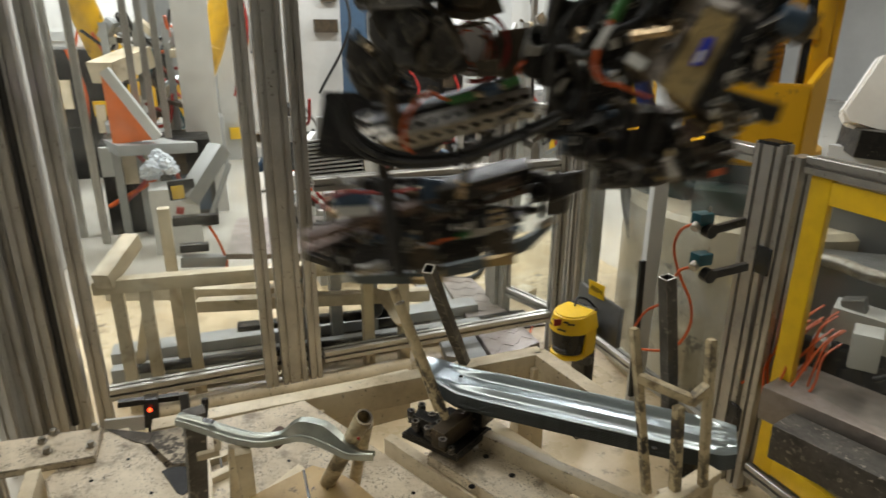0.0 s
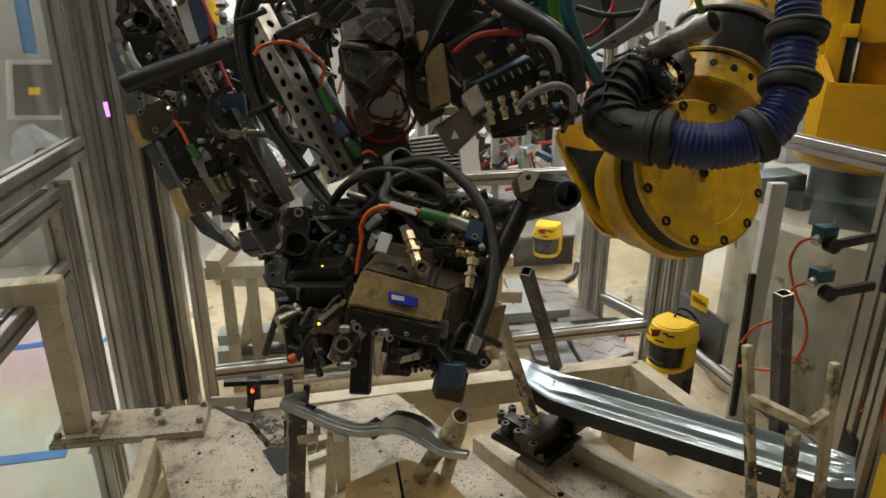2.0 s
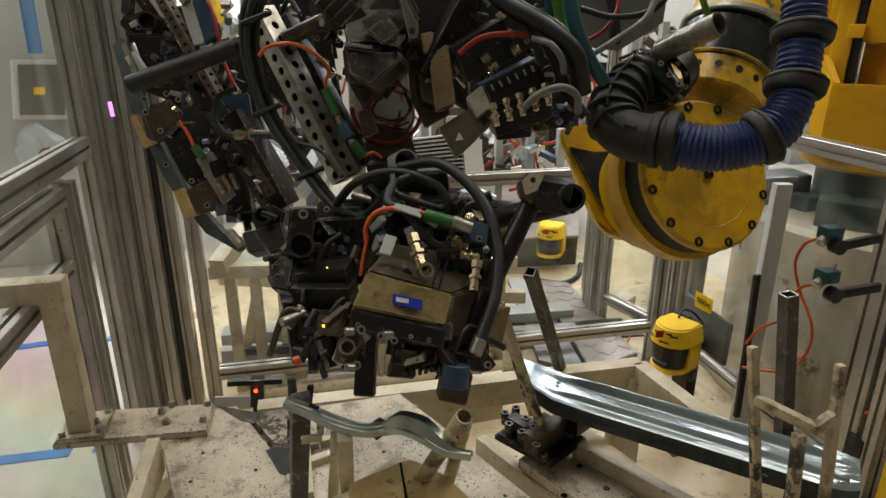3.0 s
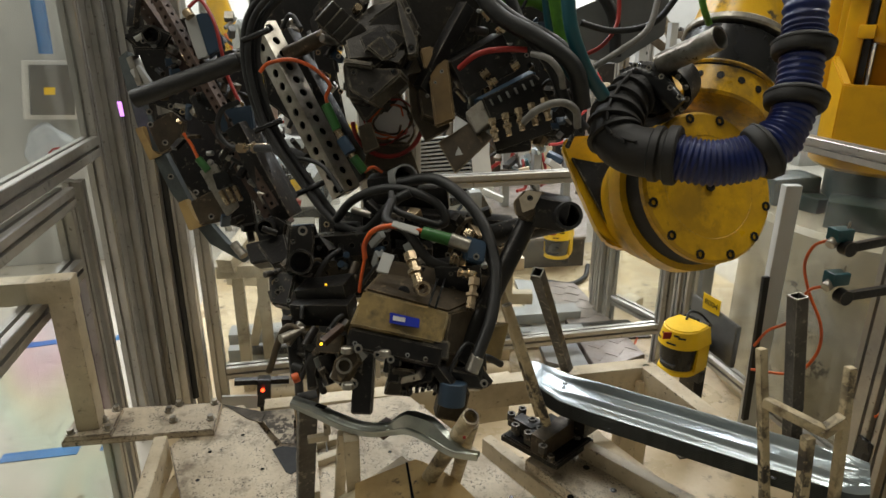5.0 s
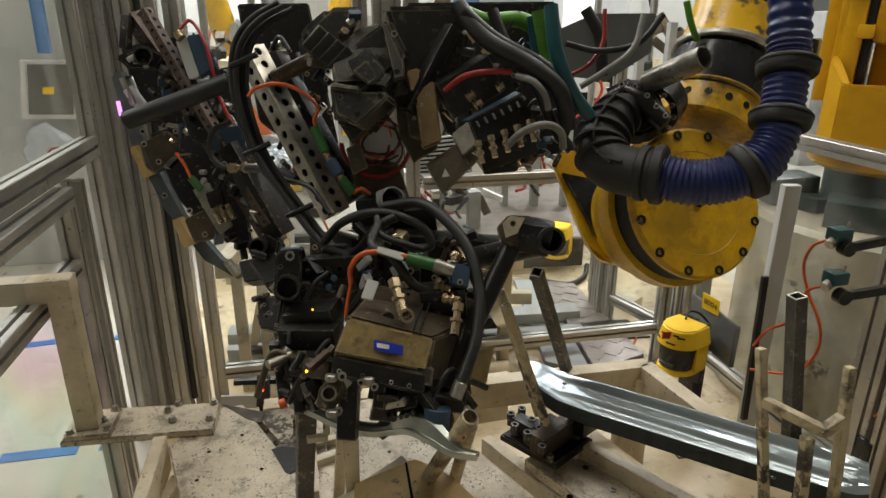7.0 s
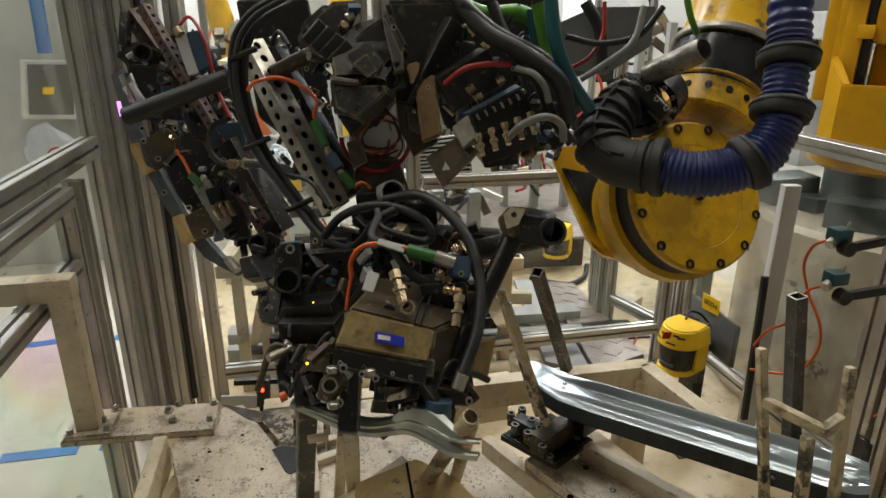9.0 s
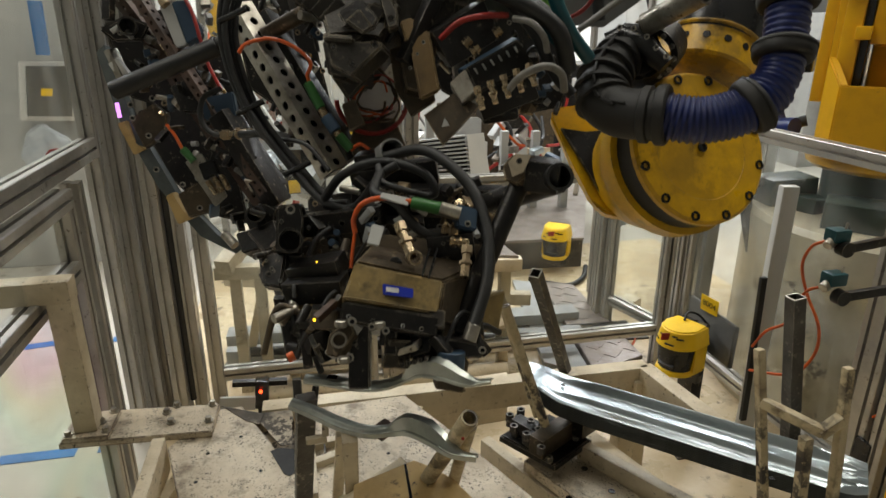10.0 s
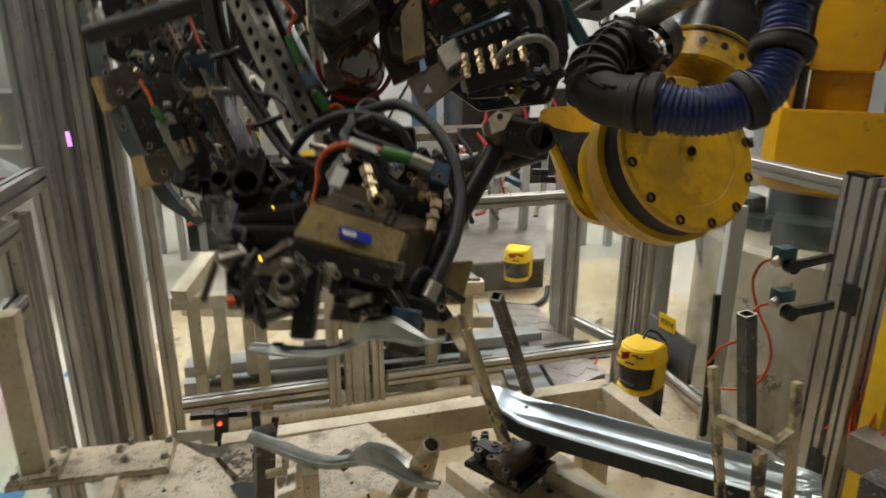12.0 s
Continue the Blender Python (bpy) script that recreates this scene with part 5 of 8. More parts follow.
gslab("junction", BLUEBOX, [(-0.972, 0.246, 1.036), (-0.968, 0.282, 1.023), (-0.948, 0.272, 0.992), (-0.950, 0.241, 1.002)], 0.03, 0.003)
gbolt((-0.942, 0.256, 1.008), 0.0055, BARE)
for a, b in (((-0.990, 0.293, 1.002), (-0.977, 0.330, 0.997)), ((-0.982, 0.225, 0.991), (-0.964, 0.248, 0.988))):
    fitting(a, b, 0.012)
# left arm: rails, pads, sensors, held sheet
gpart("perforated_rail", RUST, lambda bm: perforated(bm, (-1.878, -0.395, 1.436), (-1.854, -0.289, 1.256), 0.040, 0.022, 0.0055, (0.5, 0.6, 0.4)), "rusty perforated rail", smooth=None)
gpart("perforated_rail", RUST, lambda bm: perforated(bm, (-1.832, -0.314, 1.305), (-1.658, -0.075, 0.857), 0.046, 0.026, 0.0058, (0.5, 0.6, 0.4)), "rusty perforated rail", smooth=None)
# black fill added inside the rail, as shade behind the holes
gbar("rail_dark_fill", BLACK, (-1.842, -0.316, 1.305), (-1.667, -0.075, 0.854), 0.036, 0.036, 0, up=(0.5, 0.6, 0.4))
gbar("rail_back", DARK, (-1.819, -0.259, 1.284), (-1.656, -0.063, 0.920), 0.05, 0.06, 0.004)
gbar("rail_side", DARK, (-1.653, -0.162, 1.130), (-1.588, -0.056, 0.901), 0.06, 0.05, 0.004)
grod("round_tube", RUBBER, (-1.644, -0.393, 1.197), (-1.611, -0.143, 1.284), 0.0215, "black round tube")
grod("round_tube", DARK, (-1.611, -0.143, 1.284), (-1.577, -0.075, 1.313), 0.018)
gslab("knuckle", DARK, [(-1.808, -0.435, 1.335), (-1.823, -0.370, 1.365), (-1.813, -0.314, 1.340), (-1.807, -0.338, 1.302), (-1.813, -0.406, 1.302)], 0.06, 0.006)
gpipe("knuckle_tube", DARK, (-1.763, -0.359, 1.339), (-1.862, -0.374, 1.331), 0.022, 0.004)
gslab("knuckle_clamp", BARE, [(-1.792, -0.315, 1.352), (-1.798, -0.282, 1.360), (-1.798, -0.279, 1.321), (-1.792, -0.312, 1.311)], 0.03, 0.003, "bright clamp half")
gbar("upright_rod", DARK, (-1.856, -0.401, 1.435), (-1.834, -0.414, 1.354), 0.025, 0.02, 0.003)
gslab("blue_box", BLUEBOX, [(-1.723, -0.244, 1.387), (-1.728, -0.205, 1.392), (-1.709, -0.180, 1.313), (-1.703, -0.222, 1.290)], 0.05, 0.003, "blue grey sensor box with a pale side")
gslab("box_side", LIGHTGREY, [(-1.729, -0.272, 1.374), (-1.725, -0.244, 1.387), (-1.705, -0.222, 1.290), (-1.709, -0.250, 1.282)], 0.02, 0.002, "pale box side")
grod("box_plug", BRASS, (-1.730, -0.265, 1.394), (-1.721, -0.255, 1.379), 0.012)
gcable(REDCABLE, [(-1.731, -0.259, 1.402), (-1.744, -0.232, 1.420), (-1.708, -0.201, 1.369), (-1.688, -0.189, 1.304), (-1.685, -0.182, 1.250), (-1.661, -0.157, 1.184)], 0.006, "red hose")
for o in (0, 1):
    gslab("pad_plate", BROWN, ([(-1.815, -0.410, 1.110), (-1.813, -0.346, 1.147), (-1.804, -0.314, 1.118), (-1.793, -0.328, 1.066), (-1.797, -0.384, 1.034)], [(-1.732, -0.314, 0.919), (-1.729, -0.256, 0.948), (-1.714, -0.221, 0.913), (-1.699, -0.239, 0.871), (-1.708, -0.293, 0.859)])[o], 0.03, 0.003, "brown pad plate")
    gslab("pad", TAN, ([(-1.845, -0.450, 1.098), (-1.841, -0.428, 1.104), (-1.834, -0.413, 1.040), (-1.827, -0.387, 1.028), (-1.836, -0.423, 1.012)], [(-1.765, -0.352, 0.909), (-1.761, -0.330, 0.919), (-1.749, -0.312, 0.864), (-1.738, -0.286, 0.849), (-1.747, -0.330, 0.833)])[o], 0.03, 0.003, "tan urethane pad")
for at in ((-1.777, -0.364, 1.070), (-1.798, -0.398, 1.115), (-1.722, -0.295, 0.946), (-1.691, -0.259, 0.887), (-1.783, -0.393, 1.150), (-1.785, -0.339, 1.162), (-1.624, -0.180, 1.086), (-1.722, -0.351, 0.991)):
    gbolt(at, 0.008, BARE, 0.008)
gslab("side_plate", DARK, [(-1.746, -0.288, 1.191), (-1.739, -0.215, 1.219), (-1.700, -0.162, 1.171), (-1.691, -0.180, 1.125), (-1.722, -0.265, 1.129)], 0.03, 0.004)
gslab("side_plate", BLUEBOX, [(-1.653, -0.206, 1.165), (-1.643, -0.130, 1.178), (-1.634, -0.127, 1.118), (-1.646, -0.206, 1.113)], 0.03, 0.004)
gbolt((-1.633, -0.180, 1.145), 0.005, DARK)
gslab("sensor_bracket", BARE, [(-1.679, -0.273, 1.012), (-1.678, -0.232, 1.031), (-1.629, -0.181, 0.928), (-1.628, -0.214, 0.903)], 0.012, 0.002, "bright sensor bracket")
gslab("sensor_body", BLACK, [(-1.661, -0.241, 1.006), (-1.658, -0.204, 1.017), (-1.641, -0.193, 0.982), (-1.644, -0.230, 0.969)], 0.02, 0.002)
for k in range(3):
    grod("sensor_pin", BRASS, V((-1.634, -0.221, 0.968)).lerp(V((-1.632, -0.187, 0.981)), k / 2), V((-1.618, -0.204, 0.936)).lerp(V((-1.614, -0.172, 0.947)), k / 2), 0.007)
grod("connector", GREEN, (-1.685, -0.273, 1.043), (-1.672, -0.250, 1.013), 0.010, "green connector")
gcable(ORANGE, [(-1.711, -0.304, 1.103), (-1.699, -0.287, 1.076), (-1.685, -0.273, 1.043)], 0.0055, "orange sensor cable")
gcable(RUBBER, [(-1.622, -0.153, 1.189), (-1.615, -0.194, 1.171), (-1.607, -0.208, 1.125), (-1.593, -0.187, 1.091), (-1.566, -0.146, 1.087)], 0.0065, "black hose")
fitting((-1.565, -0.162, 1.088), (-1.531, -0.092, 1.094), 0.012)
gcable(RUBBER, [(-1.566, -0.146, 1.087), (-1.472, -0.052, 1.097), (-1.391, -0.003, 1.092)], 0.009, "black hose")
gbar("rail_lug", BARE, (-1.648, -0.132, 0.986), (-1.632, -0.109, 0.956), 0.02, 0.014, 0.002)
gslab("elbow_clamp", DARK, [(-1.580, -0.148, 0.893), (-1.571, -0.088, 0.918), (-1.547, -0.061, 0.903), (-1.534, -0.072, 0.864), (-1.556, -0.134, 0.849)], 0.05, 0.006)
gpipe("elbow_tube", DARK, (-1.503, -0.113, 0.906), (-1.601, -0.106, 0.881), 0.020, 0.004)
gslab("link", DARK, [(-1.528, -0.140, 0.859), (-1.520, -0.070, 0.886), (-1.404, -0.055, 0.855), (-1.418, -0.099, 0.842)], 0.04, 0.004)
gslab("link", DARK, [(-1.601, -0.174, 0.836), (-1.571, -0.115, 0.857), (-1.497, -0.101, 0.823), (-1.547, -0.160, 0.800)], 0.04, 0.004)
grod("link_pin", BARE, (-1.618, -0.201, 0.832), (-1.591, -0.176, 0.806), 0.012)
gslab("held_sheet", SHEET, [(-1.908, -0.478, 1.278), (-1.905, -0.453, 1.296), (-1.865, -0.415, 1.106), (-1.801, -0.331, 0.911), (-1.739, -0.234, 0.793), (-1.714, -0.167, 0.760), (-1.706, -0.191, 0.745), (-1.743, -0.279, 0.795), (-1.807, -0.374, 0.928), (-1.868, -0.448, 1.106)], 0.03, 0.0015, "oily pressing held in the clamps, coloured darker as in shade")
gbar("sheet_clip", BARE, (-1.829, -0.423, 1.285), (-1.818, -0.404, 1.215), 0.03, 0.02, 0.003)
gbar("sheet_clip", LIGHTGREY, (-1.818, -0.419, 1.258), (-1.811, -0.390, 1.208), 0.016, 0.03, 0.003)
# upper hose bundle towards the wrist
for m, r, pts in ((RUBBER, 0.017, [(-1.315, 0.340, 1.446), (-1.263, 0.384, 1.382), (-1.218, 0.452, 1.341), (-1.191, 0.514, 1.290), (-1.202, 0.543, 1.212)]), (TEAL, 0.014, [(-1.239, 0.507, 1.444), (-1.216, 0.513, 1.362), (-1.209, 0.546, 1.288), (-1.215, 0.593, 1.231)]),
                  (LIME, 0.017, [(-1.374, 0.355, 1.438), (-1.358, 0.412, 1.416), (-1.336, 0.479, 1.418), (-1.315, 0.535, 1.383)]), (LIME, 0.013, [(-1.286, 0.498, 1.436), (-1.281, 0.512, 1.372), (-1.272, 0.529, 1.306)]), (RUBBER, 0.012, [(-1.335, 0.417, 1.437), (-1.306, 0.446, 1.361), (-1.263, 0.496, 1.285), (-1.241, 0.529, 1.207), (-1.220, 0.561, 1.163)]),
                  (TEAL, 0.012, [(-1.309, 0.495, 1.426), (-1.305, 0.507, 1.361), (-1.292, 0.532, 1.294), (-1.268, 0.576, 1.237)]), (GREYCABLE, 0.0065, [(-1.265, 0.591, 1.286), (-1.246, 0.634, 1.318), (-1.241, 0.690, 1.361), (-1.259, 0.717, 1.427)]), (RUBBER, 0.0065, [(-1.283, 0.560, 1.372), (-1.272, 0.631, 1.357), (-1.254, 0.708, 1.372), (-1.249, 0.755, 1.427)]),
                  (REDCABLE, 0.006, [(-1.298, 0.571, 1.304), (-1.280, 0.612, 1.328), (-1.288, 0.645, 1.372), (-1.305, 0.652, 1.438)]), (RUBBER, 0.013, [(-1.359, 0.633, 1.440), (-1.345, 0.664, 1.383), (-1.338, 0.674, 1.301)]), (RUBBER, 0.012, [(-1.294, 0.346, 1.435), (-1.266, 0.408, 1.382), (-1.241, 0.502, 1.330), (-1.226, 0.576, 1.253)]),
                  (LIME, 0.008, [(-1.430, 0.916, 1.458), (-1.423, 0.930, 1.409), (-1.430, 0.956, 1.371)])):
    gcable(m, pts, r, "bundled hose", "hose")
gslab("hose_plate", PLATE, [(-1.431, 0.595, 1.395), (-1.405, 0.676, 1.431), (-1.360, 0.802, 1.431), (-1.345, 0.790, 1.348), (-1.378, 0.704, 1.286), (-1.413, 0.608, 1.298)], 0.01, 0.002, "scuffed grey sheet plate")
gslab("wrist_joint", DARK, [(-1.334, 0.673, 1.241), (-1.335, 0.722, 1.301), (-1.298, 0.785, 1.279), (-1.256, 0.802, 1.210), (-1.261, 0.749, 1.181), (-1.301, 0.676, 1.177)], 0.10, 0.01)
gpart("wrist_ring", BLACK, lambda bm: sweep(bm, [V((-1.326, 0.689, 1.254)), V((-1.314, 0.714, 1.266)), V((-1.279, 0.752, 1.245)), V((-1.243, 0.784, 1.205))], [0.022, 0.026, 0.026, 0.02], 14), "black bolted ring")
for at in ((-1.291, 0.697, 1.287), (-1.277, 0.722, 1.283), (-1.254, 0.740, 1.266), (-1.241, 0.756, 1.244), (-1.229, 0.773, 1.226)):
    gbolt(at, 0.006, BARE, 0.006)
for corners in ([(-1.378, 0.217, 1.266), (-1.367, 0.284, 1.282), (-1.329, 0.300, 1.159), (-1.324, 0.245, 1.130), (-1.349, 0.218, 1.189)], [(-1.393, 0.134, 1.136), (-1.379, 0.219, 1.121), (-1.338, 0.239, 1.043), (-1.334, 0.173, 1.028), (-1.372, 0.117, 1.078)]):
    gslab("bracket_plate", BROWN, corners, 0.012, 0.002, "dusty brown bracket plate")
# small bolts and grommets scattered over the blocks
rng = random.Random(21)
for a, b, n in (((-0.864, 0.037, 0.915), (-0.838, 0.167, 0.881), 4), ((-1.083, -0.076, 0.945), (-1.055, -0.050, 0.900), 3), ((-1.133, 0.007, 0.986), (-1.132, 0.091, 0.991), 0), ((-0.986, 0.134, 0.987), (-0.959, 0.265, 0.961), 4), ((-1.301, 0.119, 1.287), (-1.295, 0.192, 1.330), 3), ((-1.269, 0.232, 1.222), (-1.287, 0.276, 1.286), 3), ((-1.707, -0.270, 1.182), (-1.673, -0.190, 1.142), 2), ((-1.613, -0.121, 1.108), (-1.537, -0.066, 0.939), 3)):
    for k in range(n):
        gbolt(V(a).lerp(V(b), (k + rng.uniform(0.2, 0.8)) / n), rng.uniform(0.0028, 0.0042), rng.choice((BARE, DARK, GREY)))


# dark slabs added behind, which close and darken the gaps between the arms
for corners in ([(-1.734, -0.119, 1.460), (-1.737, 0.055, 1.462), (-1.626, 0.103, 1.123), (-1.628, 0.028, 1.083), (-1.689, -0.091, 1.179)], [(-1.956, -0.286, 1.277), (-1.932, -0.160, 1.304), (-1.816, -0.088, 0.963), (-1.820, -0.166, 0.929)],
                [(-1.633, 0.287, 1.460), (-1.551, 0.640, 1.461), (-1.498, 0.696, 1.211), (-1.480, 0.651, 1.103), (-1.515, 0.486, 1.075), (-1.562, 0.365, 1.156)], [(-1.438, 0.014, 0.952), (-1.398, 0.260, 0.970), (-1.267, 0.389, 0.871), (-1.196, 0.345, 0.783), (-1.291, 0.162, 0.812), (-1.328, -0.001, 0.773)],
                [(-1.333, -0.094, 0.844), (-1.297, 0.074, 0.858), (-1.166, 0.058, 0.723), (-1.171, -0.028, 0.688), (-1.247, -0.070, 0.748)], [(-2.026, -0.472, 1.351), (-2.037, -0.308, 1.382), (-2.013, -0.264, 1.178), (-1.994, -0.336, 1.108), (-2.009, -0.441, 1.149)],
                [(-2.016, -0.433, 1.108), (-2.006, -0.286, 1.146), (-1.899, -0.171, 0.927), (-1.840, -0.157, 0.787), (-1.879, -0.269, 0.817), (-1.935, -0.365, 0.928)]):
    gslab("gap_filler", DARK, corners, 0.03, 0.004)


def scatter(corners, count, seed, mats=(DARK, DARK, DARK, BROWN, GREY, BARE, BARE, BRASS, BLUEBOX, GRIME, LIGHTGREY)):
    """Small fittings, clips and leads over a patch of the tool."""
    r = random.Random(seed)
    a, b, c, d = [V(p) for p in corners]
    for k in range(int(count * 1.3)):
        u, v = r.random(), r.random()
        p = a.lerp(b, u).lerp(d.lerp(c, u), v)
        q = p + V((r.uniform(-1, 1), r.uniform(-1, 1), r.uniform(-1, 1))).normalized() * r.uniform(0.012, 0.045)
        kind, m = r.random(), r.choice(mats)
        if kind < 0.4:
            gbar("small_block", m, p, q, r.uniform(0.01, 0.028), r.uniform(0.008, 0.02), 0.0015)
        elif kind < 0.7:
            grod("small_fitting", m, p, q, r.uniform(0.004, 0.010))
        elif kind < 0.87:
            gbolt(p, r.uniform(0.005, 0.008), r.choice((BARE, BARE, BRASS)), 0.008)
        else:
            e = p + V((r.uniform(-0.06, 0.06), r.uniform(-0.08, 0.08), r.uniform(-0.09, 0.02)))
            gcable(r.choice((RUBBER, RUBBER, RUBBER, RUBBER, BROWN)), [p, p.lerp(e, 0.5) + V((0, 0, r.uniform(0.01, 0.05))), e], r.uniform(0.0028, 0.006), "short lead")


scatter(((-1.813, -0.416, 1.368), (-1.774, -0.146, 1.382), (-1.680, -0.147, 1.168), (-1.803, -0.398, 1.159)), 34, 1)
scatter(((-1.792, -0.355, 1.159), (-1.699, -0.162, 1.166), (-1.577, -0.072, 0.868), (-1.664, -0.220, 0.849)), 36, 2)
scatter(((-1.216, -0.077, 0.987), (-1.202, 0.054, 1.005), (-1.055, 0.060, 0.901), (-1.095, -0.081, 0.896)), 22, 3, (DARK, DARK, DARK, DARK, BROWN, CAST, GRIME, BARE, BLUEBOX))
scatter(((-1.033, -0.059, 0.900), (-0.948, 0.052, 0.909), (-0.900, 0.044, 0.821), (-0.961, -0.047, 0.807)), 24, 4, (DARK, DARK, DARK, DARK, BROWN, CAST, GRIME, BARE, BLUEBOX))
scatter(((-0.876, 0.028, 0.898), (-0.851, 0.174, 0.865), (-0.860, 0.167, 0.819), (-0.880, 0.026, 0.846)), 8, 5, (DARK, DARK, DARK, DARK, BROWN, CAST, GRIME, BARE, BLUEBOX))
scatter(((-1.399, 0.043, 1.425), (-1.381, 0.225, 1.426), (-1.333, 0.214, 1.215), (-1.368, 0.075, 1.214)), 22, 6)
scatter(((-1.417, 0.255, 1.405), (-1.330, 0.552, 1.405), (-1.285, 0.564, 1.164), (-1.355, 0.303, 1.198)), 44, 7)
scatter(((-1.224, 0.101, 1.019), (-1.123, 0.330, 1.035), (-1.027, 0.305, 0.935), (-1.071, 0.104, 0.946)), 36, 8)
scatter(((-0.883, 0.190, 0.865), (-0.899, 0.271, 0.846), (-0.874, 0.255, 0.799), (-0.873, 0.188, 0.808)), 12, 9)
scatter(((-1.537, -0.091, 1.382), (-1.539, 0.044, 1.382), (-1.418, 0.121, 1.055), (-1.447, -0.029, 1.069)), 30, 10)
scatter(((-1.336, 0.414, 1.136), (-1.291, 0.563, 1.200), (-1.281, 0.564, 1.140), (-1.315, 0.461, 1.107)), 12, 12)
gpart("perforated_rail", RUST, lambda bm: perforated(bm, (-1.786, -0.343, 1.446), (-1.577, -0.083, 0.937), 0.026, 0.022, 0.005), "rusty brown perforated rail")

# ---- loose and fixed things on the fixture ----


def text_on(name, words, at, right, up, size, mat, parent):
    """Letters of the built-in font as a mesh, its middle at a place."""
    data = bpy.data.curves.new(name, "FONT")
    data.body, data.size, data.align_x, data.align_y, data.extrude = words, size, "CENTER", "CENTER", 0.0004
    tmp = bpy.data.objects.new(name, data)
    me = bpy.data.meshes.new_from_object(tmp)
    r, u = V(right).normalized(), V(up).normalized()
    n = r.cross(u)
    m = Matrix(((r.x, u.x, n.x, at[0]), (r.y, u.y, n.y, at[1]), (r.z, u.z, n.z, at[2]), (0, 0, 0, 1)))
    me.transform(Matrix.Translation(-origin_of(parent)) @ m)
    me.materials.clear()
    me.materials.append(mat)
    ob = new(name, me)
    ob.parent = parent
    bpy.data.objects.remove(tmp)
    return ob


def loft(bm, centres, sides, ups, outline, thick):
    """A sheet along centres: outline(i) gives (across, height) pairs at station i."""
    rows = []
    for i, (c, s, u) in enumerate(zip(centres, sides, ups)):
        rows.append([V(c) + V(s) * a + V(u) * h for a, h in outline(i)])
    n = len(rows[0])
    top = [[bm.verts.new(p) for p in r] for r in rows]
    low = [[bm.verts.new(p - V(u) * thick) for p in r] for r, u in zip(rows, ups)]
    for i in range(len(rows) - 1):
        for j in range(n - 1):
            bm.faces.new((top[i][j], top[i][j + 1], top[i + 1][j + 1], top[i + 1][j]))
            bm.faces.new((low[i][j], low[i + 1][j], low[i + 1][j + 1], low[i][j + 1]))
    edge = [(i, 0) for i in range(len(rows))] + [(len(rows) - 1, j) for j in range(1, n)] + [(i, n - 1) for i in range(len(rows) - 2, -1, -1)] + [(0, j) for j in range(n - 2, 0, -1)]
    for k, (i, j) in enumerate(edge):
        p, q = edge[(k + 1) % len(edge)]
        bm.faces.new((top[i][j], low[i][j], low[p][q], top[p][q]))
    return bm


# stack of long pressed rails
RA, RB = V((-1.258, 0.506, 0.575)), V((-0.784, 0.997, 0.575))
RD = (RB - RA).normalized()
RS = V((-RD.y, RD.x, 0))
RA = RA - RD * 0.012
stations = 40
span = (RB - RA).length


def rail_outline(i):
    t = i / (stations - 1)
    half = 0.054 + 0.012 * min(1, t / 0.25)
    half *= 0.78 + 0.22 * min(1, t / 0.045) ** 0.5
    if t > 0.93:
        half *= 1 - 0.25 * (t - 0.93) / 0.07
    deep = min(1, max(0, (t - 0.06) / 0.16)) * min(1, max(0, (0.985 - t) / 0.1))
    out = []
    for k in range(41):
        a = -1 + k / 20
        h = 0.0
        h += 0.013 * deep * math.exp(-((abs(a) - 0.55) / 0.10) ** 2)
        h -= 0.007 * deep * (1 if abs(a) < 0.36 else max(0, 1 - (abs(a) - 0.36) / 0.10))
        h -= 0.003 * max(0, abs(a) - 0.9) / 0.1
        crimp = 0.005 * math.sin(k * 1.9 + i * 1.3) * max(0, (t - 0.9) / 0.1)
        out.append((a * half + (0.012 * (1 - t / 0.12) if t < 0.12 else 0), h + crimp))
    return out


# the end is cut on a slant
skewed = [RS - RD * (0.55 * max(0, 1 - i / 6)) for i in range(stations)]
bm = B()
centres = [RA + RD * (span * i / (stations - 1)) + V((0, 0, 0.010 * max(0, 1 - i / 5))) for i in range(stations)]
loft(bm, centres, skewed, [V((0, 0, 1))] * stations, rail_outline, 0.0012)
top_rail = solo("pressed_rail", bm, STEEL, "bright galvanised pressed steel rail with two long ribs", "stamped part", "", "stack of pressed rails", smooth=50)
# the rails below share the shape; their dark colour is painted shade
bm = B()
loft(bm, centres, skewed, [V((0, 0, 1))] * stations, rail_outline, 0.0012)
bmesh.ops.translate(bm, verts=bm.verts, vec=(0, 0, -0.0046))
next_rail = solo("pressed_rail", bm, STACKSHADE, "pressed steel rail lying under the top one, coloured dark for the stack's shade", "stamped part", "", "stack of pressed rails", smooth=50)
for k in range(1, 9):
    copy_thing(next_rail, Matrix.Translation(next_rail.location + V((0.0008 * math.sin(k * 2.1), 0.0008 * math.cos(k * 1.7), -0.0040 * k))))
# dark holes punched near both ends
for p in ((-1.212, 0.562, 0.577), (-0.826, 0.822, 0.571)):
    bm = B()
    rod(bm, p, V(p) + V((0, 0, 0.0012)), 0.0055, 12)
    part("punched_hole", bm, BLACK, top_rail)

# rest with bolted black clamp block under the rails' end
block = thing("clamp_block", (-1.217, 0.524, 0.420), "black greasy clamp block with socket bolts on the fixture", "clamp")
bm = B()
prism(bm, [(-1.252, 0.422, 0.430), (-1.311, 0.521, 0.430), (-1.190, 0.637, 0.430), (-1.116, 0.512, 0.430)], 0.412, 0.43, 0.004)
part("base", bm, DARK, block)
bm = B()
bar(bm, (-1.156, 0.478, 0.455), (-1.249, 0.639, 0.455), 0.04, 0.05, bevel=0.004)
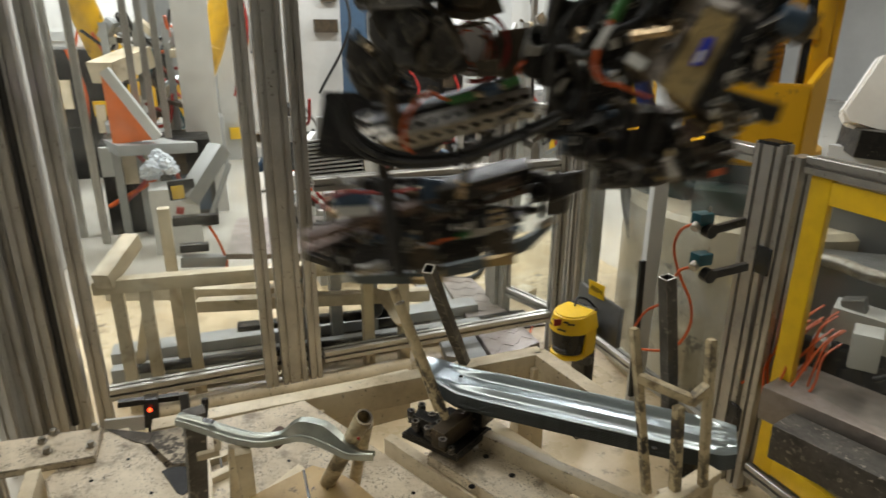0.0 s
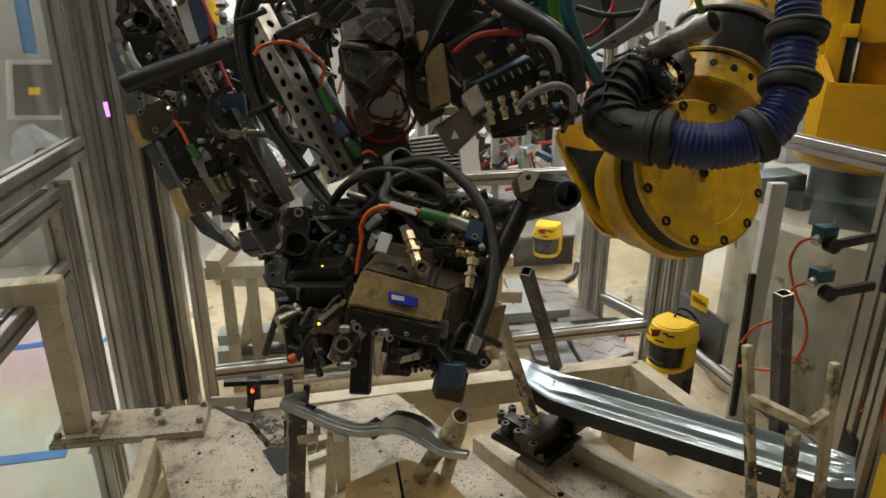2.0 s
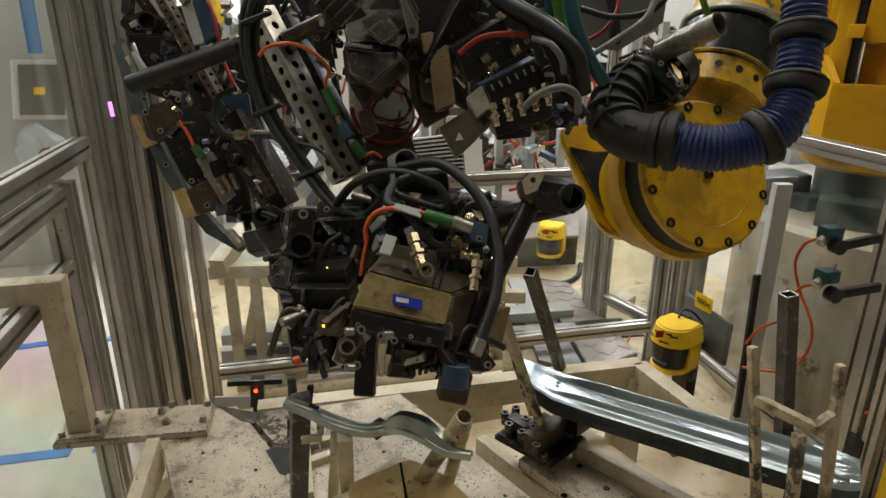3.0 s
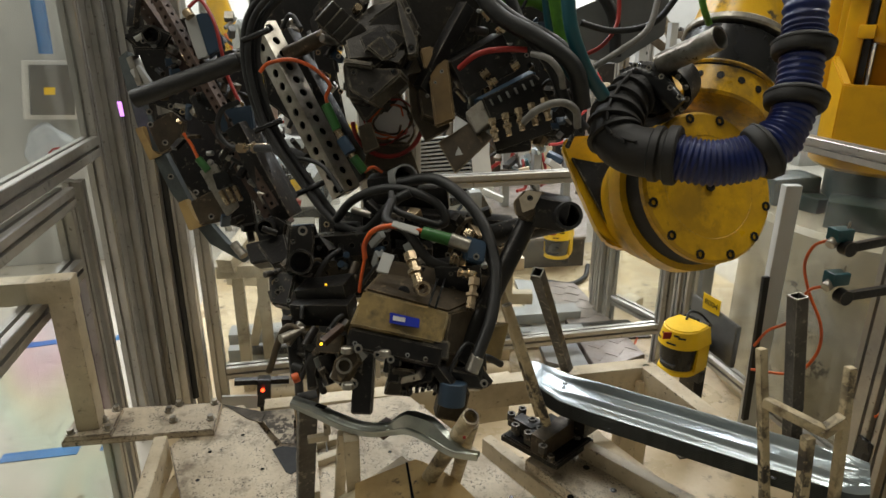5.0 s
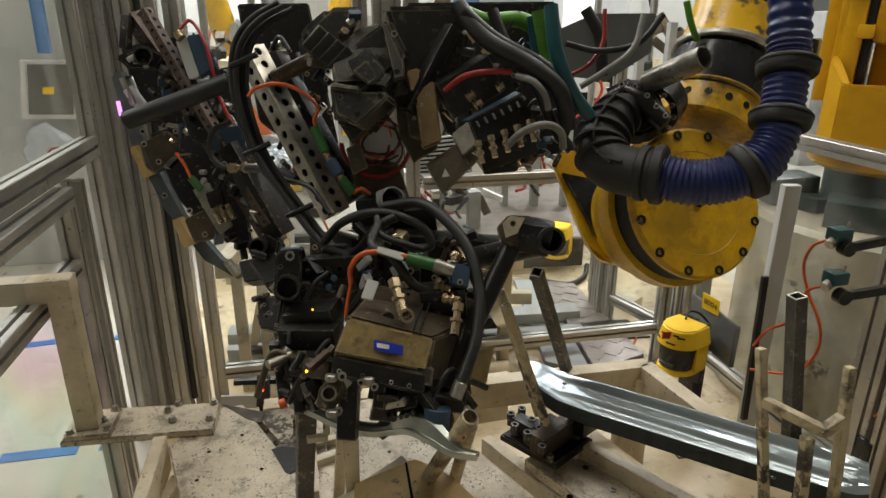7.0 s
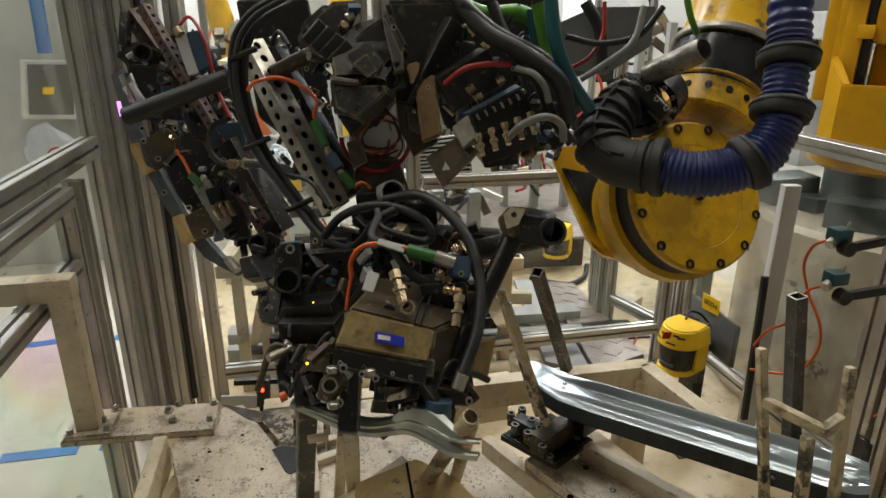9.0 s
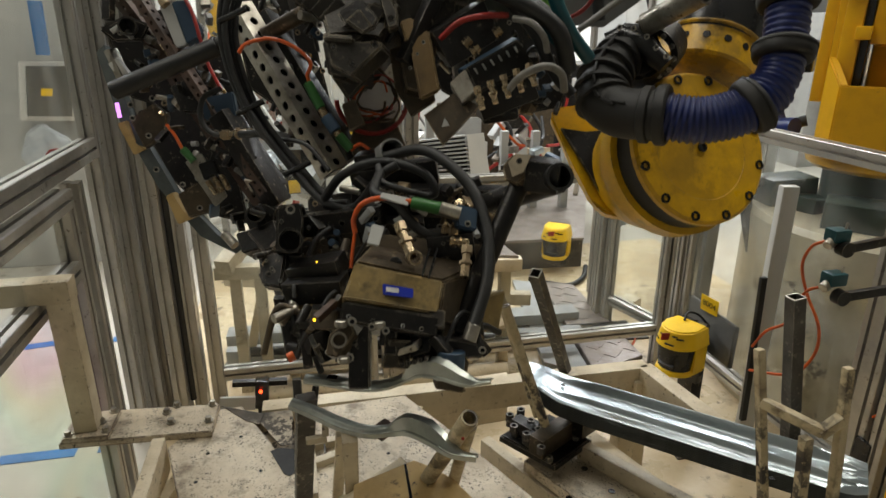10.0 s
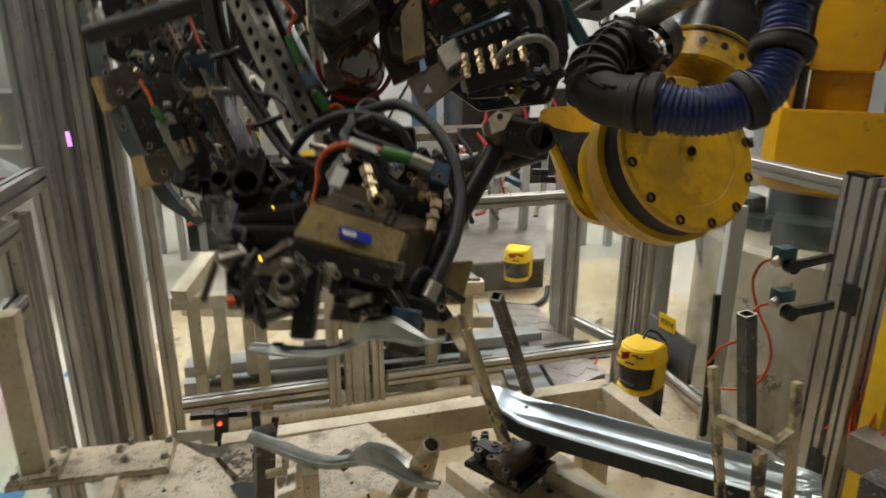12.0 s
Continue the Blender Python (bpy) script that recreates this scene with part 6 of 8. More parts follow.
part("cross_bar", bm, BROWN, block)
bm = B()
bar(bm, (-1.191, 0.589, 0.480), (-1.226, 0.649, 0.480), 0.05, 0.07, bevel=0.004)
part("rest", bm, DARK, block)
for p in ((-1.285, 0.458, 0.445), (-1.301, 0.486, 0.445), (-1.242, 0.458, 0.445), (-1.258, 0.491, 0.445), (-1.222, 0.538, 0.455), (-1.206, 0.496, 0.445), (-1.133, 0.504, 0.445), (-1.196, 0.597, 0.440)):
    bm = B()
    bolt(bm, V(p) - V((0, 0, 0.016)), (0, 0, 1), 0.009, 0.015)
    part("bolt", bm, GRIME, block, "grey socket bolt")
for a, b, w, h in (((-1.265, 0.466, 0.452), (-1.211, 0.498, 0.452), 0.035, 0.035), ((-1.205, 0.474, 0.452), (-1.152, 0.497, 0.452), 0.03, 0.03), ((-1.225, 0.576, 0.452), (-1.246, 0.638, 0.452), 0.03, 0.045), ((-1.251, 0.535, 0.452), (-1.197, 0.565, 0.452), 0.04, 0.03)):
    bm = B()
    bar(bm, a, b, w, h, bevel=0.003)
    part("jaw_block", bm, DARK, block)
for p in ((-1.271, 0.453, 0.455), (-1.286, 0.487, 0.455), (-1.238, 0.496, 0.455), (-1.225, 0.448, 0.455), (-1.189, 0.467, 0.455), (-1.200, 0.501, 0.455), (-1.134, 0.483, 0.455)):
    bm = B()
    bolt(bm, p, (0, 0, 1), 0.0105, 0.018)
    part("bolt", bm, GRIME, block, "grey socket bolt")
# rest under the far end of the rails
rest2 = thing("rail_rest", (-0.870, 1.040, 0.420), "dark steel rest under the rail stack", "rest")
bm = B()
bar(bm, (-0.842, 0.924, 0.460), (-0.903, 1.074, 0.460), 0.05, 0.10, bevel=0.004)
part("block", bm, DARK, rest2)
bm = B()
bar(bm, (-0.918, 1.050, 0.410), ((-0.918, 1.050, 0.410)[0], (-0.918, 1.050, 0.410)[1], 0), 0.06, 0.06)
part("post", bm, CREAM, rest2)


def locator(name, label, a, b, width, square, mat, foot=None):
    """A standing tube with an open top."""
    bm = B()
    base = foot or b
    if square:
        square_tube(bm, base, a, width, 0.003)
    else:
        pipe(bm, base, a, width / 2, 0.003)
    ob = solo(name, bm, mat, label, "locating post", group="locating posts")
    d, bm = (V(a) - V(base)).normalized(), B()
    if square:
        f, sx, u = axes(base, a, (0, 0, 1))
        for p, q in (((-1, -1), (1, -1)), ((1, -1), (1, 1)), ((1, 1), (-1, 1)), ((-1, 1), (-1, -1))):
            h = width / 2 - 0.0012
            bar(bm, V(a) + (sx * p[0] + u * p[1]) * h, V(a) + (sx * q[0] + u * q[1]) * h, 0.0034, 0.002, d)
    else:
        pipe(bm, V(a) - d * 0.001, V(a) + d * 0.0012, width / 2 + 0.0002, 0.0034)
    part("cut_end", bm, BARE, ob, "bright cut tube end", smooth=None)
    return ob


locator("locating_post", "dark steel square tube post on the fixture", (-1.299, 0.511, 0.832), (-1.511, 0.713, 0.400), 0.026, True, GRIME)
locator("locating_post", "dark steel square tube post beside the rails", (-0.959, 0.920, 0.880), (-0.947, 0.987, 0.439), 0.027, True, GRIME)
locator("locating_post", "chipped tan round tube post", (-1.224, 0.414, 0.791), (-1.156, 0.499, 0.511), 0.022, False, WORN)
locator("locating_post", "chipped tan round tube post", (-1.311, 0.426, 0.788), (-1.212, 0.503, 0.499), 0.022, False, WORN)

# chipped cream fork in front of the rails
fork = thing("guide_fork", (-0.668, 0.707, 0.767), "chipped cream painted two-pronged guide fork", "guide fork")
for a, b in (((-0.714, 0.640, 0.928), (-0.666, 0.666, 0.637)), ((-0.647, 0.734, 0.923), (-0.620, 0.738, 0.665))):
    bm = B()
    bar(bm, a, b, 0.0135, 0.0135, bevel=0.003)
    part("prong", bm, WORN, fork)
bm = B()
bar(bm, (-0.698, 0.646, 0.847), (-0.633, 0.703, 0.828), 0.016, 0.016, bevel=0.003)
bar(bm, (-0.636, 0.697, 0.824), (-0.635, 0.731, 0.847), 0.016, 0.016, bevel=0.003)
part("cross_bar", bm, WORN, fork)
bm = B()
bar(bm, (-0.640, 0.681, 0.819), (-0.628, 0.689, 0.657), 0.015, 0.015, bevel=0.002)
part("stem", bm, WORN, fork)
FP = V((-0.628, 0.689, 0.657))
bm = B()
bar(bm, FP + V((0.02, -0.06, 0)), FP + V((-0.02, 0.10, 0)), 0.03, 0.02, bevel=0.003)
part("base_bar", bm, CREAM, fork)
bm = B()
bar(bm, FP, (FP.x, FP.y, 0), 0.04, 0.04, bevel=0.003)
part("column", bm, CREAM, fork)

# nest of curved brackets and its supports
NEST = [V((-0.965, -0.051, 0.776)), V((-0.947, -0.012, 0.764)), V((-0.917, 0.028, 0.756)), V((-0.890, 0.068, 0.754)), V((-0.877, 0.104, 0.759)), V((-0.859, 0.134, 0.774)), V((-0.829, 0.165, 0.775)), V((-0.794, 0.189, 0.769)), V((-0.778, 0.203, 0.768)), V((-0.763, 0.222, 0.772))]
NLINE = smooth_path(NEST, 4)
NW = [0.020, 0.024, 0.025, 0.023, 0.020, 0.034, 0.038, 0.026, 0.012, 0.010]
NH = [0.002, 0.004, 0.005, 0.004, 0.005, 0.019, 0.021, 0.010, 0.002, 0.001]


def bracket_mesh(bm):
    m = len(NLINE)
    sides, ups = [], []
    for i in range(m):
        f = (NLINE[min(i + 1, m - 1)] - NLINE[max(i - 1, 0)]).normalized()
        s = V((0.25, 0.1, 1)).cross(f).normalized()
        sides.append(s)
        ups.append(f.cross(s).normalized())

    def outline(i):
        t = i / (m - 1) * (len(NW) - 1)
        k = min(int(t), len(NW) - 2)
        w = NW[k] + (NW[k + 1] - NW[k]) * (t - k)
        h = NH[k] + (NH[k + 1] - NH[k]) * (t - k)
        return [(w * 0.5 * a, h * (1 - min(1, max(0, (abs(a) - 0.35) / 0.45))) - (0.0025 * max(0, abs(a) - 0.9) / 0.1)) for a in (-1, -0.9, -0.8, -0.65, -0.5, -0.35, -0.15, 0.15, 0.35, 0.5, 0.65, 0.8, 0.9, 1)]
    return loft(bm, NLINE, sides, ups, outline, 0.0018)


picked = thing("stamped_bracket", TOOL, "curved galvanised stamped steel bracket gripped from a stack", "stamped part", "stamped brackets")
bm = B()
bracket_mesh(bm)
part("sheet", bm, OILED, picked, smooth=50)
for k in range(1, 4):
    bm = B()
    bracket_mesh(bm)
    bmesh.ops.translate(bm, verts=bm.verts, vec=(0, 0, -0.0022 * k))
    solo("stamped_bracket", bm, OILED, "curved galvanised stamped steel bracket lying in the nest", "stamped part", group="stamped brackets", smooth=50)
for a, b in (((-0.938, -0.012, 0.777), (-0.930, 0.003, 0.773)),):
    bm = B()
    bar(bm, a, b, 0.010, 0.001)
    part("slot", bm, BLACK, picked)
nest = thing("part_nest", (-1.188, 0.074, 0.450), "worn cream steel supports that hold the curved brackets", "part nest")
for a, b, w, h, mat in (((-0.892, 0.041, 0.738), (-1.040, 0.047, 0.452), 0.026, 0.02, CREAM), ((-0.930, 0.030, 0.721), (-1.071, 0.017, 0.452), 0.02, 0.012, CREAM),
                        ((-0.984, -0.026, 0.767), (-1.102, -0.050, 0.452), 0.034, 0.02, GRIME), ((-0.904, 0.107, 0.728), (-0.922, 0.092, 0.732), 0.03, 0.02, RUST),
                        ((-1.036, -0.041, 0.775), (-1.014, -0.041, 0.703), 0.016, 0.016, GRIME), ((-1.045, -0.008, 0.751), (-1.030, -0.019, 0.689), 0.010, 0.010, DARK)):
    bm = B()
    bar(bm, a, b, w, h, bevel=0.002)
    part("support", bm, mat, nest)
for a, b, r in (((-0.772, 0.212, 0.832), (-0.984, 0.124, 0.452), 0.0135), ((-0.790, 0.219, 0.808), (-1.001, 0.227, 0.452), 0.011)):
    bm = B()
    pipe(bm, b, a, r, 0.003)
    part("leaning_tube", bm, WORN, nest, "chipped tan leaning tube")
bm = B()
rod(bm, (-0.750, 0.197, 0.814), (-0.748, 0.196, 0.814), 0.0025, 8)
part("red_mark", bm, REDCABLE, nest)
bm = B()
slab(bm, [(-1.056, -0.029, 0.452), (-0.942, 0.132, 0.648), (-0.824, 0.187, 0.645), (-0.762, 0.173, 0.635), (-0.807, -0.025, 0.633)], 0.008, 0.001)
part("gusset", bm, CREAM, nest, "bent cream gusset plate")
# thin sheet that carries the ochre shading of the inner face
bm = B()
slab(bm, [(-0.888, 0.043, 0.646), (-0.922, 0.153, 0.652), (-0.894, 0.183, 0.652), (-0.860, 0.211, 0.650), (-0.811, 0.232, 0.647), (-0.788, 0.230, 0.646), (-0.834, 0.038, 0.641)], 0.003, 0.0008)
gusset_face = part("gusset_face", bm, OCHRE, nest, "inner face of the gusset, coloured ochre for its shading")
bm = B()
slab(bm, [(-0.916, 0.134, 0.652), (-0.915, 0.138, 0.652), (-0.810, 0.134, 0.645), (-0.811, 0.129, 0.644)], 0.001)
part("seam", bm, BLACK, gusset_face)
bm = B()
bar(bm, (-0.996, 0.004, 0.711), (-0.978, 0.003, 0.685), 0.012, 0.02, bevel=0.002)
bar(bm, (-0.977, 0.005, 0.683), (-0.976, -0.032, 0.682), 0.012, 0.012, bevel=0.002)
part("hook", bm, CREAM, nest)
bm = B()
square_tube(bm, (-1.251, -0.014, 0.400), (-1.247, -0.023, 0.460), 0.05, 0.004)
part("box_section", bm, GRIME, nest)

# tube and blocks added to give the bright strip of lit floor
pale_tube = thing("lit_strip_tube", (-2.148, 0.265, 0.07), "thick cream tube on blocks, added for the brightly lit floor strip behind the fixture", "tube")
bm = B()
rod(bm, (-2.161, -0.210, 0.070), (-2.136, 0.740, 0.070), 0.034, 24, 0.004)
part("tube", bm, CREAM, pale_tube)
for u in (0.12, 0.86):
    c = V((-2.161, -0.210, 0.070)).lerp(V((-2.136, 0.740, 0.070)), u)
    bm = B()
    bar(bm, (c.x - 0.05, c.y, 0.018), (c.x + 0.05, c.y, 0.018), 0.05, 0.036, bevel=0.003)
    part("block", bm, GRIME, pale_tube)

# light barrier receiver with a red lamp
barrier = thing("light_barrier", (-1.699, -0.175, 0.340), "small black light barrier with a glowing red lamp", "sensor")
bm = B()
bar(bm, (-1.726, -0.167, 0.384), (-1.711, -0.174, 0.301), 0.04, 0.05, bevel=0.006)
part("body", bm, BLACK, barrier)
bm = B()
bar(bm, (-1.734, -0.254, 0.375), (-1.740, -0.097, 0.359), 0.02, 0.016)
part("rail", bm, DARK, barrier)
bm = B()
rod(bm, (-1.683, -0.171, 0.366), (-1.680, -0.171, 0.369), 0.0052, 12)
part("lamp", bm, REDLED, barrier, "glowing red lamp")
bm = B()
bar(bm, (-1.697, -0.238, 0.349), (-1.695, -0.242, 0.308), 0.10, 0.01)
part("plate", bm, LIGHTGREY, barrier)
LP = V((-1.725, -0.172, 0.323))
bm = B()
bar(bm, (LP.x, LP.y, 0), (LP.x, LP.y, LP.z), 0.03, 0.03)
part("post", bm, DARK, barrier)


def scanner(at, face, scale, label):
    """A safety laser scanner: yellow hood, dark wrap-round window, yellow lower ring."""
    ob = thing("laser_scanner", at, label, "laser scanner", "laser scanners")
    a, f = V(at), V(face).normalized()
    s = V((-f.y, f.x, 0))

    def puck(z0, z1, r0, r1, depth, cut=0.0):
        bm = B()
        lo, hi = [], []
        for ring, zz, r in ((lo, z0, r0), (hi, z1, r1)):
            for k in range(17):
                t = -math.pi / 2 + math.pi * k / 16
                ring.append(bm.verts.new(a + (f * math.cos(t) + s * math.sin(t)) * (r * scale) + V((0, 0, zz * scale))))
            ring += [bm.verts.new(a - f * (depth * scale) + s * (r * scale * q) + V((0, 0, zz * scale))) for q in (1, -1)]
        n = len(lo)
        fs = [bm.faces.new(lo[::-1]), bm.faces.new(hi)] + [bm.faces.new((lo[i], lo[(i + 1) % n], hi[(i + 1) % n], hi[i])) for i in range(n)]
        bmesh.ops.bevel(bm, geom=list(fs[1].edges), offset=0.006 * scale, segments=3, affect="EDGES")
        return bm
    part("hood", puck(0.018, 0.085, 0.078, 0.064, 0.075), SAFETY, ob, "yellow plastic hood")
    part("window", puck(-0.074, 0.019, 0.062, 0.071, 0.06), BLACK, ob, "glossy black window")
    part("lower_ring", puck(-0.092, -0.073, 0.070, 0.066, 0.07), SAFETY, ob)
    for q in (1, -1):
        bm = B()
        bar(bm, a - f * 0.036 * scale + s * (q * 0.066 * scale) + V((0, 0, -0.08 * scale)), a - f * 0.036 * scale + s * (q * 0.066 * scale) + V((0, 0, 0.02 * scale)), 0.07 * scale, 0.016 * scale, s)
        part("cheek", bm, SAFETY, ob)
    bm = B()
    bar(bm, a + f * 0.074 * scale + V((0, 0, 0.05 * scale)), a + f * 0.071 * scale + V((0, 0, 0.075 * scale)), 0.05 * scale, 0.004)
    part("display", bm, REDCABLE, ob, "small reddish display")
    for k, (q, zz, w) in enumerate(((0.35, 0.066, 0.020), (0.62, 0.060, 0.026), (-0.45, 0.058, 0.018), (0.15, 0.034, 0.034), (-0.7, 0.036, 0.022))):
        d = (f * math.cos(q) + s * math.sin(q)).normalized()
        r = 0.0785 - 0.013 * (zz - 0.018) / 0.067
        bm = B()
        bar(bm, a + d * ((r - 0.0025) * scale) + V((0, 0, (zz - 0.003) * scale)), a + d * ((r - 0.0025) * scale) + V((0, 0, (zz + 0.003) * scale)), w * scale, 0.006 * scale, d)
        part("print_bar", bm, BLACK, ob)
    bm = B()
    bar(bm, a + f * 0.060 * scale + V((0, 0, -0.058 * scale)), a + f * 0.064 * scale + V((0, 0, -0.050 * scale)), 0.06 * scale, 0.012 * scale, f)
    part("window_slot", bm, RUBBER, ob)
    bm = B()
    bar(bm, a - f * 0.085 * scale + V((0, 0, -0.16 * scale)), a - f * 0.085 * scale + V((0, 0, 0.08 * scale)), 0.11 * scale, 0.03, f, bevel=0.004)
    part("mount", bm, BLACK, ob, "black mounting plate")
    return ob


def facing(at, k):
    d = -V(at)
    d.z = 0
    return Matrix.Rotation(radians(k), 3, "Z") @ d.normalized()


S1 = V((-1.612, 1.135, 0.404))
scanner(S1, (0.40, -0.92, 0), 0.88, "yellow safety laser scanner with a black window on the fence")
S2 = V((-3.271, 1.398, 0.193))
scanner(S2, (0.8, -0.6, 0), 1.05, "yellow safety laser scanner beside the further cell")
stand = thing("scanner_stand", (S1.x - 0.02, S1.y + 0.12, 0), "dark steel scanner stand with a bolted foot", "stand")
bm = B()
bar(bm, (S1.x - 0.05, S1.y + 0.10, 0.01), (S1.x - 0.05, S1.y + 0.10, 0.42), 0.04, 0.08, bevel=0.003)
part("column", bm, DARK, stand)
bm = B()
prism(bm, [(S1.x - 0.12, S1.y + 0.02), (S1.x + 0.06, S1.y + 0.02), (S1.x + 0.06, S1.y + 0.2), (S1.x - 0.12, S1.y + 0.2)], 0, 0.012, 0.002)
part("foot", bm, GRIME, stand)
bm = B()
slab(bm, [(-1.781, 1.275, 0.501), (-1.561, 1.297, 0.480), (-1.518, 1.259, 0.360), (-1.736, 1.244, 0.375)], 0.02, 0.003)
part("back_plate", bm, PLATE, stand, "grey aluminium back plate")
bm = B()
cable(bm, [(-1.637, 1.164, 0.483), (-1.656, 1.187, 0.499), (-1.659, 1.229, 0.485), (-1.650, 1.266, 0.446)], 0.004)
part("cable", bm, RUBBER, stand)
plate = thing("number_sign", (-1.722, 1.309, 0.488), "small yellow plate with a station number", "sign")
SR, SU = (V((-1.693, 1.326, 0.482)) - V((-1.754, 1.305, 0.493))).normalized(), V((0, 0, 1))
bm = B()
slab(bm, [(-1.707, 1.264, 0.538), (-1.645, 1.287, 0.530), (-1.638, 1.281, 0.481), (-1.697, 1.260, 0.487)], 0.003)
part("plate", bm, SAFETY, plate)
text_on("number", "8004", V((-1.667, 1.269, 0.512)), SR, SU, 0.026, BLACK, plate)

# painted strut with two inductive sensors
strut = thing("sensor_strut", (-1.505, 1.347, 0), "cream painted steel strut beside the fence", "strut")
bm = B()
bar(bm, (-1.505, 1.347, 0), (-1.505, 1.347, 0.95), 0.048, 0.03, (0.97, -0.2, 0), bevel=0.003)
part("channel", bm, LIGHTGREY, strut)
bm = B()
bar(bm, (-1.454, 1.272, 0.695), (-1.441, 1.280, 0.220), 0.018, 0.012)
part("black_strip", bm, RUBBER, strut)
for c, e, g, h in (((-1.142, 1.175, 0.927), (-1.135, 1.145, 0.908), (-1.123, 1.183, 0.903), (-1.126, 1.298, 0.914)), ((-1.114, 1.162, 0.833), (-1.108, 1.130, 0.817), (-1.091, 1.167, 0.799), (-1.087, 1.288, 0.808))):
    ob = thing("proximity_sensor", c, "teal proximity sensor on a black arm", "sensor", "proximity sensors")
    bm = B()
    bar(bm, V(c) + V((0, -0.022, 0.004)), V(c) + V((0, 0.022, 0.004)), 0.035, 0.03, bevel=0.004)
    part("body", bm, TEAL, ob)
    bm = B()
    rod(bm, e, V(c), 0.012, 14, 0.002)
    part("barrel", bm, BARE, ob)
    bm = B()
    bar(bm, g, h, 0.014, 0.022, bevel=0.003)
    rod(bm, V(g) - V((0.012, 0, 0)), V(g) + V((0.012, 0, 0)), 0.018, 14)
    part("arm", bm, DARK, ob)
    bm = B()
    rod(bm, V(c) + V((0.006, 0.012, 0.018)), V(c) + V((0.006, 0.014, 0.034)), 0.003, 6)
    part("plug", bm, BARE, ob)
loose = thing("signal_cable", (-1.143, 1.153, 0.727), "orange signal cable hanging between the sensors", "cable")
bm = B()
cable(bm, [(-1.152, 1.161, 0.916), (-1.182, 1.149, 0.890), (-1.193, 1.145, 0.838), (-1.176, 1.159, 0.771), (-1.133, 1.167, 0.708), (-1.124, 1.168, 0.645), (-1.137, 1.147, 0.586), (-1.171, 1.125, 0.558), (-1.269, 1.119, 0.515)], 0.0036)
part("upper_run", bm, ORANGE, loose)
bm = B()
cable(bm, [(-1.124, 1.143, 0.814), (-1.167, 1.142, 0.779), (-1.202, 1.147, 0.688), (-1.256, 1.136, 0.635), (-1.292, 1.134, 0.572)], 0.0036)
part("lower_run", bm, ORANGE, loose)


# leads lying on the floor behind the fixture
floor_leads = thing("floor_cables", (-3.068, 1.375, 0.010), "black and orange cables lying on the floor", "cable")
for m, r, pts in ((RUBBER, 0.014, [(-3.148, 1.203, 0.020), (-3.062, 1.288, 0.020), (-3.016, 1.386, 0.020), (-3.101, 1.509, 0.020), (-3.240, 1.589, 0.030)]), (RUBBER, 0.006, [(-2.379, 1.047, 0.010), (-2.278, 1.073, 0.010), (-2.232, 1.145, 0.010), (-2.290, 1.212, 0.010)]),
                  (RUBBER, 0.006, [(-2.422, 1.024, 0.010), (-2.341, 1.072, 0.010), (-2.281, 1.154, 0.010), (-2.211, 1.153, 0.010)]), (REDCABLE, 0.005, [(-2.384, 1.022, 0.010), (-2.391, 1.093, 0.010), (-2.415, 1.187, 0.010)]), (ORANGE, 0.005, [(-2.234, 1.314, 0.006), (-2.345, 1.420, 0.006), (-2.526, 1.551, 0.006)])):
    bm = B()
    cable(bm, pts, r)
    part("cable", bm, m, floor_leads)

# ---- the cell behind the fence ----


def boxy(name, a, b, w, h, mat, label, category, group="", bevel=0.006):
    bm = B()
    bar(bm, a, b, w, h, bevel=bevel)
    return solo(name, bm, mat, label, category, group=group)


def frame_parts(ob, name, mat, pieces):
    for a, b, w, h in pieces:
        bm = B()
        bar(bm, a, b, w, h, bevel=0.004)
        part(name, bm, mat, ob)


bench = thing("welding_bench", (-3.2, 0.2, 0), "cream painted steel work bench on legs behind the fence", "bench")
BZ = 0.52
frame_parts(bench, "rail", CREAM, (((-2.297, -0.348, 0.520), (-2.148, 0.785, 0.520), 0.05, 0.05), ((-2.784, -0.379, 0.300), (-2.499, 0.447, 0.300), 0.05, 0.05), ((-2.528, -0.029, 0.300), (-2.298, 0.887, 0.300), 0.05, 0.05),
                                  ((-2.249, -0.313, 0.550), (-2.469, -0.219, 0.620), 0.06, 0.06)))
for p in ((-2.311, -0.282, 0.500), (-2.287, -0.191, 0.500), (-2.277, -0.051, 0.500), (-2.212, 0.594, 0.500), (-2.197, 0.736, 0.500)):
    bm = B()
    bar(bm, (p[0], p[1], 0), (p[0], p[1], 0.5), 0.042, 0.042, bevel=0.004)
    part("leg", bm, CREAM, bench)
bm = B()
prism(bm, [(-2.373, 0.095, 0.545), (-2.136, 0.769, 0.545), (-2.695, 0.706, 0.545), (-2.848, 0.175, 0.545)], 0.535, 0.556, 0.002)
part("top", bm, TREAD, bench, "dull steel bench top")
bm = B()
slab(bm, [(-2.366, -0.223, 0.356), (-2.367, -0.190, 0.350), (-2.413, -0.250, 0.110), (-2.413, -0.283, 0.117)], 0.03)
part("brace", bm, CREAM, bench)

post = thing("square_column", (-2.369, -0.112, 0.473), "cream square steel post with a flat top", "post")
p0 = V((-2.405, -0.099, 0.748))
bm = B()
bar(bm, (p0.x, p0.y, 0), (p0.x, p0.y, p0.z), 0.042, 0.042, bevel=0.003)
part("tube", bm, CREAM, post)

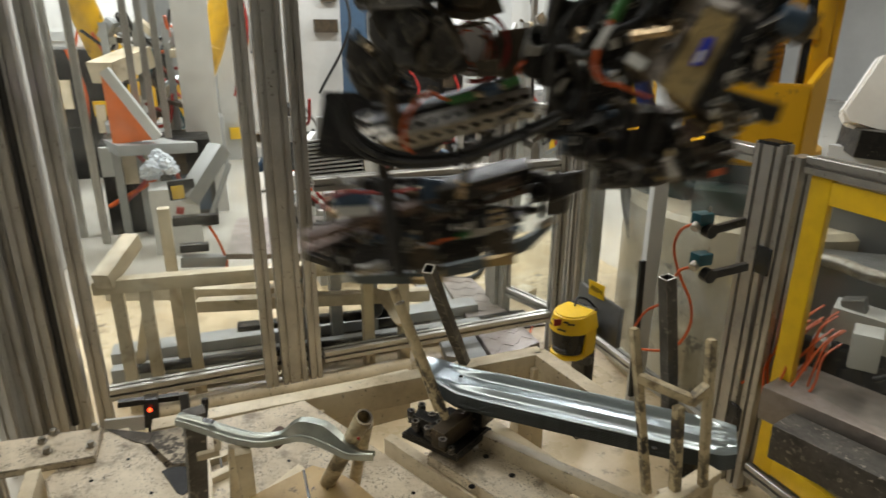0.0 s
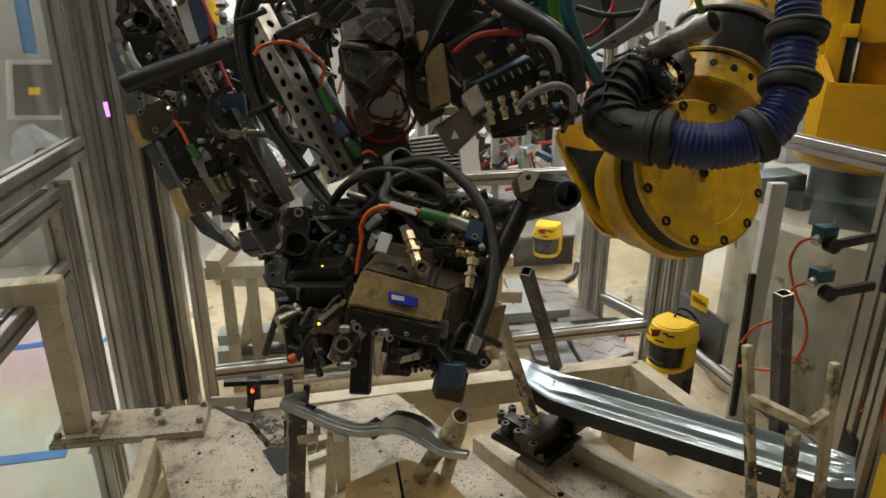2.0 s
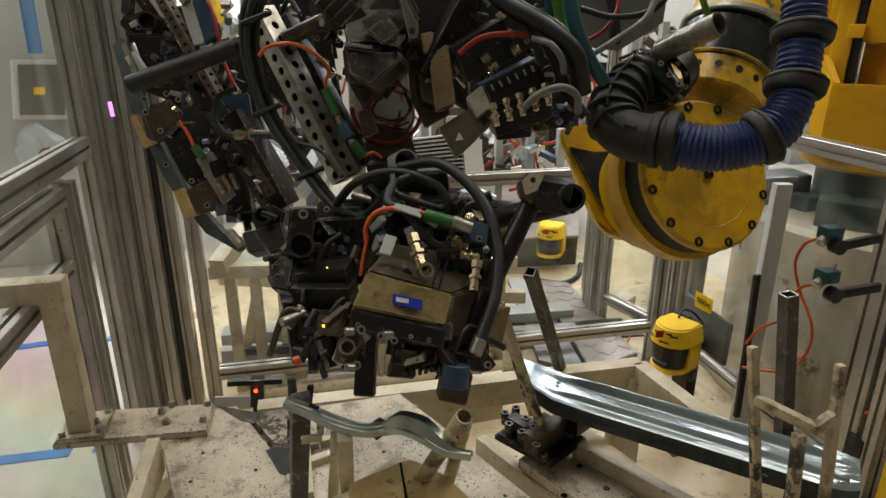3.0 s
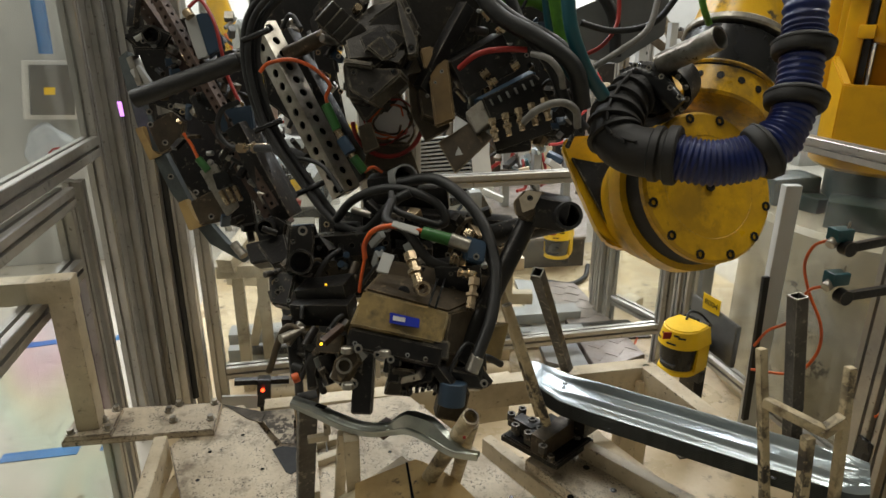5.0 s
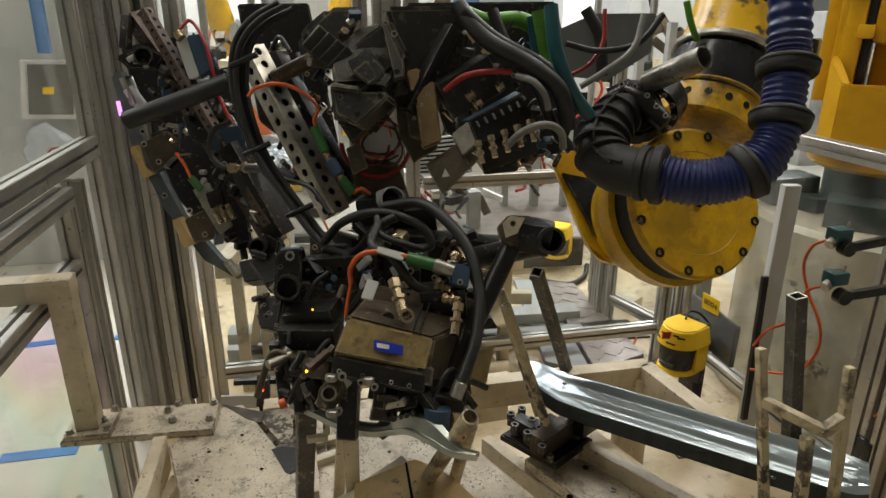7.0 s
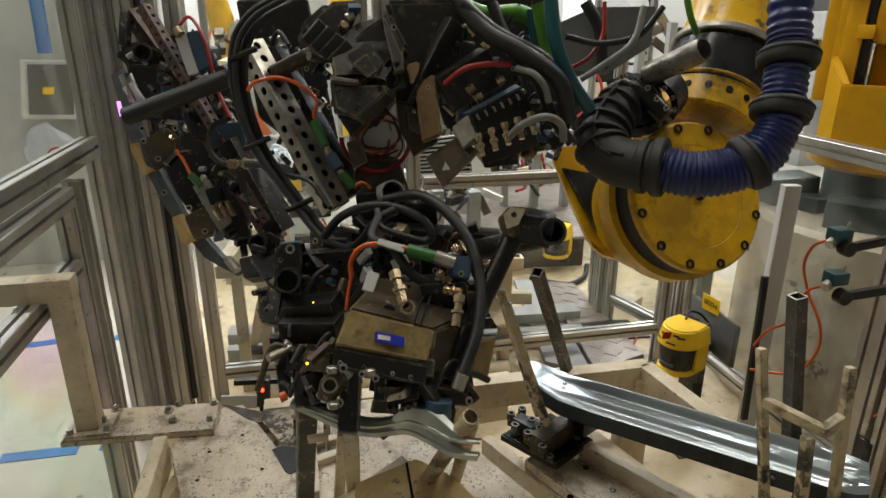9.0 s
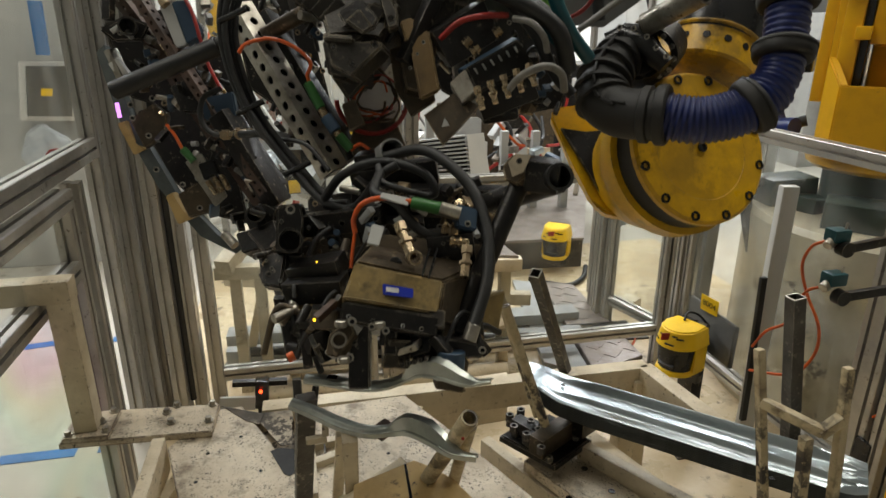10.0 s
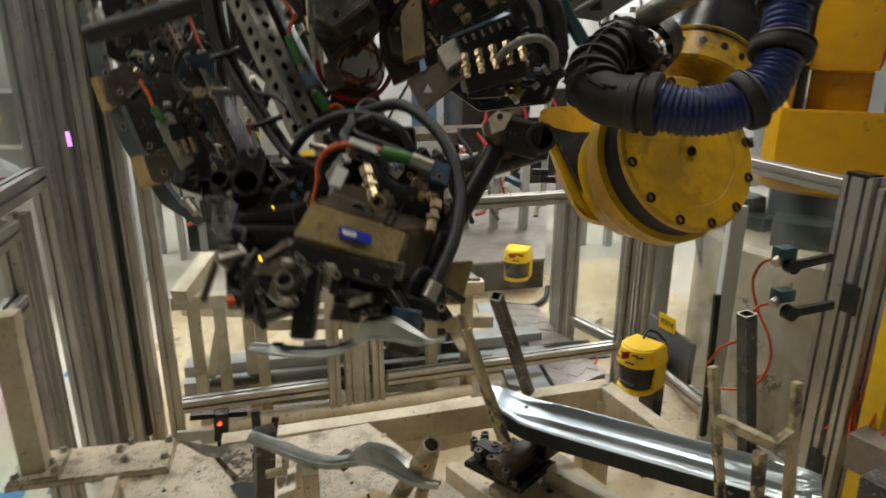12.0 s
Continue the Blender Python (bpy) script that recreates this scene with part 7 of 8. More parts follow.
clampset = thing("clamp_unit", (-2.483, -0.010, 0.647), "dark clamp unit with a yellow label, red knob and cables", "clamp")
for a, b, w, h, mat, nm in (((-2.518, -0.077, 0.782), (-2.520, 0.017, 0.786), 0.02, 0.075, DARK, "body"), ((-2.487, -0.065, 0.780), (-2.488, -0.022, 0.782), 0.004, 0.05, SAFETY, "label"), ((-2.489, -0.077, 0.671), (-2.489, 0.085, 0.669), 0.04, 0.035, DARK, "upper_arm"),
                            ((-2.458, -0.064, 0.571), (-2.458, 0.041, 0.567), 0.035, 0.03, DARK, "lower_arm"), ((-2.529, -0.019, 0.737), (-2.646, 0.126, 0.909), 0.075, 0.06, GREY, "link"), ((-2.485, 0.051, 0.651), (-2.593, 0.153, 0.854), 0.016, 0.016, GREY, "rod"),
                            ((-2.443, -0.066, 0.526), (-2.438, 0.096, 0.510), 0.05, 0.04, GREY, "foot"), ((-2.461, -0.057, 0.721), (-2.460, -0.031, 0.714), 0.02, 0.025, REDCABLE, "knob")):
    bm = B()
    bar(bm, a, b, w, h, bevel=0.003)
    part(nm, bm, mat, clampset)
bm = B()
cable(bm, [(-2.367, -0.025, 0.461), (-2.370, 0.046, 0.468), (-2.412, 0.097, 0.496), (-2.461, 0.079, 0.575), (-2.482, 0.050, 0.641)], 0.005)
part("cable", bm, ORANGE, clampset)

conveyor = thing("floor_track", (-2.6, 0.4, 0), "dark steel floor track in front of the bench", "track")
frame_parts(conveyor, "track_rail", GREY, (((-2.433, -0.362, 0.100), (-2.317, 1.139, 0.100), 0.05, 0.06), ((-2.690, -0.387, 0.060), (-2.599, 1.240, 0.060), 0.10, 0.05)))
frame_parts(conveyor, "dark_rail", DARK, (((-2.489, -0.103, 0.050), (-2.412, 1.425, 0.050), 0.06, 0.05), ((-2.718, 0.116, 0.060), (-2.618, 0.834, 0.060), 0.12, 0.05)))
bm = B()
prism(bm, [(-2.496, -0.400, 0.012), (-2.369, 1.512, 0.012), (-2.582, 1.423, 0.012), (-2.846, -0.292, 0.012)], 0.001, 0.012)
part("track_bed", bm, GRIME, conveyor, "greasy dark steel bed")
bm = B()
rod(bm, (-2.390, -0.286, 0.130), (-2.277, 0.879, 0.130), 0.02)
part("drive_shaft", bm, DARK, conveyor)
caster = thing("caster_trolley", (-2.747, 0.844, 0.000), "cream trolley corner with a black caster wheel", "trolley")
bm = B()
rod(bm, (-2.409, 0.638, 0.228), (-2.427, 0.694, 0.224), 0.05, 20, 0.008)
part("wheel", bm, RUBBER, caster)
bm = B()
slab(bm, [(-2.305, 0.632, 0.367), (-2.232, 0.693, 0.370), (-2.116, 0.736, 0.278), (-2.129, 0.682, 0.269)], 0.04, 0.003)
part("corner_plate", bm, CREAM, caster)

ramp = thing("ramp_plate", (-2.491, 1.221, 0.050), "worn steel tread plate ramp on the floor", "ramp")
bm = B()
prism(bm, [(-3.032, 1.223, 0.050), (-2.953, 1.384, 0.050), (-2.160, 1.358, 0.050), (-2.073, 1.100, 0.050)], 0.0, 0.05, 0.003)
part("plate", bm, TREAD, ramp)
bm = B()
for i in range(9):
    for j in range(4):
        a = V((-2.995, 1.225, 0.050)).lerp(V((-2.940, 1.368, 0.051)), (j + 0.5) / 4)
        b = V((-2.111, 1.130, 0.050)).lerp(V((-2.180, 1.349, 0.050)), (j + 0.5) / 4)
        c = a.lerp(b, (i + 0.5) / 9)
        d = V((0.018, 0.018 if (i + j) % 2 else -0.018, 0))
        bar(bm, c - d, c + d, 0.008, 0.004)
tagged(part("tread_lugs", bm, TREAD, ramp, smooth=None), kind="stuff")
bm = B()
prism(bm, [(-3.133, 1.098, 0.030), (-3.064, 1.229, 0.030), (-2.088, 1.092, 0.030), (-2.225, 0.937, 0.030)], 0.0, 0.03)
part("side_plate", bm, GREY, ramp)

# fence of the further cell
far_fence = thing("guard_fence", (-3.6, 1.6, 0), "aluminium profile guard fence of the further cell", "fence")
for p, top in (((-2.554, 1.379, 1.060), 1.08), ((-2.607, 1.359, 1.060), 1.35), ((-2.688, 1.373, -0.000), 1.0)):
    upright(far_fence, p[0], p[1], 0, top)
q0 = V((-2.551, 1.389, 1.060))
beam(far_fence, (q0.x, q0.y, 1.04), (BACK - 0.06, 1.49, 1.04))
beam(far_fence, (q0.x, q0.y, 0.14), (BACK - 0.06, 1.49, 0.14))
pane(far_fence, (q0.x, q0.y), (BACK - 0.06, 1.49), 0.17, 1.01)
block2 = boxy("wood_block", (-2.742, 1.556, 0.030), (-2.668, 1.601, 0.030), 0.12, 0.05, CREAM, "small tan block on the floor", "block")

box = thing("junction_box", (-2.190, 1.598, 0.895), "pale grey junction box with a dark window", "junction box")
bm = B()
bar(bm, (-2.208, 1.567, 0.880), (-2.165, 1.631, 0.893), 0.10, 0.17, bevel=0.006)
part("case", bm, LIGHTGREY, box)
bm = B()
bar(bm, (-2.160, 1.531, 0.939), (-2.121, 1.588, 0.949), 0.006, 0.07)
part("window", bm, GREY, box)
bm = B()
bar(bm, (-2.136, 1.541, 0.864), (-2.128, 1.553, 0.865), 0.006, 0.014)
part("warning_mark", bm, SAFETY, box)
bm = B()
bar(bm, (-2.175, 1.603, 0.795), (V((-2.175, 1.603, 0.795)).x, V((-2.175, 1.603, 0.795)).y, 0.0), 0.05, 0.05)
part("post", bm, GREY, box)

# stack of pressed parts standing on the track, drawn as thin bars on a black core
pressing_bin = thing("stacked_pressings", (-3.424, 0.777, 0.608), "dark stack of pressed parts in a pale frame", "cooler")
bm = B()
slab(bm, [(-3.389, 0.605, 0.782), (-3.528, 0.923, 0.780), (-3.452, 0.928, 0.441), (-3.328, 0.578, 0.485)], 0.2)
part("core", bm, BLACK, pressing_bin)
for k in range(16):
    u = k / 15
    a = V((-3.371, 0.595, 0.785)).lerp(V((-3.309, 0.566, 0.485)), u)
    b = V((-3.491, 0.907, 0.787)).lerp(V((-3.412, 0.924, 0.448)), u)
    bm = B()
    bar(bm, a, b, 0.02, 0.008)
    part("pressing_edge", bm, GREY, pressing_bin)
bm = B()
slab(bm, [(-3.491, 0.913, 0.793), (-3.505, 1.018, 0.798), (-3.410, 1.059, 0.424), (-3.406, 0.936, 0.436)], 0.05)
part("end_plate", bm, LIGHTGREY, pressing_bin)
bm = B()
bar(bm, (-3.392, 0.748, 0.455), (V((-3.392, 0.748, 0.455)).x, V((-3.392, 0.748, 0.455)).y, 0), 0.3, 0.3)
part("stand", bm, GREY, pressing_bin)

column = boxy("building_column", (V((-5.118, 0.122, 0.528)).x, V((-5.118, 0.122, 0.528)).y, 0), (V((-5.118, 0.122, 0.528)).x, V((-5.118, 0.122, 0.528)).y, 5.2), 0.24, 0.24, WHITE, "cream white steel building column", "column")
tagged(column, kind="structure")

guard = thing("orange_guard", (-4.537, -0.352, 0.797), "orange triangular guard on a grey machine", "guard")
bm = B()
slab(bm, [(-4.555, -0.447, 1.070), (-4.558, -0.420, 1.083), (-4.528, -0.178, 0.658), (-4.506, -0.439, 0.641)], 0.05)
part("panel", bm, SIGNORANGE, guard)
bm = B()
bar(bm, (-4.509, -0.419, 1.099), (-4.480, -0.169, 0.673), 0.06, 0.06)
part("edge", bm, LIGHTGREY, guard)
bm = B()
bar(bm, (-4.854, -0.470, 1.057), (-5.178, -0.232, 1.146), 0.2, 0.14)
part("beam", bm, CREAM, guard)
bm = B()
bar(bm, (-4.550, -0.460, 0.613), (-4.721, 0.012, 0.577), 0.3, 0.07, bevel=0.005)
part("base", bm, GREY, guard)
for leg in ((-4.550, -0.436, 0.597), (-4.718, -0.009, 0.555), (-4.609, -0.301, 0.578)):
    bm = B()
    bar(bm, (leg[0], leg[1], 0), leg, 0.05, 0.05)
    part("leg", bm, GREY, guard)
bundle = thing("wrapped_parts", (-4.297, -0.171, 0.503), "pile of parts in crumpled clear film", "parts")
rng = random.Random(4)
for k in range(9):
    c = V((-4.297, -0.171, 0.503)) + V((rng.uniform(-0.08, 0.08), rng.uniform(-0.08, 0.08), rng.uniform(-0.05, 0.07)))
    bm = B()
    bmesh.ops.create_icosphere(bm, subdivisions=4, radius=rng.uniform(0.035, 0.06))
    for v in bm.verts:
        v.co = v.co * (1 + 0.5 * noise.noise(v.co * 22 + c * 3) + 0.35 * noise.noise(v.co * 60 + c * 5)) + c
    part("wrapped_piece", bm, BAG, bundle, smooth=None)
bm = B()
bar(bm, (c.x, c.y, 0), (c.x, c.y, V((-4.282, -0.180, 0.434)).z - 0.02), 0.28, 0.24)
part("pallet", bm, LIGHTGREY, bundle)

# further robots, machines and racks that fill the hall behind

def far_robot(base, lean, h, label):
    ob = thing("further_robot", base, label, "robot", "further robots")
    b = V(base)
    k = b + V((lean[0] * 0.4, lean[1] * 0.4, h * 0.55))
    e = b + V((lean[0], lean[1], h * 0.95))
    for nm, p, q, r, m in (("base", b, b + V((0, 0, h * 0.25)), 0.24, GREY), ("shoulder", b + V((0, 0, h * 0.24)), b + V((0, 0, h * 0.4)), 0.2, ROBOT), ("lower_arm", b + V((0, 0, h * 0.34)), k, 0.13, ROBOT), ("forearm", k - V((0, 0, 0.05)), e, 0.11, ROBOT), ("wrist", e, e + V((0.1, lean[1] * 0.4, -0.25)), 0.07, DARK)):
        bm = B()
        rod(bm, p, q, r, 18, 0.02)
        part(nm, bm, m, ob)


far_robot((V((-6.550, 0.107, 0.669)).x, V((-6.550, 0.107, 0.669)).y, 0), (0.2, 0.5), 2.2, "yellow robot working in a further cell")
far_robot((V((-6.174, -0.406, 1.284)).x, V((-6.174, -0.406, 1.284)).y, 0), (0.5, -0.4), 2.3, "yellow robot reaching over a further cell")
far_robot((V((-5.090, 4.041, 1.099)).x, V((-5.090, 4.041, 1.099)).y, 0), (0.3, -0.6), 2.2, "yellow robot beside the further fence")

rng = random.Random(11)


def clutter_machine(base, w, d, h, mat, label):
    """A far machine: a case with doors, ribs and pipes on it."""
    ob = thing("further_machine", (base[0], base[1], 0), label, "machine", "further machines")
    x, y = base[0], base[1]
    bm = B()
    bar(bm, (x, y, 0), (x, y, h), w, d, (1, 0, 0), bevel=0.015)
    part("case", bm, mat, ob)
    for k in range(rng.randint(5, 8)):
        zz, yy = rng.uniform(0.2, h - 0.1), y + rng.uniform(-w / 2 + 0.1, w / 2 - 0.1)
        bm = B()
        bar(bm, (x + d / 2 + 0.02, yy, zz - 0.1), (x + d / 2 + 0.02, yy, zz + rng.uniform(0.0, 0.15)), rng.uniform(0.08, 0.25), rng.uniform(0.03, 0.1), (1, 0, 0))
        part("fitting", bm, rng.choice((DARK, GREY, BLUEBOX, LIGHTGREY, BROWN, SAFETY, CREAM)), ob)
    for k in range(3):
        yy = y + rng.uniform(-w / 2, w / 2)
        bm = B()
        cable(bm, [(x + d / 2 + 0.05, yy, h), (x + d / 2 + 0.12, yy + 0.1, h * 0.7), (x + d / 2 + 0.06, yy + rng.uniform(-0.3, 0.3), h * 0.35)], 0.015)
        part("cable", bm, rng.choice((RUBBER, ORANGE, REDCABLE)), ob)


for base, w, d, h, mat, label in (((-7.6, -2.6), 1.4, 0.8, 1.7, GREY, "grey machine cabinet further back in the hall"), ((-6.9, -0.6), 1.1, 0.7, 1.15, DARK, "dark welding machine further back in the hall"), ((-7.4, 1.0), 1.3, 0.8, 1.9, LIGHTGREY, "pale machine cabinet further back in the hall"),
                                  ((-6.6, 2.6), 1.2, 0.7, 1.0, DARK, "dark low machine further back in the hall"), ((-7.2, 4.3), 1.4, 0.7, 1.8, LIGHTGREY, "pale tall cabinet further back in the hall"), ((-5.6, 3.3), 0.8, 0.5, 0.8, GREY, "grey low machine beside the aisle"),
                                  ((-5.9, 5.6), 1.3, 0.8, 1.5, GREY, "grey machine beyond the robot"), ((-9.5, -1.5), 2.2, 0.8, 2.4, WHITE, "white tall machine at the far end"), ((-9.8, 1.6), 2.0, 0.8, 2.6, BLUEBOX, "blue machine at the far end"), ((-9.6, 5.0), 2.4, 0.8, 2.4, WHITE, "white machine at the far end"),
                                  ((-4.9, -0.2), 0.7, 0.5, 0.62, DARK, "dark low press tool behind the bench"), ((-5.2, 1.6), 0.9, 0.5, 0.75, BROWN, "brown low machine base behind the bench")):
    clutter_machine(base, w, d, h, mat, label)

# orange forklift-like carriage far behind the gripper
truck = thing("orange_trolley", (-5.9, 1.1, 0), "low orange parts trolley on dark wheels", "trolley")
bm = B()
bar(bm, (-5.955, 1.432, 0.419), (-5.765, 2.080, 0.444), 0.5, 0.16, bevel=0.02)
part("body", bm, SIGNORANGE, truck)
bm = B()
bar(bm, (-6.054, 1.511, 0.511), (-5.952, 1.882, 0.531), 0.4, 0.22, bevel=0.02)
part("load", bm, DARK, truck)

# poles of further fences
far_poles = thing("guard_fence", (-4.4, 0.0, 0), "tall aluminium fence posts of a further cell", "fence")
for px in ((-4.785, -0.114, 0.000), (-4.894, -0.202, 0.000), (-4.776, -0.284, 0.000), (-4.670, -0.722, 0.000), (-4.486, -0.569, 0.000)):
    upright(far_poles, px[0], px[1], 0, 2.4)
for px in ((-4.525, 3.746, 0.000), (-4.543, 3.698, 0.000), (-5.035, 2.376, 0.000), (-4.883, 2.783, 0.000)):
    upright(far_poles, px[0], px[1], 0, 2.4)

# ---- beyond the left fence ----
cab = thing("machine_cabinet", (-3.6, -2.0, 0), "pale grey machine cabinet with a dark window and a label", "cabinet")
bm = B()
c0 = V((-3.962, -1.350, 1.029))
bar(bm, (c0.x - 0.25, c0.y - 0.2, 0), (c0.x - 0.25, c0.y - 0.2, 2.3), 1.6, 0.4, (1, 0, 0), bevel=0.01)
part("case", bm, LIGHTGREY, cab)
bm = B()
slab(bm, [(-3.842, -1.420, 1.191), (-3.973, -1.184, 1.182), (-3.979, -1.241, 0.863), (-3.849, -1.472, 0.887)], 0.03, 0.004)
part("window_frame", bm, WHITE, cab)
bm = B()
slab(bm, [(-3.832, -1.384, 1.169), (-3.945, -1.202, 1.160), (-3.958, -1.251, 0.891), (-3.846, -1.429, 0.911)], 0.02)
part("window", bm, PLATE, cab)
bm = B()
slab(bm, [(-3.812, -1.329, 1.057), (-3.838, -1.283, 1.054), (-3.833, -1.289, 1.016), (-3.807, -1.334, 1.020)], 0.004)
part("label", bm, SAFETY, cab, "small yellow label")
bm = B()
bar(bm, (-3.839, -1.287, 1.490), (-3.863, -1.303, 1.226), 0.06, 0.03)
part("blue_strip", bm, TAPE, cab)
bag = thing("plastic_bag", (-3.723, -1.323, 0.758), "crumpled clear plastic bag with a red mark hanging on the cabinet", "bag")
bm = B()
bmesh.ops.create_icosphere(bm, subdivisions=4, radius=1.0)
for v in bm.verts:
    q = v.co.copy()
    v.co = V((q.x * 0.035 + 0.012 * noise.noise(q * 5), q.y * 0.135, q.z * 0.13 - 0.03 * abs(q.y))) * (1 + 0.25 * noise.noise(q * 1.6) + 0.06 * noise.noise(q * 7)) + V((-3.909, -1.389, 0.727))
part("film", bm, BAG, bag, smooth=60)
bm = B()
sweep(bm, [V((-3.819, -1.324, 0.694)) + V((0, 0.05 * math.cos(t * 0.7), 0.04 * math.sin(t * 0.7))) for t in range(10)], 0.006, 6)
part("red_mark", bm, REDCABLE, bag)

# ---- beyond the yellow door ----
unit = thing("control_unit", (-0.981, 1.574, 0.601), "cluttered cream control unit with orange cables and a chrome rail", "control unit")
for a, b, w, h, mat, nm in (((-1.136, 1.717, 0.572), (-0.978, 1.807, 0.558), 0.10, 0.10, LIGHTGREY, "case"), ((-0.971, 1.575, 0.589), (-0.913, 1.611, 0.591), 0.08, 0.10, LIGHTGREY, "module"), ((-1.315, 1.860, 0.590), (-1.117, 1.996, 0.609), 0.2, 0.18, PLATE, "panel"),
                            ((-1.608, 2.303, 0.613), (-1.265, 2.274, 0.610), 0.5, 0.10, GRIME, "table"), ((-1.094, 1.511, 0.394), (-0.744, 1.596, 0.405), 0.22, 0.10, TREAD, "step"), ((-0.964, 1.372, 0.365), (-0.636, 1.436, 0.378), 0.10, 0.10, GRIME, "kerb"), ((-1.267, 1.768, 0.341), (-0.949, 1.950, 0.321), 0.05, 0.2, DARK, "trough")):
    bm = B()
    bar(bm, a, b, w, h, bevel=0.006)
    part(nm, bm, mat, unit)
bm = B()
cable(bm, [(-1.303, 1.780, 0.693), (-1.207, 1.790, 0.707), (-1.096, 1.798, 0.702), (-0.965, 1.819, 0.716)], 0.022, 12)
part("chrome_rail", bm, BARE, unit)
rng = random.Random(7)
for k in range(14):
    a = V((-1.078, 1.584, 0.543)) + V((rng.uniform(-0.09, 0.07), rng.uniform(-0.06, 0.08), rng.uniform(-0.05, 0.05)))
    bm = B()
    cable(bm, [a + V((0, 0.06, 0.03)), a, a + V((rng.uniform(-0.03, 0.03), -0.04, -0.08)), a + V((rng.uniform(-0.05, 0.05), -0.06, -0.17))], 0.0034, 6, 5)
    part("cable", bm, ORANGE, unit)
# pale car panel on a rack beyond the robot
rack = thing("body_panel", (-2.018, 2.975, 1.027), "shiny pale pressed car panel on a rack", "car panel")
bm = B()
slab(bm, [(-2.039, 2.980, 1.263), (-1.951, 3.156, 1.253), (-1.810, 3.086, 0.872), (-1.967, 2.758, 0.972), (-1.993, 2.746, 1.026)], 0.05, 0.012)
part("panel", bm, WHITE, rack)
bm = B()
bar(bm, (-2.009, 2.839, 0.892), (-1.809, 3.086, 0.867), 0.3, 0.12)
part("rack", bm, DARK, rack)
bm = B()
bar(bm, (-1.948, 2.995, 0.848), (V((-1.948, 2.995, 0.848)).x, V((-1.948, 2.995, 0.848)).y, 0), 0.3, 0.3)
part("rack_foot", bm, GREY, rack)


# dark blocks, hoses and boxes around the control unit
rng = random.Random(15)
for k in range(26):
    a = V((-1.357, 1.931, 0.521)).lerp(V((-0.919, 1.770, 0.420)), rng.random()) + V((rng.uniform(-0.2, 0.2), rng.uniform(-0.1, 0.25), rng.uniform(-0.15, 0.2)))
    bm = B()
    if rng.random() < 0.6:
        bar(bm, a, a + V((rng.uniform(-0.1, 0.1), rng.uniform(-0.05, 0.05), rng.uniform(-0.08, 0.08))), rng.uniform(0.03, 0.09), rng.uniform(0.03, 0.08), bevel=0.004)
        part("module", bm, rng.choice((DARK, GREY, LIGHTGREY, DARK, PLATE, DRIVE)), unit)
    else:
        cable(bm, [a, a + V((0.05, 0.03, -0.06)), a + V((rng.uniform(-0.1, 0.1), -0.05, -0.16))], 0.008)
        part("lead", bm, rng.choice((RUBBER, RUBBER, ORANGE, GREEN)), unit)
bm = B()
bar(bm, (-1.532, 2.046, 0.338), (-1.017, 2.194, 0.386), 0.06, 0.9)
part("back_panel", bm, PLATE, unit)

# raised tread-plate platform behind the fence
deck2 = thing("raised_platform", (-3.375, 1.301, 0.200), "worn raised steel platform with a dark front edge", "platform")
bm = B()
prism(bm, [(-3.319, 0.971, 0.200), (-3.271, 1.579, 0.200), (-4.494, 2.158, 0.200), (-4.634, 1.073, 0.200)], 0.185, 0.20, 0.003)
part("top_plate", bm, TREAD, deck2)
bm = B()
prism(bm, [(-3.355, 0.991, 0.190), (-3.310, 1.591, 0.190), (-4.499, 2.151, 0.190), (-4.633, 1.095, 0.190)], 0.0, 0.184)
part("skirt", bm, GRIME, deck2)
clip = thing("sensor_clip", (-2.924, 1.406, 0.781), "black sensor with orange cable on a fence post", "sensor")
for a, b, w, h, m in (((-2.960, 1.331, 0.791), (-2.926, 1.407, 0.792), 0.04, 0.03, DARK), ((-2.938, 1.366, 0.758), (-2.885, 1.475, 0.755), 0.04, 0.035, DARK)):
    bm = B()
    bar(bm, a, b, w, h, bevel=0.004)
    part("body", bm, m, clip)
bm = B()
cable(bm, [(-2.890, 1.431, 0.786), (-2.860, 1.444, 0.680), (-2.828, 1.415, 0.512), (-2.774, 1.410, 0.346)], 0.006)
part("cable", bm, ORANGE, clip)
cp = V((-2.926, 1.483, 0.753))
bm = B()
profile(bm, (cp.x, cp.y, 0), (cp.x, cp.y, cp.z + 0.12))
part("post", bm, ALU, clip, smooth=None)

# welding tooling heaped on stands further back


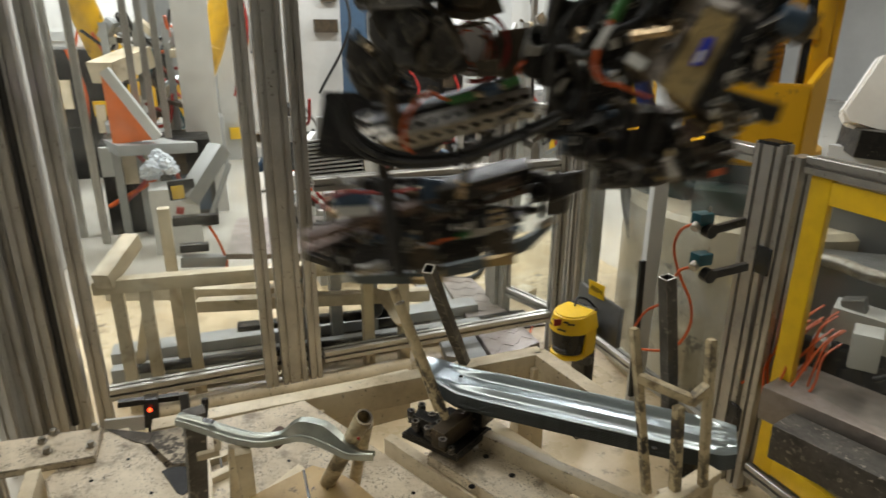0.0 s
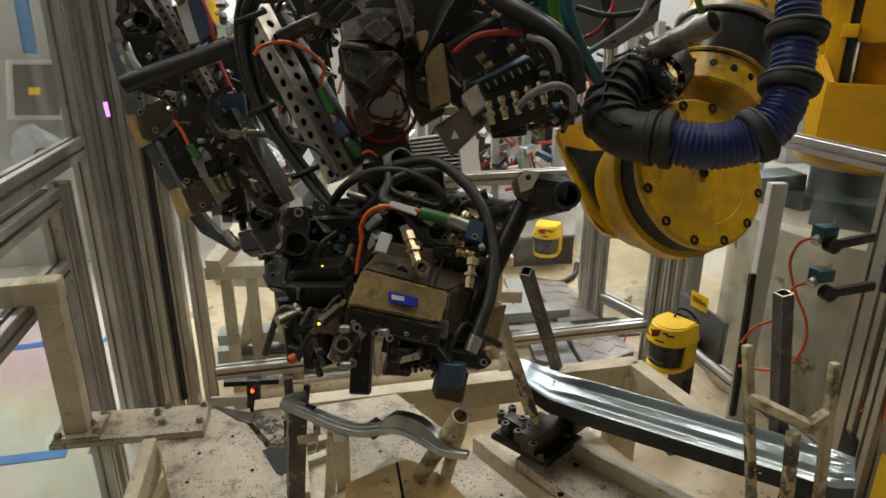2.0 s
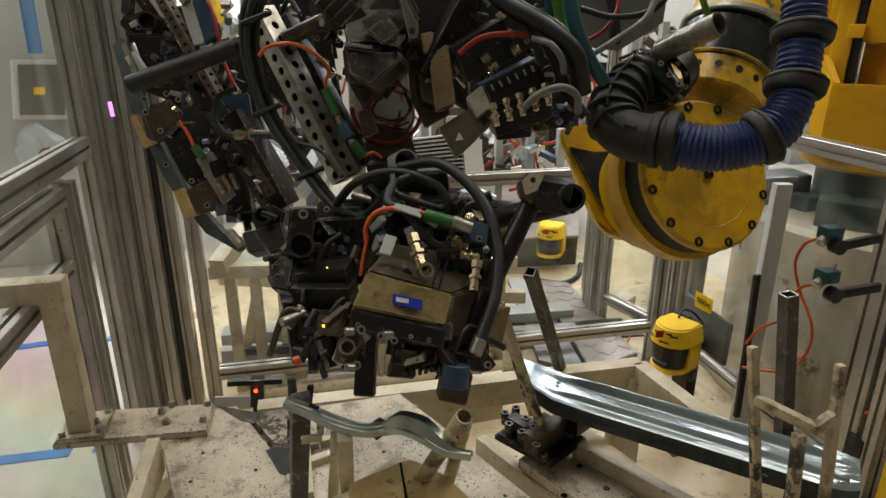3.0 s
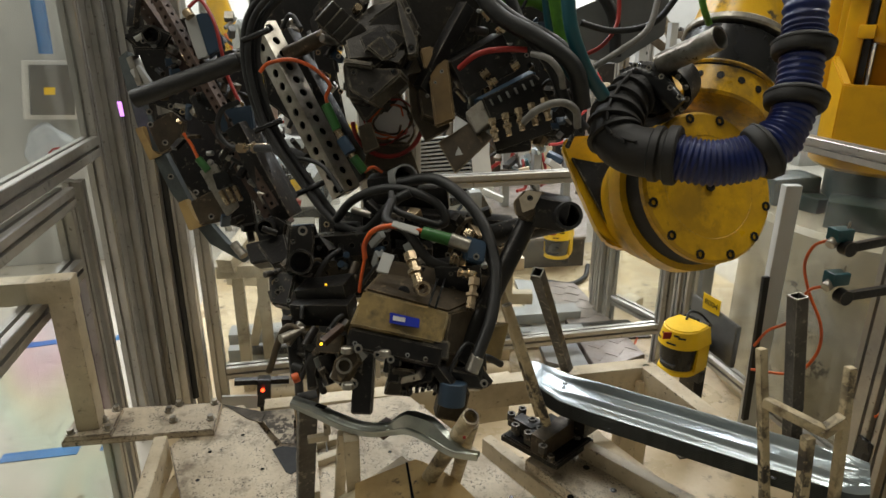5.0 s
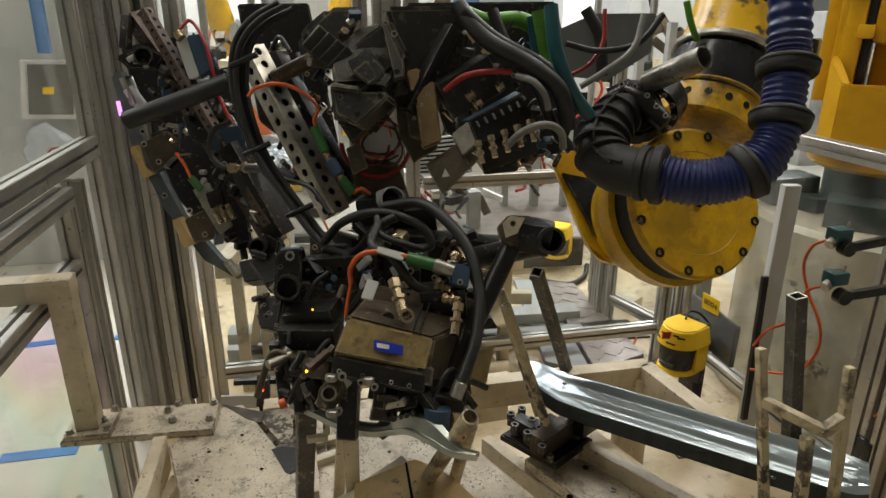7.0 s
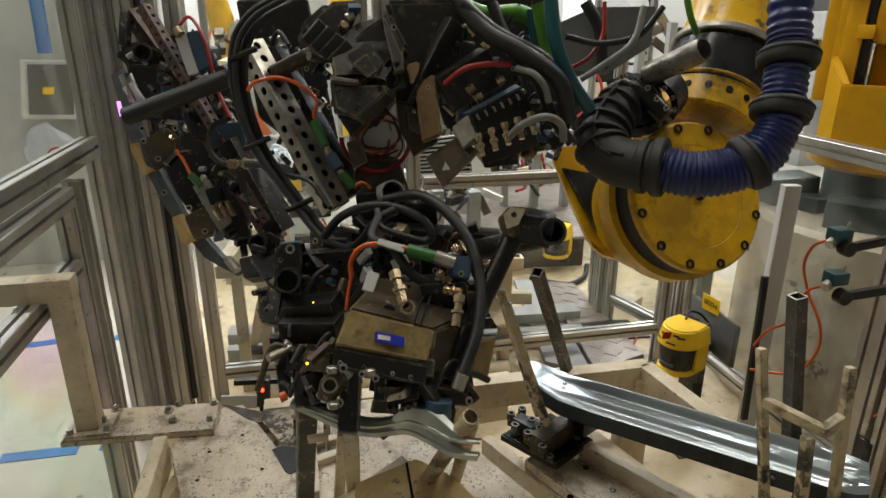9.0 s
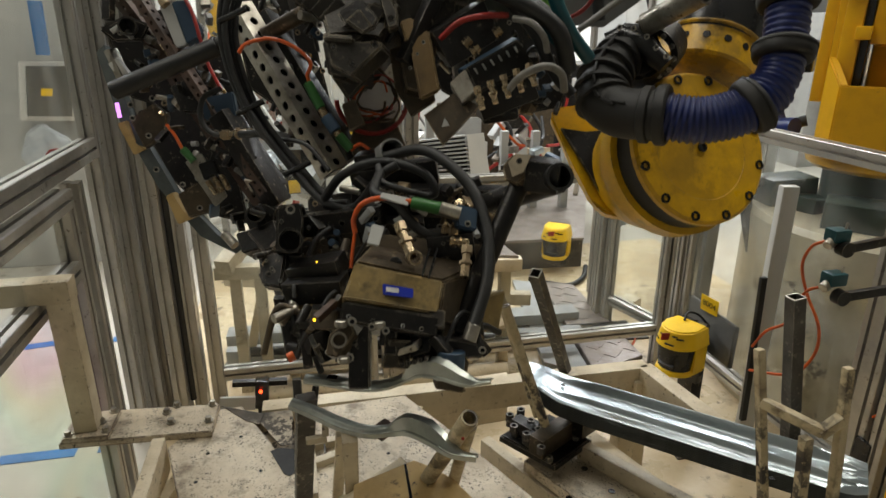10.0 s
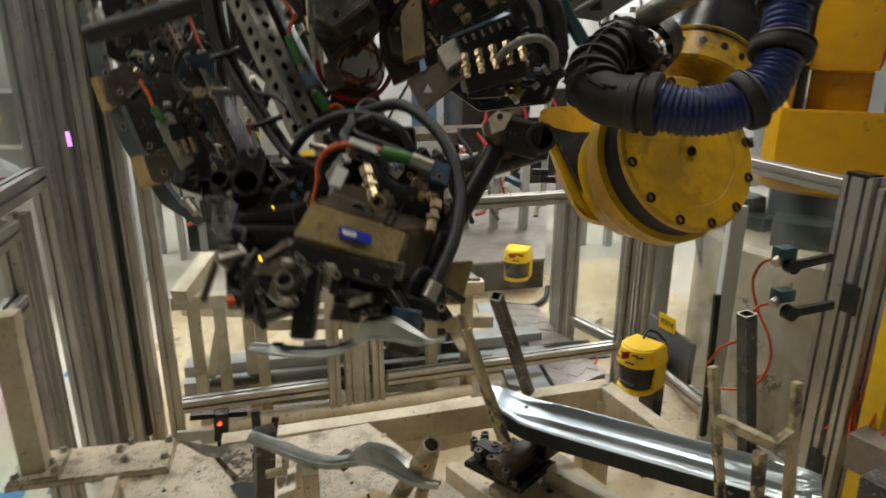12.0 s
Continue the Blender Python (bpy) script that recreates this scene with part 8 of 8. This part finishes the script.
def tooling_heap(label, corners, count, seed, size):
    """Clamps, pads, pressings and hoses on three uprights, over a patch given by its corners."""
    a, b, c, d = [V(p) for p in corners]
    mid = (a + b + c + d) / 4
    ob = thing("weld_tooling", (mid.x, mid.y, 0), label, "tooling", "heaps of tooling")
    r = random.Random(seed)
    for k in range(count):
        u, v = r.random(), r.random()
        p = a.lerp(b, u).lerp(d.lerp(c, u), v) + V((r.uniform(-0.15, 0.15), 0, 0))
        w = V((r.uniform(-1, 1), r.uniform(-1, 1), r.uniform(-1, 1))).normalized()
        bm = B()
        if r.random() < 0.65:
            bar(bm, p - w * r.uniform(0.03, 0.12) * size, p + w * r.uniform(0.03, 0.12) * size, r.uniform(0.03, 0.08) * size, r.uniform(0.02, 0.07) * size, bevel=0.004)
            part("clamp_block", bm, r.choice((CREAM, BROWN, GREY, LIGHTGREY, DARK, BARE, WHITE, BROWN, BLUEBOX, FINGER, WHITE, STEEL)), ob)
        else:
            cable(bm, [p - w * 0.15 * size, p + V((0, 0.05, -0.08)) * size, p + w * 0.16 * size], 0.012 * size, 6, 5)
            part("lead", bm, r.choice((RUBBER, REDCABLE, RUBBER, GREYCABLE, TEAL, ORANGE)), ob)
    for u in (0.1, 0.5, 0.9):
        foot, top = d.lerp(c, u), a.lerp(b, u)
        bm = B()
        bar(bm, (foot.x, foot.y, 0), (foot.x, foot.y, top.z), 0.05, 0.05)
        part("upright", bm, GREY, ob)


for label, corners, count, seed, size in (
        ("cluttered welding tooling of clamps, pads and hoses", (V((-5.262, -0.510, 1.373)), V((-5.488, 0.123, 1.376)), V((-5.321, -0.004, 0.524)), V((-5.103, -0.493, 0.588))), 60, 23, 1.0),
        ("pale tooling and pressings on a stand beyond the fence", ((-4.151, 1.285, 0.719), (-4.040, 1.791, 0.720), (-3.923, 1.766, 0.384), (-4.033, 1.260, 0.383)), 34, 31, 0.9),
        ("cluttered tooling stand behind the corner posts", ((-4.371, 2.301, 1.389), (-4.216, 2.747, 1.391), (-3.915, 2.646, 0.501), (-4.070, 2.200, 0.499)), 46, 37, 0.9),
        ("dark clamps and hoses on the bench behind the fence", ((-2.704, 0.378, 0.711), (-2.576, 0.749, 0.713), (-2.501, 0.724, 0.493), (-2.630, 0.353, 0.492)), 34, 41, 0.55),
        ("tooling with pads and leads beyond the bench", ((-4.339, 0.478, 0.817), (-4.192, 0.904, 0.819), (-4.037, 0.852, 0.359), (-4.184, 0.426, 0.358)), 36, 43, 0.9)):
    tooling_heap(label, corners, count, seed, size)


# ---- movement ----


def motions():
    rows = []
    for t, x, y, z, a, b, c in TOOL_ROWS:
        turn = V((radians(a), radians(b), radians(c)))
        spin = Matrix.Rotation(turn.length, 4, turn.normalized()) if turn.length > 1e-6 else Matrix.Identity(4)
        rows.append((t, Matrix.Translation(TOOL + V((x, y, z))) @ spin))
    walk(tool, rows)
    walk(arm, [(t, Matrix.Translation(-robot.location) @ m) for t, m in rows])
    # the bracket lifts with the jaws and levels out as its far end comes free
    rest = Matrix.Translation(TOOL)
    lift = [(t, m) for t, m in rows if t >= 8.4]
    back = lift[0][1].inverted()
    grip = Matrix.Translation(V((-0.895, 0.069, 0.762)))
    tilt = {8.4: (0, 0), 9.0: (5, -0.012), 9.5: (12, -0.020), 10.0: (15, -0.022), 10.5: (16, -0.023), 11.0: (16, -0.023), 11.5: (16, -0.024), 12.0: (21, -0.036)}
    held = [(0.0, rest), (8.3, rest)]
    for t, m in lift:
        lean, drop = tilt[t]
        held.append((t, Matrix.Translation(V((0, 0, drop))) @ m @ back @ grip @ Matrix.Rotation(radians(lean), 4, "X") @ grip.inverted() @ rest))
    walk(picked, held)


motions()
